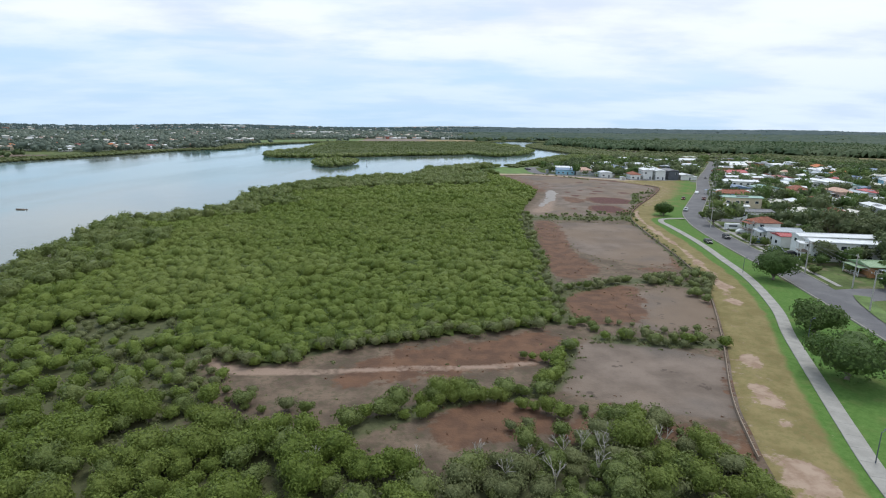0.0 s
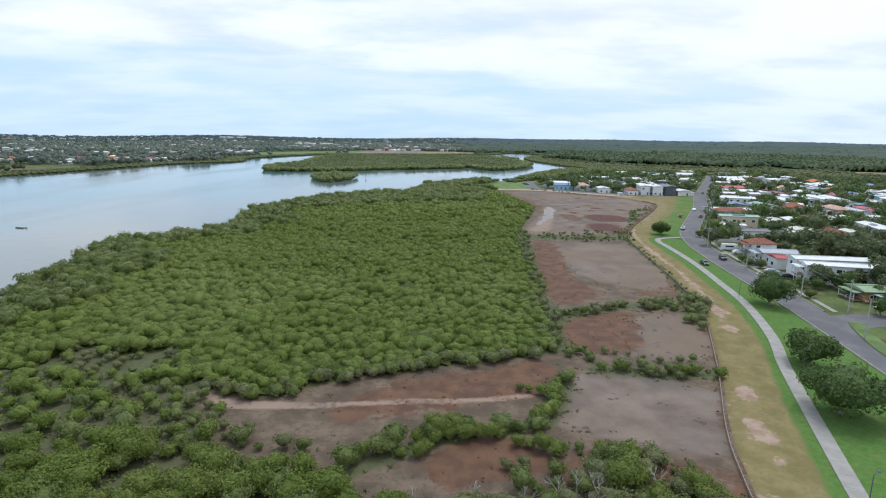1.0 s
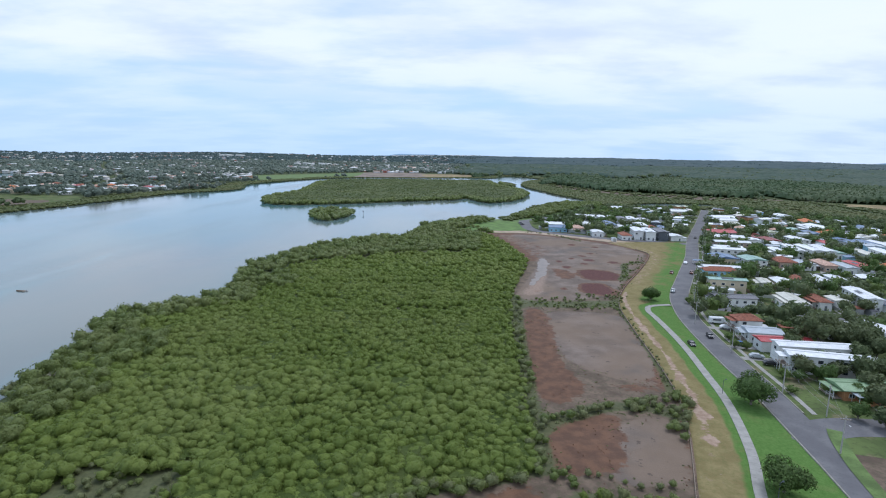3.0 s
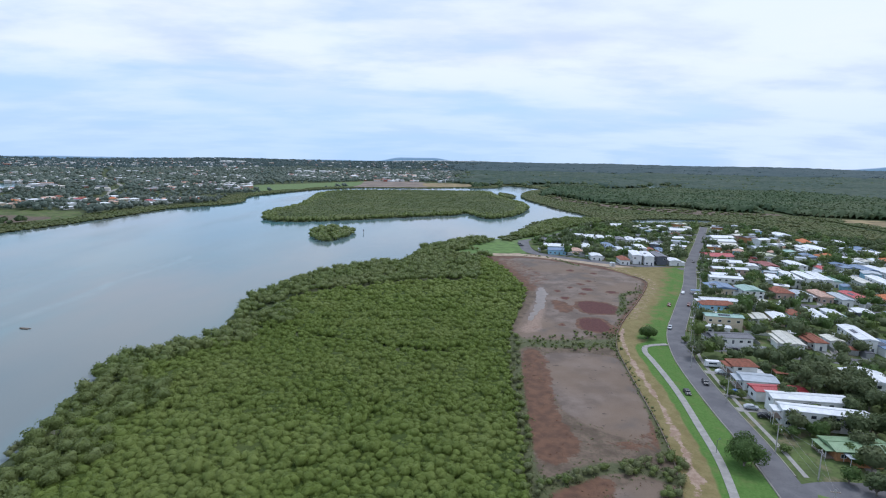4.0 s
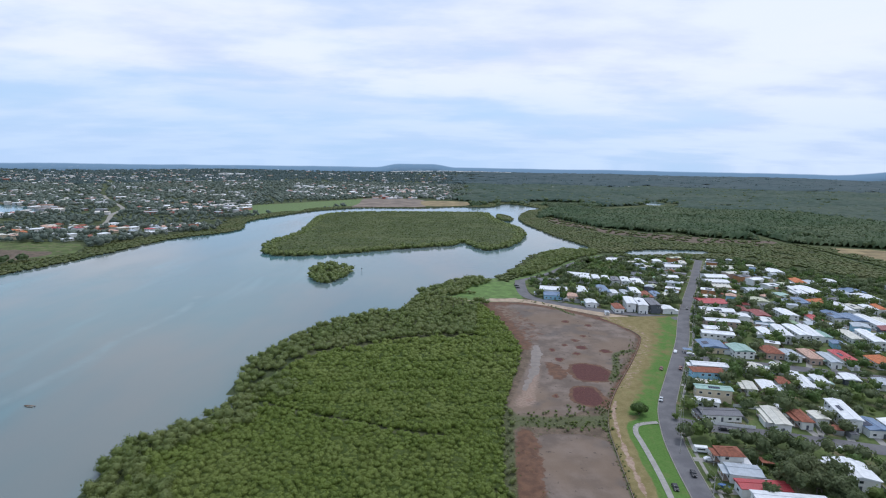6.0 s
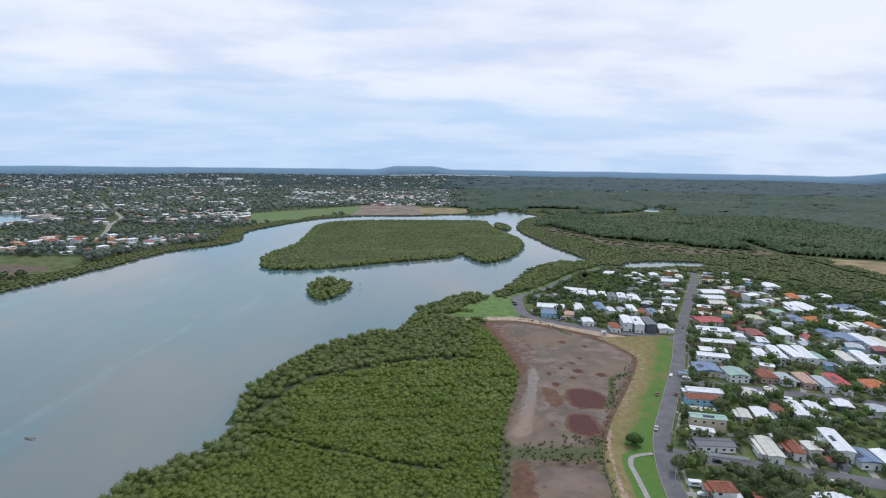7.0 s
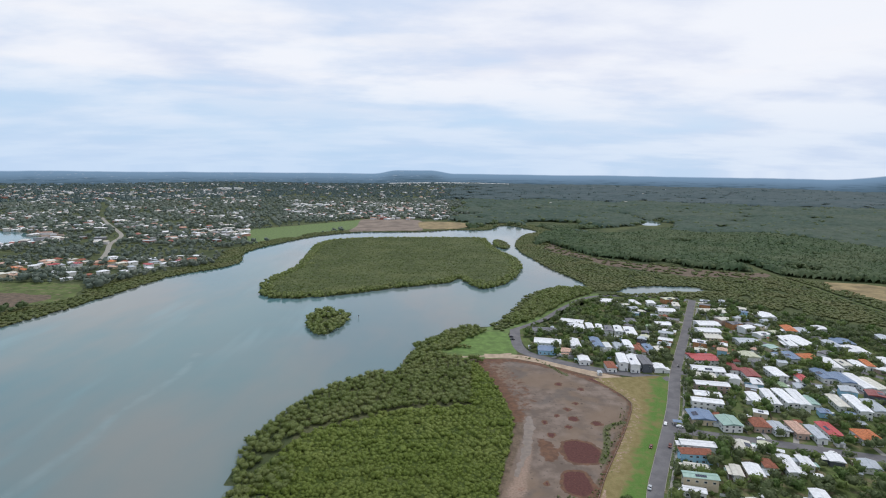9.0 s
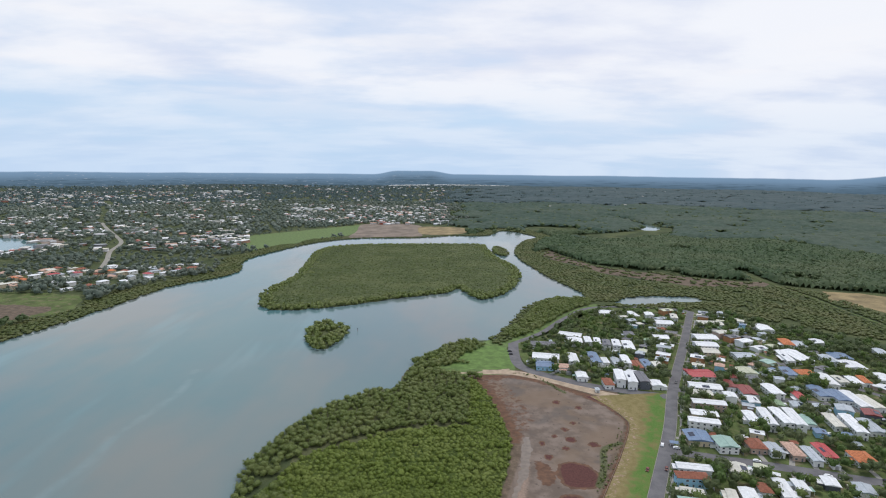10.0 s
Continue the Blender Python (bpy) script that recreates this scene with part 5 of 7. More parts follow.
def verandah(root, ww, dd, h, roof):
    """A covered deck with posts and a railing on the street side."""
    top = min(h, 5.4) - 0.5
    deck = top - 2.5 if top > 4 else 0.25
    depth = 2.4
    bm = bmesh.new()
    box(bm, -ww / 2 - depth / 2, 0, deck, depth, dd * 0.8, 0.18)
    part("deck", bm, M["timber"], root)
    bm = bmesh.new()
    box(bm, -ww / 2 - depth / 2 - 0.1, 0, top, depth + 0.3, dd * 0.8 + 0.5, 0.12)
    part("verandah_roof", bm, ROOFS[roof], root)
    n = max(2, int(dd * 0.8 / 2.6))
    for i in range(n + 1):
        y = (i / n - 0.5) * dd * 0.78
        bm = bmesh.new()
        box(bm, -ww / 2 - depth + 0.1, y, 0, 0.12, 0.12, top)
        part("post", bm, M["white_paint"], root)
    for z in (0.45, 0.98):
        bm = bmesh.new()
        box(bm, -ww / 2 - depth + 0.1, 0, deck + z, 0.07, dd * 0.78, 0.07)
        part("rail", bm, M["white_paint"], root)
    for i in range(int(dd * 0.78 / 1.1)):
        bm = bmesh.new()
        box(bm, -ww / 2 - depth + 0.1, -dd * 0.39 + 0.5 + i * 1.1, deck + 0.18, 0.04, 0.04, 0.8)
        part("baluster", bm, M["white_paint"], root)


SOLAR = solar_mesh()
WINDOW, PANE, DOOR = window_mesh(), pane_mesh(), door_mesh()
FOOTPRINTS = []


def roof_bmesh(w, d, over, pitch, hip, thick=0.18):
    """Gable or hip roof with eaves; ridge along the longer side."""
    bm = bmesh.new()
    a, b = w / 2 + over, d / 2 + over
    long_x = a >= b
    h = (b if long_x else a) * math.tan(radians(pitch))
    inset = (b if long_x else a) * hip
    if long_x:
        r0, r1 = (-a + inset, 0, h), (a - inset, 0, h)
    else:
        r0, r1 = (0, -b + inset, h), (0, b - inset, h)
    low = [(-a, -b, 0), (a, -b, 0), (a, b, 0), (-a, b, 0)]
    vs = [bm.verts.new(p) for p in low] + [bm.verts.new(r0), bm.verts.new(r1)]
    vb = [bm.verts.new((x, y, z - thick)) for x, y, z in low]
    if long_x:
        fs = [(0, 1, 5, 4), (2, 3, 4, 5), (1, 2, 5), (3, 0, 4)]
    else:
        fs = [(1, 2, 5, 4), (3, 0, 4, 5), (0, 1, 4), (2, 3, 5)]
    for f in fs:
        bm.faces.new([vs[i] for i in f])
    for i in range(4):
        bm.faces.new([vb[i], vb[(i + 1) % 4], vs[(i + 1) % 4], vs[i]])
    bm.faces.new(vb[::-1])
    # ridge capping
    bm2 = bm
    q0, q1 = Vector(r0) + Vector((0, 0, 0.03)), Vector(r1) + Vector((0, 0, 0.03))
    if (q1 - q0).length > 0.5:
        tube(bm2, q0, q1, 0.12, 0.12, 6)
    return bm


def house(x, y, rot, w, d, h, roof, wall, pitch=None, hip=None, full=False, every=3.3):
    tiled = roof in "NOP"
    pitch = pitch if pitch is not None else (22 if tiled else 9)
    hip = hip if hip is not None else (0.85 if tiled else 0.0)
    words, paint = WALLS[wall]
    root = new("house")
    root.matrix_basis = pose(x, y, 0.1, 0, 0, rot)
    storeys = "two-storey" if h > 4.6 else "single-storey"
    tagged(root, f"{storeys} {words} house with a {ROOF_WORDS[roof]} roof", "house", "houses of the riverside suburb")
    over = 0.55
    ww, dd = max(w - 2 * over, 3), max(d - 2 * over, 3)
    bm = bmesh.new()
    box(bm, 0, 0, 0, ww, dd, h - 0.1)
    if hip < 0.3:
        run = (dd if ww >= dd else ww) / 2
        g = run * math.tan(radians(pitch))
        if ww >= dd:
            tri = [(-ww / 2, -dd / 2), (-ww / 2, dd / 2), (ww / 2, -dd / 2), (ww / 2, dd / 2)]
            tops = [(-ww / 2, 0), (ww / 2, 0)]
        else:
            tri = [(-ww / 2, -dd / 2), (ww / 2, -dd / 2), (-ww / 2, dd / 2), (ww / 2, dd / 2)]
            tops = [(0, -dd / 2), (0, dd / 2)]
        for k in range(2):
            bm.faces.new([bm.verts.new((*tri[2 * k], h - 0.1)), bm.verts.new((*tri[2 * k + 1], h - 0.1)), bm.verts.new((*tops[k], h - 0.1 + g))])
    # base course and a floor band on taller houses
    box(bm, 0, 0, 0, ww + 0.08, dd + 0.08, 0.25)
    if h > 4.6:
        box(bm, 0, 0, h / 2 - 0.1, ww + 0.1, dd + 0.1, 0.22)
    part("wall", bm, M[paint], root)
    r = part("roof", roof_bmesh(w, d, 0.0, pitch, hip), ROOFS[roof], root, f"{ROOF_WORDS[roof]} roof")
    r.location.z = h + 0.1
    floors = [0.95] if h <= 4.6 else [0.9, h / 2 + 0.75]
    rr = random.Random(int(x * 31 + y * 17))
    sides = [(ww, dd, 0), (dd, ww, -90)] + ([(ww, dd, 180), (dd, ww, 90)] if full else [])
    for length, across, turn in sides:
        n = max(1, int(length / every))
        for fl, z in enumerate(floors):
            for i in range(n):
                px = (i + 0.5) * length / n - length / 2
                if fl == 0 and turn == 0 and i == n // 2:
                    ob = part("door", DOOR, None, root, "dark front door")
                    ob.matrix_basis = pose(0, 0, 0, 0, 0, turn) @ pose(px, -across / 2 - 0.04, 0.05)
                    continue
                if rr.random() < 0.18:
                    continue
                ob = part("window", WINDOW, None, root)
                ob.matrix_basis = pose(0, 0, 0, 0, 0, turn) @ pose(px, -across / 2 - 0.03, z)
                part("pane", PANE, None, ob)
    # solar panels on some sheet roofs, laid on the sunny slope
    if not tiled and rr.random() < 0.2 and min(w, d) > 6:
        slope = math.radians(pitch)
        long_x = w >= d
        n = 5 if max(w, d) > 11 else 3
        for i in range(n):
            for j in range(2 if min(w, d) > 9 else 1):
                u, v = (i - (n - 1) / 2) * 1.08, min(w, d) * 0.2 + j * 1.72
                ob = part("solar_panel", SOLAR, None, r, "dark blue solar panel")
                z = (min(w, d) / 2 - v) * math.tan(slope) + 0.1
                if long_x:
                    ob.matrix_basis = Matrix.Translation((u, -v, z)) @ Matrix.Rotation(slope, 4, "X")
                else:
                    ob.matrix_basis = Matrix.Translation((-v, u, z)) @ Matrix.Rotation(-slope, 4, "Y") @ Matrix.Rotation(math.pi / 2, 4, "Z")
    if full and rr.random() < 0.75:
        verandah(root, ww, dd, h, roof)
    # a lower wing and a sheeted patio, where the garden leaves room
    q = random.Random(int(x * 13 + y * 29))
    for kind in ("wing", "patio"):
        if q.random() < 0.5:
            continue
        side = q.choice((-1, 1))
        ex, ey = (side * (ww / 2 + 1.5), q.uniform(-0.25, 0.25) * dd) if ww < dd else (q.uniform(-0.25, 0.25) * ww, side * (dd / 2 + 1.5))
        sx, sy = (3.0, dd * q.uniform(0.25, 0.5)) if ww < dd else (ww * q.uniform(0.25, 0.5), 3.0)
        if kind == "wing":
            low = min(h - 0.5, 2.7)
            bm = bmesh.new()
            box(bm, ex, ey, 0, sx, sy, low)
            part("wing", bm, M[paint], root)
            bm = bmesh.new()
            box(bm, ex, ey, low, sx + 0.7, sy + 0.7, 0.16)
            part("wing_roof", bevelled(bm, 0.03), ROOFS[roof if tiled else q.choice((roof, "G", "W"))], root)
        else:
            low = min(h - 0.4, 2.5)
            bm = bmesh.new()
            box(bm, ex, ey, low, sx + 0.4, sy + 0.4, 0.1)
            part("patio_roof", bm, ROOFS[q.choice("WCGT")], root)
            for px in (-1, 1):
                for py in (-1, 1):
                    bm = bmesh.new()
                    box(bm, ex + px * sx * 0.47, ey + py * sy * 0.47, 0, 0.1, 0.1, low)
                    part("post", bm, M["white_paint"], root)
    FOOTPRINTS.append((x, y, rot, w / 2 + 1.0, d / 2 + 1.0))
    return root


house(206.4, 375.9, -12, 23.6, 9.1, 5.8, "W", "p")
house(195.2, 359.9, -14, 18.1, 10.0, 4.8, "W", "c")
house(188.4, 346.2, -16, 20.3, 8.5, 5.8, "W", "w")
house(175.7, 328.3, -8, 15.5, 15.8, 3.8, "B", "c")
house(188.6, 318.6, -4, 12.5, 14.6, 4.8, "T", "w")
house(154.4, 287.9, -11, 19.3, 7.4, 5.8, "W", "w", full=True)
house(149.0, 278.8, -6, 17.9, 7.8, 5.8, "N", "b", full=True)
house(143.9, 267.4, -15, 12.3, 6.0, 3.8, "C", "w", full=True)
house(139.3, 253.2, -12, 17.5, 6.4, 6.8, "T", "c", full=True)
house(133.1, 245.7, -17, 11.2, 5.2, 3.8, "W", "w", full=True)
house(132.9, 234.1, -4, 18.3, 8.4, 3.2, "D", "w", full=True)
house(163.5, 263.2, -16, 5.6, 11.7, 3.8, "C", "w", full=True)
house(172.9, 263.9, -13, 8.6, 13.3, 3.8, "W", "c")
house(184.6, 270.4, -13, 7.0, 10.4, 3.8, "N", "w")
house(195.5, 270.0, -12, 7.2, 19.3, 3.8, "W", "w")
house(206.3, 273.1, -11, 6.9, 11.5, 3.8, "W", "w")
house(156.3, 229.5, -11, 7.4, 19.0, 3.8, "C", "w", full=True)
house(168.0, 230.1, -8, 5.9, 14.1, 3.8, "N", "w", full=True)
house(176.2, 230.3, -4, 6.5, 8.6, 3.8, "C", "w")
house(188.8, 232.4, -14, 7.8, 22.6, 5.8, "W", "w")
house(194.1, 222.3, -5, 9.3, 12.6, 3.8, "B", "w")
house(204.2, 221.1, -8, 9.1, 12.9, 3.8, "W", "w")
house(263.4, 303.0, -7, 12.2, 14.8, 3.8, "O", "w")
house(246.0, 310.0, -8, 8.8, 19.0, 3.8, "R", "w")
house(227.3, 312.0, -8, 8.0, 17.8, 3.8, "P", "p")
house(235.1, 306.2, -9, 6.6, 18.2, 3.8, "G", "w")
house(207.4, 318.6, -6, 11.0, 14.3, 3.8, "N", "p")
house(216.2, 313.2, -4, 8.9, 13.2, 3.8, "G", "w")
house(235.8, 353.4, -14, 6.9, 27.6, 5.8, "W", "w")
house(246.5, 354.4, -7, 7.8, 25.4, 5.8, "W", "w")
house(254.6, 352.8, -13, 7.5, 27.6, 5.8, "W", "w")
house(262.7, 352.0, -11, 7.3, 15.6, 3.8, "T", "w")
house(226.9, 357.0, -11, 7.7, 17.7, 3.8, "W", "w")
house(281.4, 351.5, -13, 7.9, 22.1, 3.8, "C", "w")
house(288.4, 343.1, -15, 7.9, 28.6, 5.8, "W", "w")
house(301.0, 343.8, -14, 9.7, 21.1, 3.8, "G", "w")
house(228.1, 435.6, -4, 22.0, 18.4, 4.8, "R", "w")
house(219.5, 408.6, -14, 24.4, 12.4, 4.8, "W", "w")
house(211.8, 398.0, -13, 15.9, 10.0, 3.8, "C", "c")
house(242.8, 415.7, -13, 7.2, 16.6, 3.8, "M", "w")
house(249.8, 403.1, -9, 11.1, 18.6, 3.8, "M", "w")
house(270.0, 402.5, -5, 10.2, 20.6, 4.8, "W", "w")
house(284.5, 392.8, -10, 7.4, 15.4, 3.8, "R", "w")
house(306.6, 401.6, -6, 11.2, 22.3, 3.8, "B", "w")
house(316.0, 393.6, -10, 11.4, 21.9, 3.8, "B", "w")
house(324.0, 387.5, -6, 9.9, 30.7, 3.8, "W", "w")
house(330.9, 382.4, -5, 9.8, 24.2, 3.8, "C", "w")
house(343.6, 484.5, -4, 14.7, 31.2, 3.8, "W", "w")
house(331.1, 483.4, -12, 7.8, 32.1, 3.8, "W", "w")
house(308.5, 442.9, -12, 9.8, 21.3, 3.8, "B", "w")
house(321.7, 441.3, -4, 14.9, 13.3, 3.8, "O", "w")
house(273.0, 444.8, -5, 14.2, 15.8, 3.8, "Y", "w")
house(292.6, 483.9, -4, 19.1, 16.7, 3.8, "G", "w")
house(280.4, 534.3, -4, 22.0, 17.8, 5.8, "W", "w")
house(269.7, 510.5, -6, 21.3, 15.1, 5.8, "W", "w")
house(265.5, 493.6, -9, 15.6, 15.0, 4.8, "C", "c")
house(314.3, 592.7, -6, 26.6, 17.7, 3.8, "C", "w")
house(365.7, 575.2, -8, 16.3, 22.4, 3.8, "W", "w")
house(358.3, 524.7, -15, 11.3, 21.0, 3.8, "O", "w")
house(367.3, 518.2, -15, 10.3, 18.6, 3.8, "G", "w")
house(391.9, 526.7, -13, 12.2, 15.3, 3.8, "W", "w")
house(367.7, 476.3, -6, 11.0, 20.9, 3.8, "G", "w")
house(382.6, 483.7, -12, 16.9, 17.2, 3.8, "B", "w")
house(376.2, 460.7, -10, 17.9, 19.5, 3.8, "W", "w")
house(330.3, 426.3, -14, 9.5, 26.7, 3.8, "W", "w")
house(340.9, 426.2, -8, 8.2, 16.0, 3.8, "C", "w")
house(351.3, 424.6, -11, 8.3, 16.9, 3.8, "W", "w")
house(360.6, 426.3, -16, 6.5, 17.6, 3.8, "O", "w")
house(381.0, 431.2, -21, 9.1, 19.6, 3.8, "W", "w")
house(431.5, 495.4, -19, 9.6, 21.8, 3.8, "G", "w")
house(211.2, 637.8, -5, 19.7, 16.8, 3.8, "W", "w")
house(240.3, 628.9, -4, 9.1, 22.6, 3.8, "W", "w")
house(259.6, 629.4, -11, 9.8, 14.8, 3.8, "W", "w")
house(259.8, 586.7, -10, 19.4, 17.0, 5.8, "W", "w")
house(285.7, 620.0, -17, 8.0, 20.4, 3.8, "C", "w")
house(207.7, 549.2, -11, 10.5, 15.8, 3.8, "D", "w")
house(237.2, 539.1, -9, 15.3, 13.4, 3.8, "W", "w")
house(145.2, 546.3, -21, 23.6, 14.5, 3.8, "W", "w")
house(110.8, 514.4, -8, 24.5, 13.8, 3.8, "D", "w")
house(144.5, 522.8, -11, 14.3, 15.8, 4.8, "W", "w")
house(157.0, 522.3, -7, 7.1, 18.8, 5.8, "W", "w")
house(165.4, 518.4, -11, 6.6, 19.4, 5.8, "W", "w")
house(173.1, 513.3, -11, 7.6, 19.1, 5.8, "D", "w")
house(182.2, 512.6, -12, 7.9, 21.1, 5.8, "W", "w")
house(194.1, 511.6, -10, 10.6, 27.5, 3.8, "W", "w")
house(106.5, 478.8, -12, 24.6, 15.5, 3.8, "W", "w")
house(101.4, 457.8, -8, 15.7, 15.1, 3.8, "B", "b")
house(129.6, 472.0, -6, 9.3, 23.0, 4.8, "W", "w")
house(148.7, 470.4, -4, 9.2, 27.8, 5.8, "B", "w")
house(158.1, 467.8, -4, 6.0, 15.0, 3.8, "W", "w")
house(167.4, 466.5, -4, 7.1, 18.1, 3.8, "G", "w")
house(175.6, 465.7, -8, 7.4, 22.7, 5.8, "W", "w")
house(182.8, 458.6, -4, 8.6, 19.6, 3.8, "N", "w")
house(193.0, 461.7, -4, 7.9, 19.7, 3.8, "B", "w")
house(201.7, 457.5, -5, 8.4, 15.3, 3.8, "C", "c")
house(157.2, 426.0, -10, 7.8, 23.8, 6.8, "W", "w")
house(164.8, 421.5, -9, 7.9, 24.0, 6.8, "W", "w")
house(174.1, 421.6, -6, 8.5, 22.8, 6.8, "D", "d")
house(183.4, 415.9, -4, 9.8, 12.4, 3.8, "W", "w")
house(127.6, 432.9, -4, 9.5, 13.3, 3.8, "W", "w")
house(145.2, 418.0, -4, 8.2, 15.3, 3.8, "N", "w")
house(115.5, 453.1, -5, 13.5, 10.6, 3.8, "P", "w")
house(117.3, 196.1, -4, 9.6, 8.1, 4.8, "N", "w", full=True)
house(116.9, 184.8, -11, 12.1, 8.7, 3.8, "G", "w", full=True)
house(118.5, 175.2, -5, 17.7, 6.9, 3.8, "R", "w", full=True)
house(121.5, 164.5, -8, 24.1, 6.6, 5.8, "W", "w", full=True)
house(120.0, 155.1, -14, 24.6, 6.1, 5.8, "W", "w", full=True)
house(119.2, 139.8, -4, 16.8, 8.9, 3.0, "V", "o", full=True)
house(156.7, 184.3, -11, 13.6, 14.6, 4.8, "W", "w", full=True)


def fill_streets():
    """The rest of the rows along the streets, in the gaps between the houses above."""
    r = random.Random(77)
    roofs, walls = "WWWWCCCGGGGGDDDNPBBBMTVY", "wwwwwwccpbdo"
    rows = [(ROAD_LINE, 4.2, (1,), 250)] + [(curve_points(line, 4), h, (1, -1), 0) for line, h in SIDE_STREETS[:4] + SIDE_STREETS[6:]]
    rows.append((ROAD_LINE, 4.2, (-1,), 440))
    made = 0
    for depth in (14.5, 33.0, 52.0):
        for line, h, sides, start in rows:
            for x, y, a in evenly(line, 15.5):
                for side in sides:
                    w, d = (r.uniform(8, 11.5), r.uniform(10, 15)) if depth < 20 else (r.uniform(6, 9), r.uniform(7, 11))
                    off = side * (depth + r.uniform(-1, 1.5))
                    hx, hy = x + math.cos(radians(a)) * off, y + math.sin(radians(a)) * off
                    tall = r.choice((3.2, 3.4, 3.6, 5.6, 5.8))
                    roof, wall = r.choice(roofs), r.choice(walls)
                    if hy < max(start, 225) or hx > min(430, 0.86 * hy + 12) or made >= 150 or not in_town(np.array([hx]), np.array([hy]))[0] or (hx < 250 and hy < 262 and depth > 20):
                        continue
                    if any(near_line(np.array([hx]), np.array([hy]), q)[0][0] < hh + 0.5 * d + 1.5 for q, hh, _, _ in rows):
                        continue
                    turn = a - 90 if abs(a) > 45 else a
                    c, s = math.cos(radians(turn)), math.sin(radians(turn))
                    across = (d, w) if abs(a) <= 45 else (w, d)
                    spots = [(hx + c * u * across[0] / 2 - s * v * across[1] / 2, hy + s * u * across[0] / 2 + c * v * across[1] / 2) for u in (-1, 0, 1) for v in (-1, 0, 1)]
                    if all(clear_of_houses(px, py, 0.2) for px, py in spots):
                        house(round(hx, 1), round(hy, 1), round(turn), round(across[0], 1), round(across[1], 1), tall, roof, wall, every=7.5)
                        made += 1


def clear_of_houses(x, y, margin=1.0):
    for hx, hy, rot, a, b in FOOTPRINTS:
        c, s = math.cos(radians(rot)), math.sin(radians(rot))
        dx, dy = x - hx, y - hy
        if abs(dx * c + dy * s) < a + margin and abs(-dx * s + dy * c) < b + margin:
            return False
    return True


def evenly(line, step):
    """Points and headings at even steps along a line."""
    line = np.asarray(line)
    s = np.concatenate([[0], np.cumsum(np.hypot(*np.diff(line, axis=0).T))])
    at = np.arange(step / 2, s[-1], step)
    x, y = np.interp(at, s, line[:, 0]), np.interp(at, s, line[:, 1])
    x1, y1 = np.interp(at + 0.2, s, line[:, 0]), np.interp(at + 0.2, s, line[:, 1])
    x0, y0 = np.interp(at - 0.2, s, line[:, 0]), np.interp(at - 0.2, s, line[:, 1])
    return list(zip(x, y, np.degrees(np.arctan2(-(x1 - x0), y1 - y0))))


fill_streets()

# ---- trees of the suburb ----


def tree_thing(name, radius, height, crown_at, leaves, size, leaf, seed, label, lobes=6):
    """A tapered trunk with limbs under a crown of leaf sprays."""
    root = new(name)
    r = random.Random(seed)
    bm = bmesh.new()
    top = crown_at + (height - crown_at) * 0.45
    tube(bm, (0, 0, -0.2), (0.1, 0.05, top), 0.05 * radius + 0.08, 0.05, 7)
    for i in range(5):
        a = i * 1.26 + r.uniform(-0.4, 0.4)
        tube(bm, (0.03, 0.02, crown_at * r.uniform(0.7, 1.0)), (math.cos(a) * radius * 0.6, math.sin(a) * radius * 0.6, crown_at + (height - crown_at) * r.uniform(0.3, 0.6)), 0.03 * radius + 0.03, 0.02, 5)
    part("trunk", bm, M["bark"], root)
    V, F = crown_mesh("crown", radius, height - crown_at, leaves, size, None, seed, 0.15, lobes, ball=True, heart=0.9)
    V = V + np.array([0, 0, crown_at])
    part("crown", mesh_of("crown", V, F, M[leaf], smooth=True), None, root)
    return tagged(root, label, "tree")


def palm_thing(seed):
    root = new("palm_tree")
    r = random.Random(seed)
    bm = bmesh.new()
    tube(bm, (0, 0, -0.2), (0.25, 0.1, 6.2), 0.16, 0.10, 7)
    part("trunk", bm, M["bark"], root)
    vs, fs = [], []
    for i in range(16):
        a, drop = i * 0.39 + r.uniform(-0.15, 0.15), r.uniform(0.1, 1.6)
        c, s = math.cos(a), math.sin(a)
        for k in range(4):
            u0, u1 = k / 4 * 2.4, (k + 1) / 4 * 2.4
            z0, z1 = 6.2 + 0.5 * u0 - drop * (u0 / 2.4) ** 2 * 1.4, 6.2 + 0.5 * u1 - drop * (u1 / 2.4) ** 2 * 1.4
            for sgn in (-1, 1):
                o = len(vs)
                wd = 0.42 * (1 - abs(k - 1.2) / 4)
                vs += [(0.25 + c * u0, 0.1 + s * u0, z0), (0.25 + c * u1, 0.1 + s * u1, z1), (0.25 + c * u1 - s * wd * sgn, 0.1 + s * u1 + c * wd * sgn, z1 - 0.22)]
                fs.append((o, o + 1, o + 2))
    part("crown", mesh_of("fronds", np.array(vs), np.array(fs), M["palm"]), None, root)
    return tagged(root, "tall garden palm with drooping fronds", "palm tree", "garden trees")


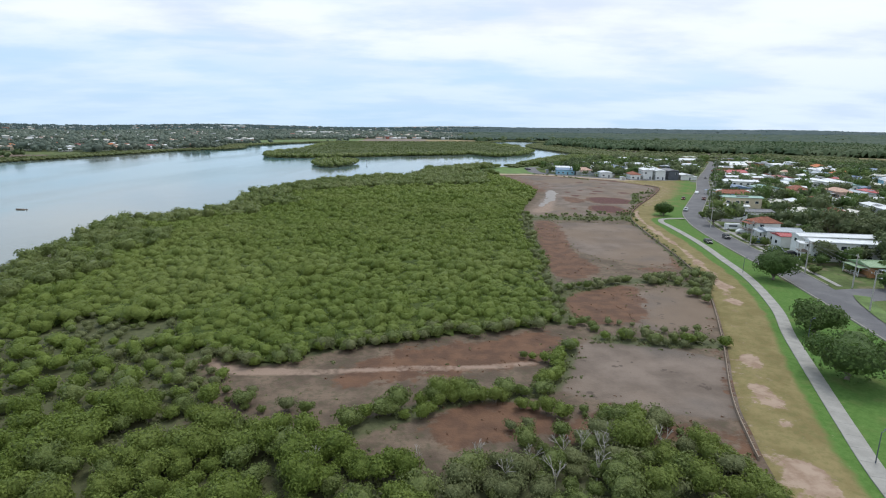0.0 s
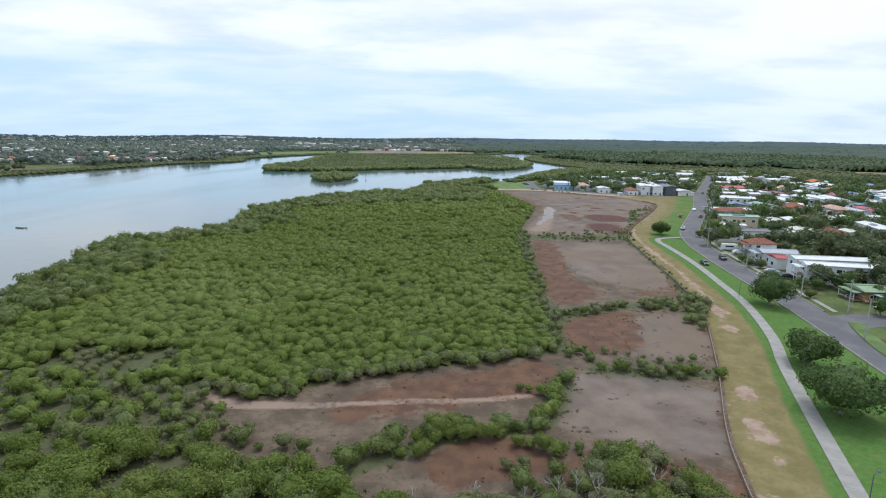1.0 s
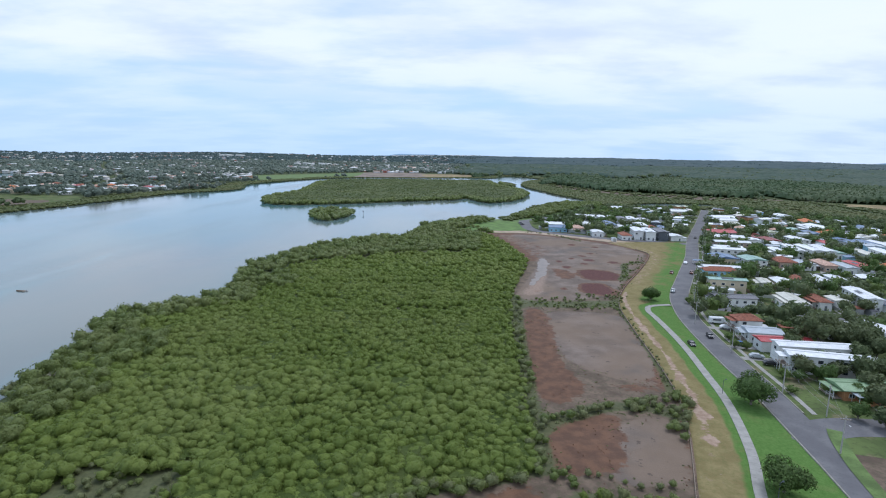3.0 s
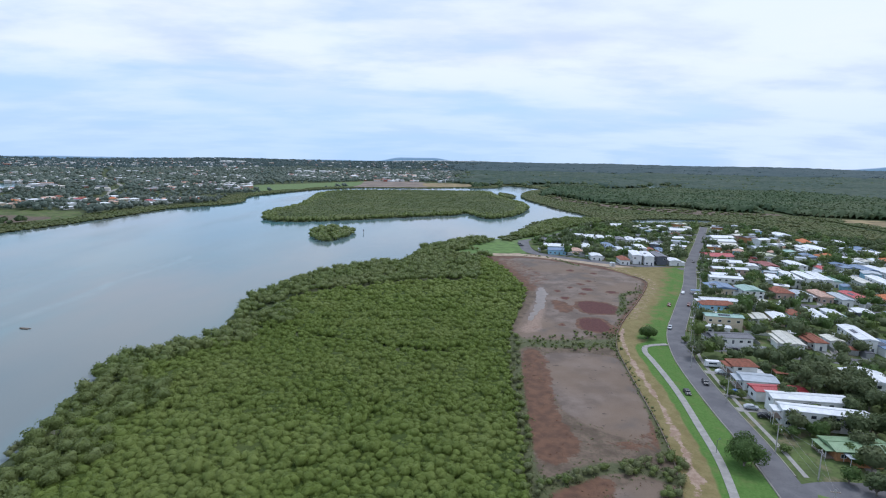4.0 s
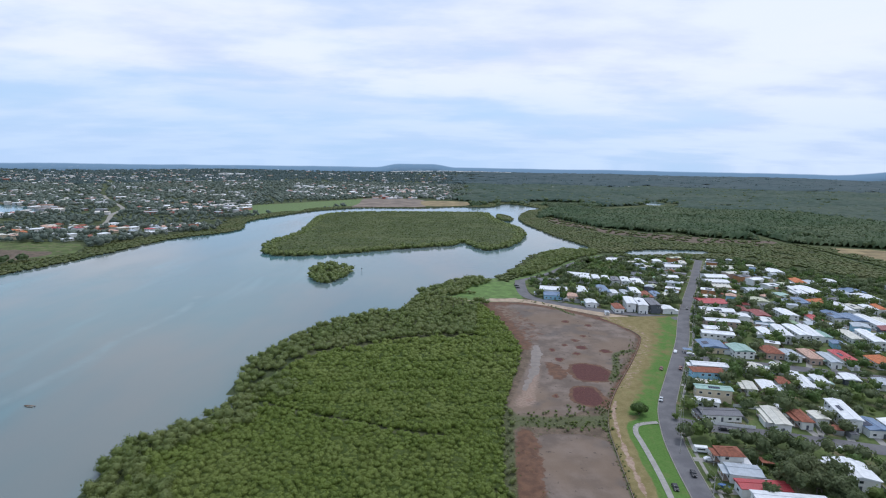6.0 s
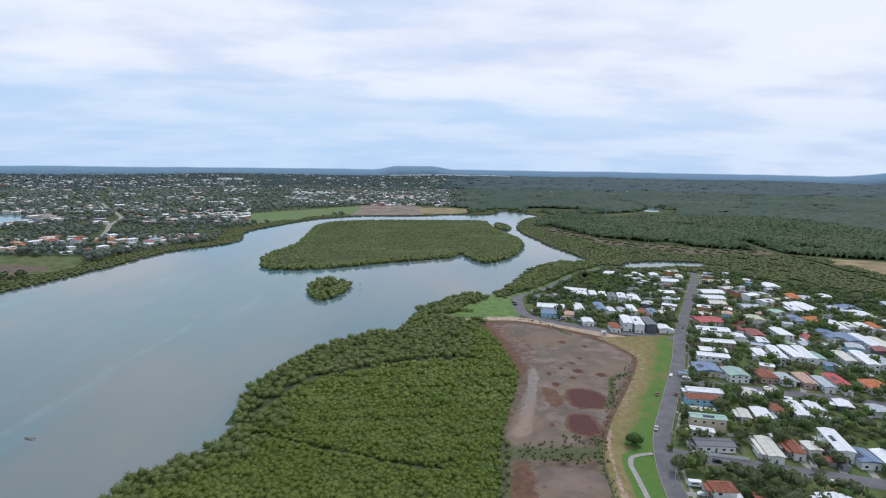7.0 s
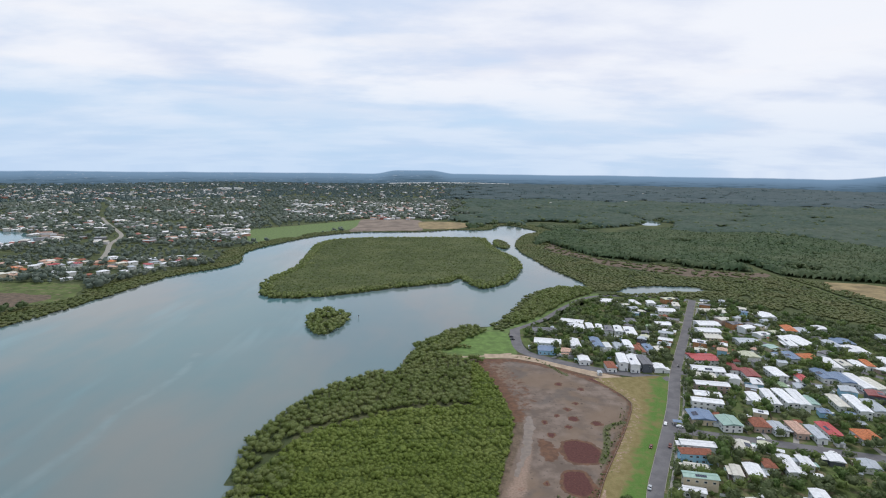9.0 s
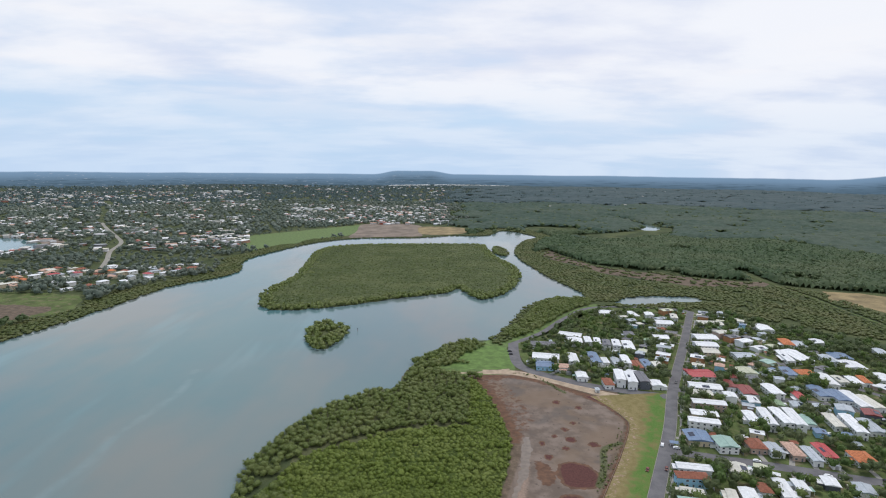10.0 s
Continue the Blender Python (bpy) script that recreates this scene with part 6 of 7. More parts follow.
def plant_town():
    base = pose(-700, -650, 0)
    kinds = [tree_thing("garden_tree", 3.6, 6.5, 1.4, 330, 0.5, "gum", 101, "dark green garden tree"),
             tree_thing("garden_tree", 4.8, 8.5, 2.0, 420, 0.58, "gum", 102, "large dark green garden tree"),
             tree_thing("garden_tree", 2.6, 4.6, 0.8, 240, 0.4, "fig", 103, "rounded leafy garden shrub tree"),
             tree_thing("garden_tree", 3.6, 10.5, 3.5, 320, 0.55, "gum", 104, "tall gum tree with an open crown"),
             tree_thing("garden_tree", 2.2, 3.2, 0.4, 200, 0.34, "lime", 105, "low bright green garden shrub"),
             tree_thing("garden_tree", 3.2, 6.0, 1.2, 300, 0.46, "lime", 106, "pale green leafy garden tree")]
    palms = [palm_thing(111)]
    for k in kinds:
        tagged(k, group="garden trees")
    streets = [ROAD_LINE] + [curve_points(l, 4) for l, _ in SIDE_STREETS]
    r = random.Random(5)
    X, Y = scatter(84, 520, 90, 650, 6.5, 77)
    ok = in_town(X, Y) & (np.hypot(X, Y) > 120) & ~((Y < 240) & (X < 112))
    for s in streets:
        ok &= near_line(X, Y, s)[0] > 7.0
    spots = [(x, y) for x, y in zip(X[ok], Y[ok]) if clear_of_houses(x, y, -0.2)]
    back = curve_points([(330, 640), (420, 520), (520, 420)], 6)
    wood = near_line(np.array([p[0] for p in spots]), np.array([p[1] for p in spots]), back)[0] < 80
    spots = [p for p, w in zip(spots, wood) if r.random() < (0.97 if w else 0.86)]
    spots.sort(key=lambda p: p[1] + 0.4 * p[0])
    used = set()
    by_hand = [(107, 149, 2), (110, 152, 0), (113, 150, 2), (99.5, 140.5, 4), (110, 141, 4), (107, 126, 2), (110, 121, 0), (103, 177, 4), (106, 175, 4), (120, 155, 0), (127, 154, 2), (133, 152, 0),
               (142, 179, 1), (147, 173, 3), (150, 182, 1), (135, 207, 1), (141, 206, 1), (148, 204, 0), (142, 189, 1), (139, 193, 0), (144, 185, 1), (141, 177, 1), (141, 171, 3), (144, 167, 1),
               (148, 164, 0), (107.5, 213, 1), (181, 220, 0), (171, 217, 0), (132, 195, 2), (136, 194, 0), (116, 138, 2), (121, 141, 0), (128, 139, 2), (133, 145, 3), (104, 151, 4), (118, 208, 4), (112, 232, 4), (105, 184.5, 4)]
    side = evenly(ROAD_LINE, 5.6)
    for x, y, a in side:
        if 246 < y < 600 and all(abs(y - q) > 13 for q in (317, 412)) and r.random() < 0.8:
            off = r.uniform(7.6, 9.8)
            x1, y1 = x + math.cos(radians(a)) * off, y + math.sin(radians(a)) * off
            if clear_of_houses(x1, y1, 0.2):
                by_hand.append((x1, y1, r.choice((2, 4, 4, 2, 0))))
    for x, y, k in by_hand:
        m = pose(x, y, 0.12, 0, 0, r.uniform(0, 360))
        if k in used:
            c = copy_thing(kinds[k], m)
        else:
            used.add(k)
            c = kinds[k]
            c.matrix_basis = m
        s = r.uniform(0.8, 1.1)
        c.scale = (s, s, s * r.uniform(0.85, 1.1))
    used = {kinds[k].name for k in used}
    for x, y in spots[:225]:
        q = r.random()
        proto = palms[0] if q > 0.86 else kinds[min(5, int(q / 0.86 * 6))]
        s = r.uniform(0.75, 1.2)
        m = pose(x, y, 0.12, 0, 0, r.uniform(0, 360))
        if proto.name not in used:
            used.add(proto.name)
            proto.matrix_basis = m
            c = proto
        else:
            c = copy_thing(proto, m)
        c.scale = (s, s, s * r.uniform(0.85, 1.15))
    rest = np.array(spots[225:])
    protos = [crown_mesh("c", 3.4, 6.6, 80, 0.62, None, 120 + i, quads=False, lift=0.12, k=4, lobes=8, heart=0.84) for i in range(5)]
    S = rng.uniform(0.5, 1.5, len(rest))
    pick = rng.uniform(size=len(rest))
    for lo, hi, leaf, words in ((0.0, 0.62, "gum", "dark leafy trees filling the gardens"), (0.62, 0.84, "fig", "deep green trees in the gardens"), (0.84, 1.0, "lime", "pale green trees in the gardens")):
        k = (pick >= lo) & (pick < hi)
        joined("garden_trees", protos, rest[k, 0], rest[k, 1], np.full(k.sum(), 0.1), S[k], M[leaf], 121, words, "trees", S[k] * rng.uniform(0.8, 1.2, k.sum()))


plant_town()

# ---- bushes of the near marsh ----


def bush_thing(radius, height, leaves, size, leaf, seed, label):
    root = new("mangrove_bush")
    r = random.Random(seed)
    bm = bmesh.new()
    for i in range(5):
        a = i * 1.26 + r.uniform(-0.5, 0.5)
        tube(bm, (math.cos(a) * 0.12, math.sin(a) * 0.12, -0.1), (math.cos(a) * radius * 0.5, math.sin(a) * radius * 0.5, height * r.uniform(0.5, 0.75)), 0.07, 0.025, 5)
    part("stems", bm, M["bark"], root, "several thin grey stems")
    V, F = crown_mesh("crown", radius, height, leaves * 2, size * 0.9, None, seed, 0.2, 12, quads=False, k=6, heart=0.88)
    part("crown", mesh_of("crown", V, F, M[leaf], smooth=True), None, root)
    return tagged(root, label, "mangrove", "bushes of the near marsh")


def dead_tree(seed):
    """A bleached, leafless mangrove: forking bare branches."""
    root = new("dead_mangrove")
    r = random.Random(seed)
    bm = bmesh.new()

    def fork(p, d, length, width, depth):
        q = p + d * length
        tube(bm, p, q, width, width * 0.6, 5)
        if depth:
            for _ in range(3):
                e = (d + Vector((r.uniform(-0.8, 0.8), r.uniform(-0.8, 0.8), r.uniform(-0.2, 0.4)))).normalized()
                fork(q, e, length * r.uniform(0.55, 0.8), width * 0.6, depth - 1)

    fork(Vector((0, 0, -0.1)), Vector((0, 0, 1)), 1.2, 0.09, 3)
    part("branches", bm, M["dead_wood"], root)
    return tagged(root, "bleached leafless dead mangrove", "dead tree", "dead trees of the near marsh")


def build_bushes():
    kinds = [bush_thing(1.7, 2.6, 420, 0.165, "mangrove", 201, "rounded bright green mangrove bush on the mud"),
             bush_thing(2.3, 3.3, 620, 0.18, "mangrove", 202, "broad bright green mangrove bush"),
             bush_thing(1.3, 1.9, 300, 0.14, "mangrove_shore", 203, "small olive green mangrove bush"),
             bush_thing(2.0, 3.0, 480, 0.17, "mangrove_shore", 204, "olive green mangrove bush"),
             bush_thing(1.8, 2.8, 330, 0.15, "grey_scrub", 205, "thin grey-green mangrove bush")]
    spots = []
    r = random.Random(21)

    def fill(points, step, seed, mix, keep=1.0, size=1.0):
        p = np.array(points, dtype=float)
        X, Y = scatter(p[:, 0].min(), p[:, 0].max(), p[:, 1].min(), p[:, 1].max(), step, seed)
        ok = inside(X, Y, p)
        for x, y in zip(X[ok], Y[ok]):
            if r.random() < keep:
                spots.append((x, y, r.choice(mix), size * r.uniform(0.7, 1.2)))

    def row(points, step, mix, size=1.0, spread=1.0):
        line = curve_points(points, 30)
        s = 0.0
        for a, b in zip(line[:-1], line[1:]):
            s += np.hypot(*(b - a))
            if s > step:
                s = 0.0
                spots.append((a[0] + r.uniform(-spread, spread), a[1] + r.uniform(-spread, spread), r.choice(mix), size * r.uniform(0.7, 1.2)))

    bright, mixed, grey = [0, 1, 1, 3], [0, 2, 3, 4], [4, 4, 3, 2]
    fill([(-92, 92), (-74, 86), (-52, 79), (-38, 74), (-29, 66), (-31, 62), (-38, 62), (-40, 56), (-60, 52), (-80, 60)], 2.9, 31, bright, 0.86)
    fill([(-62, 54), (-44, 54), (-32, 59), (-20, 61), (-9, 57), (-2, 54), (-1, 43), (-50, 43)], 2.7, 32, bright, 0.93)
    fill([(0, 53), (8, 56), (15, 61), (22, 66), (24, 60), (22, 43), (0, 43)], 2.4, 33, grey, 0.9, 0.95)
    fill([(22, 66), (29, 64), (33, 57), (37, 51), (36, 43), (22, 43)], 2.5, 34, [0, 1, 3, 4], 0.8)
    fill([(-28, 72), (-18, 68), (-10, 63), (-20, 60), (-30, 62)], 3.2, 38, mixed, 0.4, 0.7)
    fill([(-74, 100), (-60, 103), (-44, 92), (-42, 84), (-56, 84), (-68, 92)], 2.4, 39, grey, 0.6, 0.6)
    fill([(-114, 132), (-104, 132), (-100, 142), (-108, 148)], 2.6, 45, [4], 0.8, 0.9)
    row([(-12, 61), (-10, 64), (-6, 66), (3, 70), (8, 70.5), (15, 73), (20, 84), (23, 90)], 1.5, [0, 1, 3], 0.8, 0.7)
    row([(-6, 63), (3, 69), (9, 69), (13, 66), (16, 65)], 1.8, [0, 1], 0.72, 0.7)
    row([(18, 66), (23, 66), (30, 62)], 1.8, [0, 2], 0.62, 0.6)
    row([(12, 84), (16, 83), (19, 82)], 1.6, [0, 3], 0.7, 0.5)
    row([(29, 93), (34, 92.5), (40, 90.5), (45, 90), (50, 91)], 1.35, [2, 3, 4, 0], 0.82, 1.3)
    row([(24, 97), (27, 101), (29, 95)], 1.5, [2, 3], 0.75, 1.2)
    row([(26, 121), (37, 127), (45, 131), (56, 131), (63, 126)], 1.3, [2, 3, 4], 0.75, 1.9)
    row([(50, 129), (58, 133), (66, 134), (60, 121), (57, 116)], 1.3, [2, 3, 4], 0.85, 1.9)
    row([(27, 103), (35, 100), (42, 97), (50, 97)], 2.6, [2, 4], 0.5, 0.8)
    row([(42, 229), (56, 226), (66, 223), (80, 226)], 0.5, [2, 3, 4], 0.48, 4.5)
    row([(46, 232), (60, 235), (72, 240), (84, 238)], 0.6, [2, 4, 4], 0.42, 5.0)
    row([(99, 278), (106, 296), (112, 316), (124, 324)], 1.6, [2, 4], 0.5, 2.6)
    row([(70, 445), (90, 436), (107, 404)], 2.0, [2, 4], 0.4, 2.0)
    row([(66, 140), (70, 158), (74, 185), (76, 203), (79, 226), (88, 250)], 1.3, [2, 4], 0.30, 1.5)
    row([(80, 238), (93, 262), (103, 286), (122, 318), (130, 345)], 1.8, [2, 4], 0.30, 2.8)
    row([(24, 103), (25, 130), (28, 160), (31, 200), (36, 240)], 1.7, [4, 4, 2, 3], 0.8, 2.4)
    row([(-40, 84), (-28, 81), (-19, 87), (-8, 91), (7, 96), (17, 98), (23, 104)], 1.3, [4, 4, 3], 0.85, 2.0)
    fill([(-72, 84), (-66, 92), (-50, 87), (-40, 82), (-32, 76), (-29, 70), (-40, 72), (-56, 79)], 2.5, 51, [2, 3, 4, 0], 0.75, 0.72)
    fill([(-40, 74), (-28, 72), (-22, 66), (-30, 62), (-38, 64)], 2.3, 52, [2, 4, 2, 3], 0.7, 0.6)
    row([(14, 464), (24, 471), (34, 467)], 1.8, [3, 2], 1.25, 2.4)
    fill([(8, 62), (22, 70), (32, 66), (36, 58), (24, 58)], 2.4, 53, [2, 4, 2], 0.5, 0.5)
    spots.sort(key=lambda s: s[1] + 0.25 * abs(s[0]))
    used = set()
    for x, y, k, s in spots[:300]:
        m = pose(x, y, 0.1, 0, 0, r.uniform(0, 360))
        if k in used:
            b = copy_thing(kinds[k], m)
        else:
            used.add(k)
            b = kinds[k]
            b.matrix_basis = m
        b.scale = (s, s * r.uniform(0.85, 1.15), s * r.uniform(0.8, 1.2))
    rest = spots[300:]
    for leaf, ks, seed in (("mangrove", (0, 1), 211), ("mangrove_shore", (2, 3), 212), ("grey_scrub", (4,), 213)):
        q = np.array([(x, y, s) for x, y, k, s in rest if k in ks])
        protos = [crown_mesh("c", 1.8, 2.6, 200, 0.18, None, seed * 3 + i, quads=False, lobes=9, k=5, heart=0.88) for i in range(4)]
        joined("marsh_bushes", protos, q[:, 0], q[:, 1], np.full(len(q), 0.08), q[:, 2], M[leaf], seed, "scattered mangrove bushes along the mud pans", "mangroves")
    d = dead_tree(301)
    e = dead_tree(302)
    places = [(16.5, 57), (14, 55.5), (18.5, 55), (10, 54), (4, 54), (12, 50), (20, 58), (7, 51), (17, 52), (-3, 53), (-14, 52), (26, 57), (-108, 138), (-105, 141), (-110, 142)]
    for i, (x, y) in enumerate(places):
        m = pose(x, y, 0.1, 0, 0, i * 77)
        s = 0.95 + 0.12 * (i % 3)
        if i < 2:
            b = (d, e)[i]
            b.matrix_basis = m
        else:
            b = copy_thing((d, e)[i % 2], m)
        b.scale = (s, s, s * 1.15)


build_bushes()


def build_scrub():
    """Ankle-high samphire and sedge over the mud, thickest on the red mats and round the pans."""
    X, Y = scatter(-70, 140, 48, 440, 0.62, 66, 1.0)
    i = np.clip(((X - FLAT["x"][0]) / 1.6).round().astype(int), 0, len(FLAT["x"]) - 1)
    j = np.clip(((Y - FLAT["y"][0]) / 1.6).round().astype(int), 0, len(FLAT["y"]) - 1)
    red, low, pan = np.clip(FLAT["red"][j, i], 0, 1), np.clip(FLAT["scrub"][j, i], 0, 1), np.clip(FLAT["pan"][j, i], 0, 1)
    dry = inside(X, Y, np.vstack([BANK_FOOT, [(190, 392), (46, 440), (28, 440)], MANGROVE_EDGE[MANGROVE_EDGE[:, 0] > -70][::-1]])) | ((Y < 100) & (X < 36) & (Y > 55))
    dry &= ~in_mass(X, Y) & ~wet(X, Y)
    edge = 4 * pan * (1 - pan)
    patchy = np.clip(0.5 + 0.9 * lumps(X, Y, 5, 71), 0, 1)
    far = np.where(Y > 238, 0.05 + 0.5 * low, np.clip(1.3 - Y / 260, 0.2, 1))
    for name, chance, leaf, words in (("samphire", (0.14 * red + 0.10 * edge) * patchy * far, "samphire", "low rust-red samphire over the mud"), ("sedge", (0.42 * low + 0.08 * edge + 0.05 * (1 - pan) * (1 - red)) * patchy * far, "grey_scrub", "low grey-green sedge tufts on the mud")):
        k = dry & (rng.uniform(size=len(X)) < chance)
        S = rng.uniform(0.35, 1.0, k.sum()) * (1 + (0.35 + 1.4 * low[k]) * (leaf == "grey_scrub"))
        protos = [crown_mesh("c", 0.34, 0.15, 7, 0.15, None, 700 + n, quads=False, lift=0.1, lobes=3, k=3) for n in range(4)]
        joined(name, protos, X[k], Y[k], np.full(k.sum(), 0.1), S, M[leaf], 72, words, "marsh plants", S * rng.uniform(0.6, 1.3, k.sum()))


build_scrub()

# ---- trees along the bank ----
for x, y, radius, height, seed in ((84.0, 133, 5.2, 8.0, 401), (69.0, 95, 4.6, 6.2, 402), (61.8, 76.5, 6.8, 7.0, 403), (96.6, 236, 4.3, 6.2, 404)):
    t = tree_thing("fig_tree", radius, height, height * 0.14, 2300, 0.30, "fig", seed, "round dense dark green fig tree on the verge", 9)
    t.matrix_basis = pose(x, y, 0.3)
    tagged(t, group="fig trees along the bank")

# ---- footpath slabs and the timber edge of the bank ----


def slab_mesh():
    bm = bmesh.new()
    box(bm, 0, 0, 0, 2.25, 2.96, 0.14)
    bevelled(bm, 0.02)
    me = bpy.data.meshes.new("slab")
    bm.to_mesh(me)
    bm.free()
    me.materials.append(M["concrete"])
    return me


def board_mesh():
    bm = bmesh.new()
    box(bm, 0, 0, 0, 0.14, 2.94, 0.62)
    bevelled(bm, 0.02)
    for y in (-1.3, 0, 1.3):
        box(bm, 0.14, y, -0.2, 0.12, 0.14, 0.9)
    me = bpy.data.meshes.new("board")
    bm.to_mesh(me)
    bm.free()
    me.materials.append(M["timber"])
    return me


def build_path_and_edge():
    path = tagged(new("footpath"), "pale concrete footpath of jointed slabs", "footpath", kind="structure")
    slab = slab_mesh()
    for x, y, a in evenly(FOOTPATH, 2.98):
        part("slab", slab, None, path).matrix_basis = pose(x, y, 0.5, 0, 0, a)
    edge = tagged(new("timber_edging"), "low weathered timber edging along the mud", "edging", kind="structure")
    board = board_mesh()
    for x, y, a in evenly(BANK_FOOT[20:150], 2.98):
        part("board", board, None, edge).matrix_basis = pose(x - 0.1, y, 0.02, 0, 0, a)


build_path_and_edge()

# ---- poles, wires, lamps ----


def power_pole(x, y, turn, height=9.0, lamp=False):
    root = new("power_pole")
    bm = bmesh.new()
    tube(bm, (0, 0, -0.3), (0, 0, height), 0.17, 0.12, 10)
    part("pole", bm, M["pole_wood"], root)
    bm = bmesh.new()
    box(bm, 0, 0, height - 0.7, 2.2, 0.12, 0.14)
    part("crossarm", bm, M["timber"], root)
    for px in (-0.95, -0.4, 0.4, 0.95):
        bm = bmesh.new()
        tube(bm, (px, 0, height - 0.56), (px, 0, height - 0.36), 0.05, 0.03, 8)
        part("insulator", bm, M["lamp_glass"], root)
    if lamp:
        bm = bmesh.new()
        tube(bm, (0, 0, height - 1.6), (0, -1.8, height - 1.1), 0.04, 0.03, 6)
        arm = part("lamp_arm", bm, M["steel"], root)
        bm = bmesh.new()
        box(bm, 0, -2.0, height - 1.2, 0.22, 0.6, 0.14)
        part("lamp_head", bevelled(bm, 0.04), M["steel"], arm)
    root.matrix_basis = pose(x, y, 0.15, 0, 0, turn)
    return tagged(root, "grey timber power pole with a crossarm", "power pole", "power poles along the road")


def path_lamp(x, y, turn):
    root = new("path_lamp")
    bm = bmesh.new()
    tube(bm, (0, 0, 0), (0, 0, 4.2), 0.07, 0.05, 8)
    part("pole", bm, M["dark_paint"], root)
    bm = bmesh.new()
    tube(bm, (0, 0, 0), (0, 0, 0.25), 0.18, 0.16, 10)
    part("base_plate", bm, M["dark_paint"], root)
    bm = bmesh.new()
    tube(bm, (0, 0, 4.1), (0.8, 0, 4.4), 0.04, 0.03, 6)
    part("arm", bm, M["dark_paint"], root)
    bm = bmesh.new()
    tube(bm, (0.85, 0, 4.28), (0.85, 0, 4.46), 0.26, 0.12, 12)
    part("lamp_head", bm, M["dark_paint"], root)
    root.matrix_basis = pose(x, y, 0.35, 0, 0, turn)
    return tagged(root, "dark curved-arm lamp post beside the footpath", "lamp post", "lamps along the footpath")


POLES = [(90.6, 109.5, True), (97, 140.5, True), (99.5, 172, False), (101.5, 203, True), (110.3, 223.5, False), (134, 272, True), (156, 312, False), (177, 355, True), (197, 396, False), (219, 440, True), (243, 488, False), (268, 540, True), (293, 592, False)]
for x, y, lamp in POLES:
    power_pole(x, y, -12 if y < 230 else -28, 9.0, lamp)
for x, y in ((100, 127.3), (121, 226), (160, 306)):
    power_pole(x, y, 70, 8.5, False)


def wire_between(a, b, sag):
    cu = bpy.data.curves.new("wire", "CURVE")
    cu.dimensions, cu.bevel_depth, cu.bevel_resolution = "3D", 0.022, 0
    sp = cu.splines.new("POLY")
    sp.points.add(12)
    for i in range(13):
        t = i / 12
        p = Vector(a).lerp(Vector(b), t)
        sp.points[i].co = (p.x, p.y, p.z - sag * 4 * t * (1 - t), 1)
    cu.materials.append(M["wire"])
    return tagged(new("power_line", cu), "thin overhead wire strung between poles", "wire", "overhead wires")


for (xa, ya, _), (xb, yb, _) in zip(POLES[:-1], POLES[1:]):
    for off in (-0.9, 0.9):
        wire_between((xa + off, ya, 8.8), (xb + off, yb, 8.8), 0.7)
wire_between((100, 127.3, 8.2), (90.6, 109.5, 8.4), 0.6)
wire_between((100, 127.3, 8.2), (97, 140.5, 8.4), 0.3)
path_lamp(49.5, 55, 20)
path_lamp(79.5, 139, 20)
path_lamp(66, 92, 20)

# ---- vehicles ----
CAR_PAINT = {k: plain(k + "_car_paint", c, 0.25, 0.0, 2.0, 0.05, 0.0) for k, c in (
    ("white", (0.75, 0.75, 0.75)), ("black", (0.03, 0.03, 0.035)), ("blue", (0.05, 0.12, 0.28)), ("red", (0.15, 0.045, 0.035)), ("silver", (0.40, 0.42, 0.44)))}


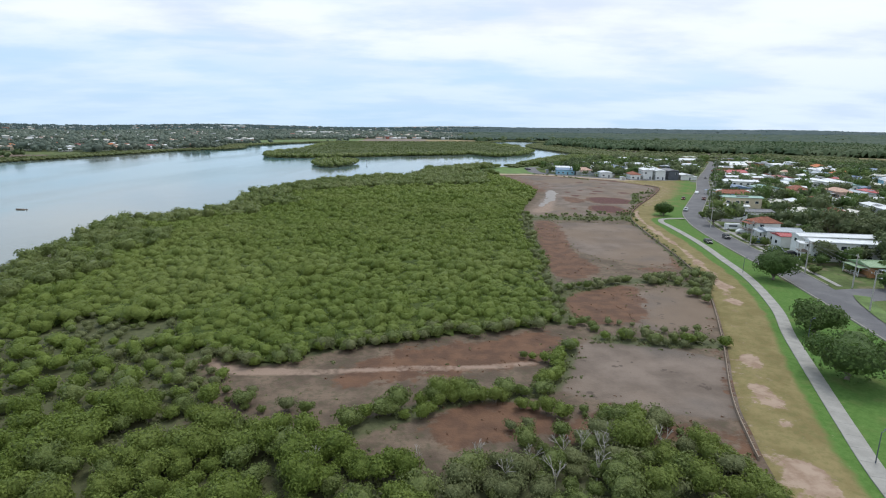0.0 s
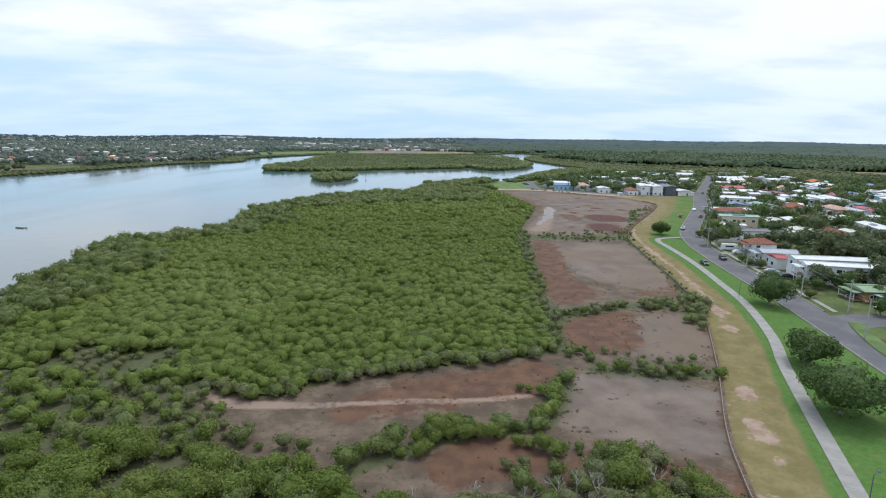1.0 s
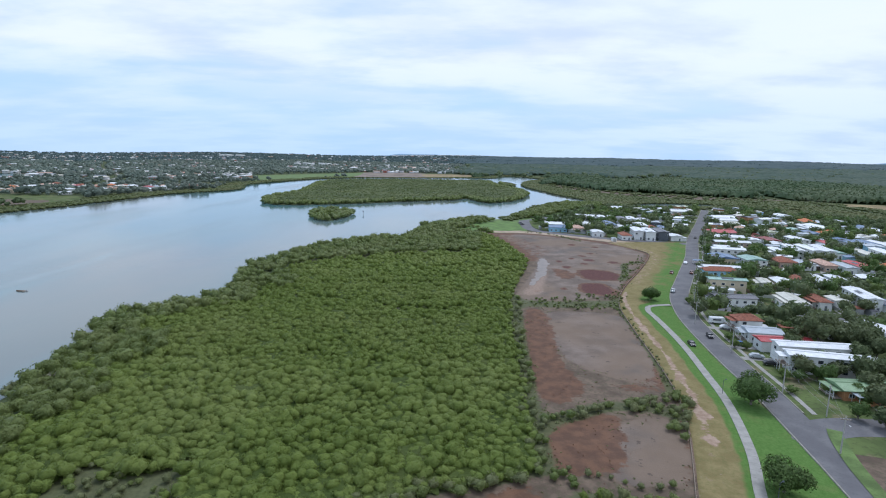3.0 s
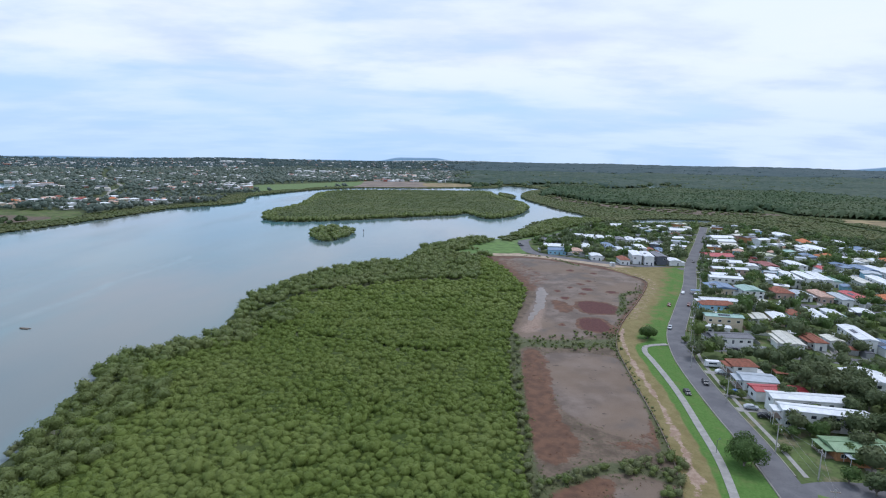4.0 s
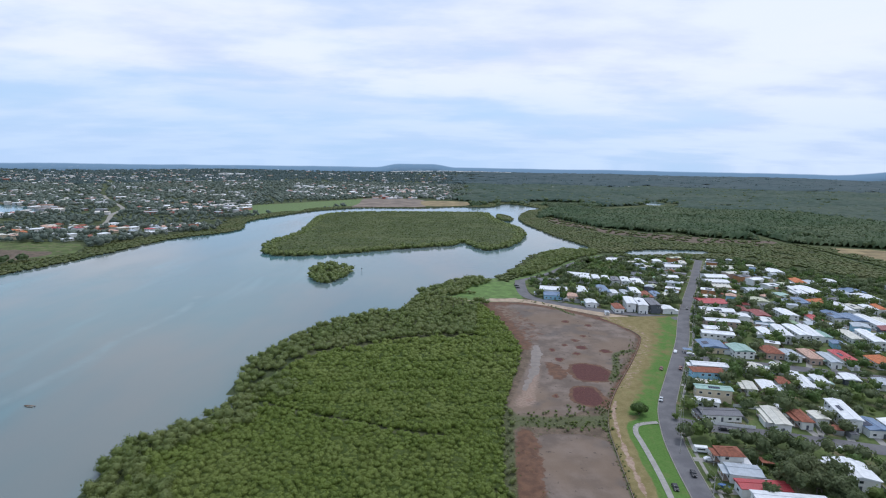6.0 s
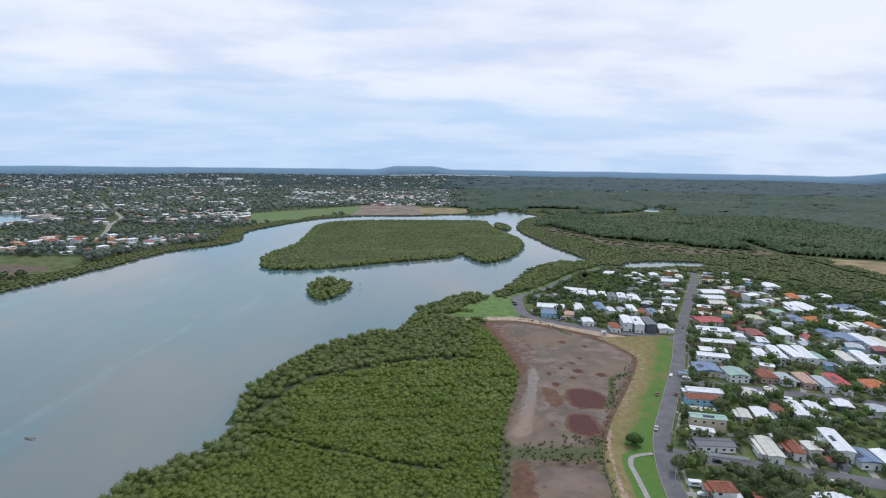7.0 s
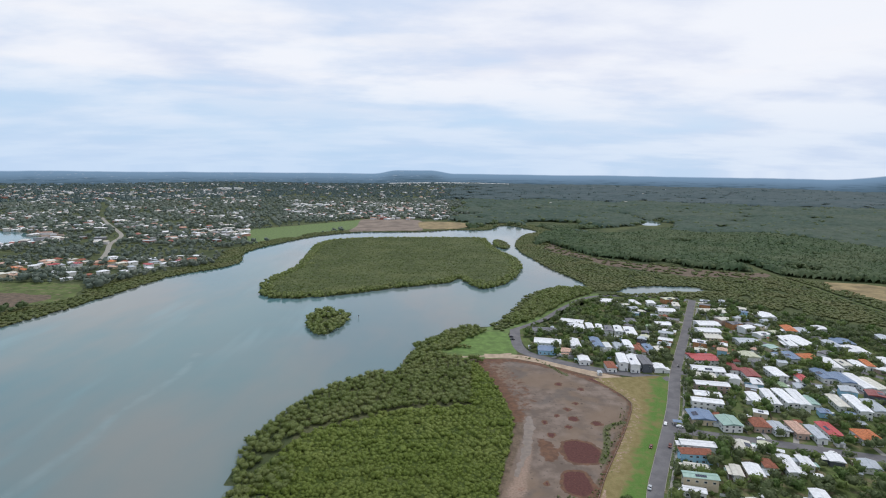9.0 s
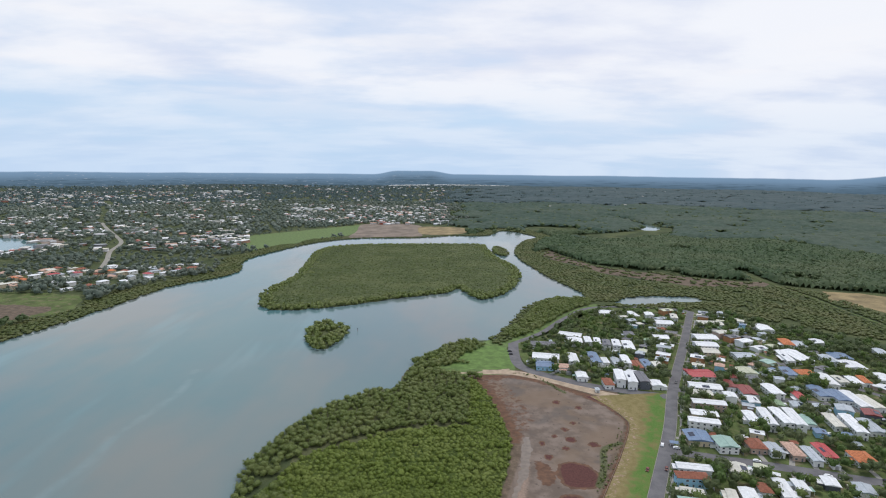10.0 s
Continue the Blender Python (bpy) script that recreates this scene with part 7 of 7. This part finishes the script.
def car(x, y, turn, paint, van=False):
    root = new("van" if van else "car")
    L, W, H = (6.2, 2.1, 2.5) if van else (4.4, 1.8, 1.5)
    bm = bmesh.new()
    prof = [(-L / 2, 0.35), (-L / 2, 0.85), (-L / 2 + 0.1, 0.95), (-L * 0.27, 1.0), (-L * 0.15, H), (L * 0.28, H), (L * 0.42, 1.0), (L / 2 - 0.05, 0.9), (L / 2, 0.35)]
    if van:
        prof = [(-L / 2, 0.4), (-L / 2, 1.2), (-L * 0.42, 1.35), (-L * 0.34, H), (L / 2 - 0.08, H), (L / 2, 0.4)]
    left = [bm.verts.new((-W / 2 + (0.14 if z > 1.05 and not van else 0), y_, z)) for y_, z in prof]
    right = [bm.verts.new((W / 2 - (0.14 if z > 1.05 and not van else 0), y_, z)) for y_, z in prof]
    bm.faces.new(left)
    bm.faces.new(right[::-1])
    for i in range(len(prof)):
        j = (i + 1) % len(prof)
        bm.faces.new([left[j], left[i], right[i], right[j]])
    bmesh.ops.recalc_face_normals(bm, faces=bm.faces[:])
    part("body", bevelled(bm, 0.05), CAR_PAINT[paint], root)
    glass = ([(-W / 2 - 0.005, L * 0.02, 1.08, 0.02, L * 0.36, H - 1.24), (W / 2 + 0.005, L * 0.02, 1.08, 0.02, L * 0.36, H - 1.24)] if not van else
             [(-W / 2 - 0.005, 0.5, 1.35, 0.02, 3.0, 0.6), (W / 2 + 0.005, 0.5, 1.35, 0.02, 3.0, 0.6)])
    for gx, gy, gz, sx, sy, sz in glass:
        bm = bmesh.new()
        box(bm, gx - (0.07 if gx > 0 and not van else (-0.07 if not van else 0)), gy, gz, sx, sy, sz)
        part("side_window", bm, M["glass"], root)
    bm = bmesh.new()
    y0, z0, y1, z1 = ((-L * 0.26, 1.03, -L * 0.16, H - 0.05) if not van else (-L * 0.415, 1.4, -L * 0.35, H - 0.15))
    v = [bm.verts.new(p) for p in ((-W * 0.4, y0 - 0.02, z0), (W * 0.4, y0 - 0.02, z0), (W * 0.36, y1 - 0.02, z1), (-W * 0.36, y1 - 0.02, z1))]
    f = bm.faces.new(v)
    bmesh.ops.solidify(bm, geom=[f], thickness=0.03)
    part("windscreen", bm, M["glass"], root)
    for wx in (-W / 2 + 0.08, W / 2 - 0.08):
        for wy in (-L * 0.31, L * 0.31):
            bm = bmesh.new()
            tube(bm, (wx - 0.1, wy, 0.33), (wx + 0.1, wy, 0.33), 0.33, 0.33, 12)
            wheel = part("wheel", bm, M["tyre"], root)
            bm = bmesh.new()
            tube(bm, (wx - 0.115, wy, 0.33), (wx + 0.115, wy, 0.33), 0.18, 0.18, 10)
            part("rim", bm, M["steel"], wheel)
    for wx in (-W * 0.36, W * 0.36):
        bm = bmesh.new()
        box(bm, wx, -L / 2 - 0.01, 0.66, 0.32, 0.06, 0.16)
        part("headlight", bm, M["lamp_glass"], root)
    root.matrix_basis = pose(x, y, 0.33, 0, 0, turn)
    words = {"white": "white", "black": "black", "blue": "dark blue", "red": "dark red", "silver": "silver"}[paint]
    return tagged(root, f"{words} {'camper van' if van else 'parked car'} with dark windows", "van" if van else "car", "parked vehicles")


for x, y, turn, paint in ((88.8, 178, -8, "black"), (99.5, 187, -12, "black"), (110.5, 197, 80, "white"), (106.5, 178.5, 70, "blue"), (105, 167, 75, "silver"), (106, 161, 75, "black"),
                          (129, 222, 75, "black"), (136, 220, 75, "black"), (150.5, 322, 152, "white"), (130, 293, -28, "red"), (141.5, 294, -28, "red"), (113.5, 252, -28, "silver"),
                          (76, 500, 90, "black"), (76, 492, 90, "black"), (170, 206, 73, "white"), (176, 204, 73, "silver"), (200, 303, 73, "white"), (232, 287, 73, "white"), (158, 318, 75, "white"),
                          (216, 405, 75, "white"), (225, 403, 75, "silver"), (204, 425, -28, "black"), (186, 372, 152, "silver"), (262, 282, 73, "black")):
    car(x, y, turn, paint)
car(110.5, 203.5, 80, "white", True)

# ---- on the river ----


def dinghy(x, y, turn):
    root = new("boat")
    bm = bmesh.new()
    rings = []
    for t in np.linspace(0, 1, 9):
        w = 1.15 * (1 - t ** 3) + 0.05
        yy = -3.2 + 6.4 * t
        rings.append([bm.verts.new((sx * w, yy, z)) for sx, z in ((-1, 0.6 + 0.3 * t), (-0.75, 0.0 + 0.2 * t), (0.75, 0.0 + 0.2 * t), (1, 0.6 + 0.3 * t), (0.85, 0.55 + 0.3 * t), (0.6, 0.12 + 0.2 * t), (-0.6, 0.12 + 0.2 * t), (-0.85, 0.55 + 0.3 * t))])
    for a, b in zip(rings[:-1], rings[1:]):
        for i in range(8):
            j = (i + 1) % 8
            bm.faces.new((a[i], a[j], b[j], b[i]))
    bm.faces.new(rings[0][::-1])
    bm.faces.new(rings[-1])
    bmesh.ops.recalc_face_normals(bm, faces=bm.faces[:])
    part("hull", bm, M["timber"], root)
    for yy in (-1.4, 0.6):
        bm = bmesh.new()
        box(bm, 0, yy, 0.45, 1.7, 0.3, 0.06)
        part("seat", bm, M["timber"], root)
    bm = bmesh.new()
    box(bm, 0, -3.3, 0.4, 0.35, 0.4, 0.7)
    part("outboard_motor", bevelled(bm, 0.06), M["dark_paint"], root)
    root.matrix_basis = pose(x, y, -0.5, 0, 0, turn)
    root.scale = (0.75, 0.85, 0.75)
    return tagged(root, "small open timber boat moored on the river", "boat")


dinghy(-187.6, 238.4, 80)


def marker(x, y):
    root = new("channel_marker")
    bm = bmesh.new()
    tube(bm, (0, 0, -2), (0, 0, 3.6), 0.25, 0.22, 8)
    part("pile", bm, M["pole_wood"], root)
    bm = bmesh.new()
    box(bm, 0, -0.28, 2.6, 1.2, 0.08, 1.1)
    part("board", bm, M["dark_paint"], root)
    root.matrix_basis = pose(x, y, -0.3)
    return tagged(root, "timber channel marker pile standing in the river", "channel marker")


marker(-79.3, 563.4)

# ---- houses across the river ----


def build_left_houses():
    X, Y = LEFT_HOUSES
    r = random.Random(9)
    keys = "WWWCGGNOPDRWC"
    order = sorted(zip(X, Y), key=lambda p: math.hypot(p[0] + 300, p[1]))[:105]
    protos = {}
    for x, y in order:
        k = r.choice(keys)
        tall = r.random() < 0.3
        key = (k, tall)
        turn = 55 + r.choice((0, 90)) + r.uniform(-6, 6)
        m = pose(x, y, 0.1, 0, 0, turn)
        if key in protos:
            copy_thing(protos[key], m)
            continue
        root = new("house")
        w, d, h = r.uniform(12, 19), r.uniform(9, 12), 5.6 if tall else 3.3
        bm = bmesh.new()
        box(bm, 0, 0, 0, w - 1, d - 1, h)
        part("wall", bm, M["white_paint" if k in "WGDR" else "cream_paint"], root)
        roof = part("roof", roof_bmesh(w, d, 0.2, 20 if k in "NOP" else 12, 0.7), ROOFS[k], root)
        roof.location.z = h
        for s in (-1, 1):
            for i in range(2):
                ob = part("window", WINDOW, None, root)
                ob.matrix_basis = pose(0, 0, 0, 0, 0, 0 if s < 0 else 180) @ pose((i - 0.5) * w / 2.4, -(d - 1) / 2 - 0.03, h - 2.2)
                part("pane", PANE, None, ob)
        root.matrix_basis = m
        protos[key] = tagged(root, f"{'two-storey' if tall else 'low'} house with a {ROOF_WORDS[k]} roof across the river", "house", "houses of the far suburb")


build_left_houses()

# ---- sheds, fences and driveways between the houses ----


def shed(x, y, turn, roof, wall):
    root = new("shed")
    r = random.Random(int(x * 7 + y * 13))
    w, d, h = r.uniform(2.6, 4.5), r.uniform(2.6, 5.5), 2.3
    bm = bmesh.new()
    box(bm, 0, 0, 0, w, d, h)
    part("wall", bm, M[wall], root)
    ob = part("roof", roof_bmesh(w, d, 0.25, 7, 0.0, 0.1), ROOFS[roof], root)
    ob.location.z = h + 0.1
    bm = bmesh.new()
    box(bm, 0, -d / 2 - 0.03, 0, min(2.0, w * 0.7), 0.06, 2.0)
    part("door", bm, M["steel"], root)
    root.matrix_basis = pose(x, y, 0.12, 0, 0, turn)
    FOOTPRINTS.append((x, y, turn, w / 2, d / 2))
    return tagged(root, f"small garden shed with a {ROOF_WORDS[roof]} roof", "shed", "garden sheds")


def panel_mesh(paint):
    bm = bmesh.new()
    box(bm, 0, 0, 0.05, 2.36, 0.05, 1.55)
    for px in (-1.18, 1.18):
        box(bm, px, 0.05, -0.1, 0.1, 0.1, 1.8)
    me = bpy.data.meshes.new("panel")
    bm.to_mesh(me)
    bm.free()
    me.materials.append(M[paint])
    return me


PANELS = {"timber": panel_mesh("timber"), "white_paint": panel_mesh("white_paint"), "steel": panel_mesh("steel")}


def fence(x0, y0, x1, y1, paint):
    root = new("fence")
    length, turn = math.hypot(x1 - x0, y1 - y0), math.degrees(math.atan2(y1 - y0, x1 - x0))
    n = max(1, round(length / 2.4))
    for i in range(n):
        part("panel", PANELS[paint], None, root).matrix_basis = pose((i + 0.5) * length / n, 0, 0)
    root.matrix_basis = pose(x0, y0, 0.15, 0, 0, turn)
    words = {"timber": "weathered timber paling", "white_paint": "white painted panel", "steel": "grey steel sheet"}[paint]
    return tagged(root, f"{words} fence between gardens", "fence", "garden fences")


def build_yards():
    r = random.Random(33)
    houses = list(FOOTPRINTS)
    streets = [ROAD_LINE] + [curve_points(l, 4) for l, _ in SIDE_STREETS]
    fence(121, 229.5, 144, 223.5, "white_paint")
    fence(146, 246, 160, 242, "white_paint")
    fence(106, 116, 125, 113, "timber")
    for x, y, rot, a, b in houses:
        if r.random() < (0.6 if y < 330 else 0.3) and 150 < y < 460:
            c, s = math.cos(radians(rot)), math.sin(radians(rot))
            k = a + 0.9
            p0 = (x + c * k + s * b * 0.9, y + s * k - c * b * 0.9)
            p1 = (x + c * k - s * (b + 4), y + s * k + c * (b + 4))
            if all(near_line(np.array([p0[0], p1[0]]), np.array([p0[1], p1[1]]), q)[0].min() > 7 for q in streets):
                fence(*p0, *p1, r.choice(("timber", "timber", "steel", "white_paint")))
        if r.random() < 0.6 and y < 560 and not (x < 150 and y < 215):
            for _ in range(6):
                px, py = x + r.uniform(-14, 14), y + r.uniform(-14, 14)
                if clear_of_houses(px, py, 2.2) and min(near_line(np.array([px]), np.array([py]), q)[0][0] for q in streets) > 9:
                    shed(px, py, rot, r.choice("WWGGCDNB"), r.choice(("white_paint", "cream_paint", "steel")))
                    break
    # driveways from the street to the nearer houses
    for x, y, rot, a, b in houses:
        best = None
        for i, q in enumerate(streets):
            d = np.hypot(q[:, 0] - x, q[:, 1] - y)
            j = int(d.argmin())
            if best is None or d[j] < best[0]:
                best = (d[j], q[j])
        if 12 < best[0] < 26 and r.random() < 0.7:
            p, q = Vector(best[1]), Vector((x, y))
            v = (q - p).normalized()
            line = np.array([p + v * 4.5, p + v * (best[0] * 0.5), q - v * min(a, b) * 0.8])
            tagged(ribbon("driveway", line, 1.5, 0.20, M["concrete"]), "pale concrete driveway to a house", "driveway", kind="structure")


build_yards()


def carport(x, y, turn, w, d, roof):
    root = new("carport")
    bm = bmesh.new()
    box(bm, 0, 0, 2.4, w, d, 0.12)
    part("roof", bm, ROOFS[roof], root)
    for px in (-w / 2 + 0.2, w / 2 - 0.2):
        for py in (-d / 2 + 0.2, d / 2 - 0.2):
            bm = bmesh.new()
            box(bm, px, py, 0, 0.12, 0.12, 2.4)
            part("post", bm, M["white_paint"], root)
    root.matrix_basis = pose(x, y, 0.15, 0, 0, turn)
    return tagged(root, f"open carport with a {ROOF_WORDS[roof]} roof", "carport", "carports")


carport(132.5, 193.5, -10, 8.0, 4.5, "N")
carport(124, 236, -14, 5.0, 4.0, "W")
carport(122, 192, -10, 3.5, 8.0, "W")
carport(158, 322, -15, 5.5, 4.0, "B")

# grassed corner with its kerb at the side street
tagged(ribbon("grass_island", curve_points([(96.8, 120), (94.6, 116), (92.2, 110), (89.8, 103), (87.2, 93)], 8), 1.6, 0.42, M["park"]), "narrow grassed kerb strip at the corner", "grass", kind="structure")
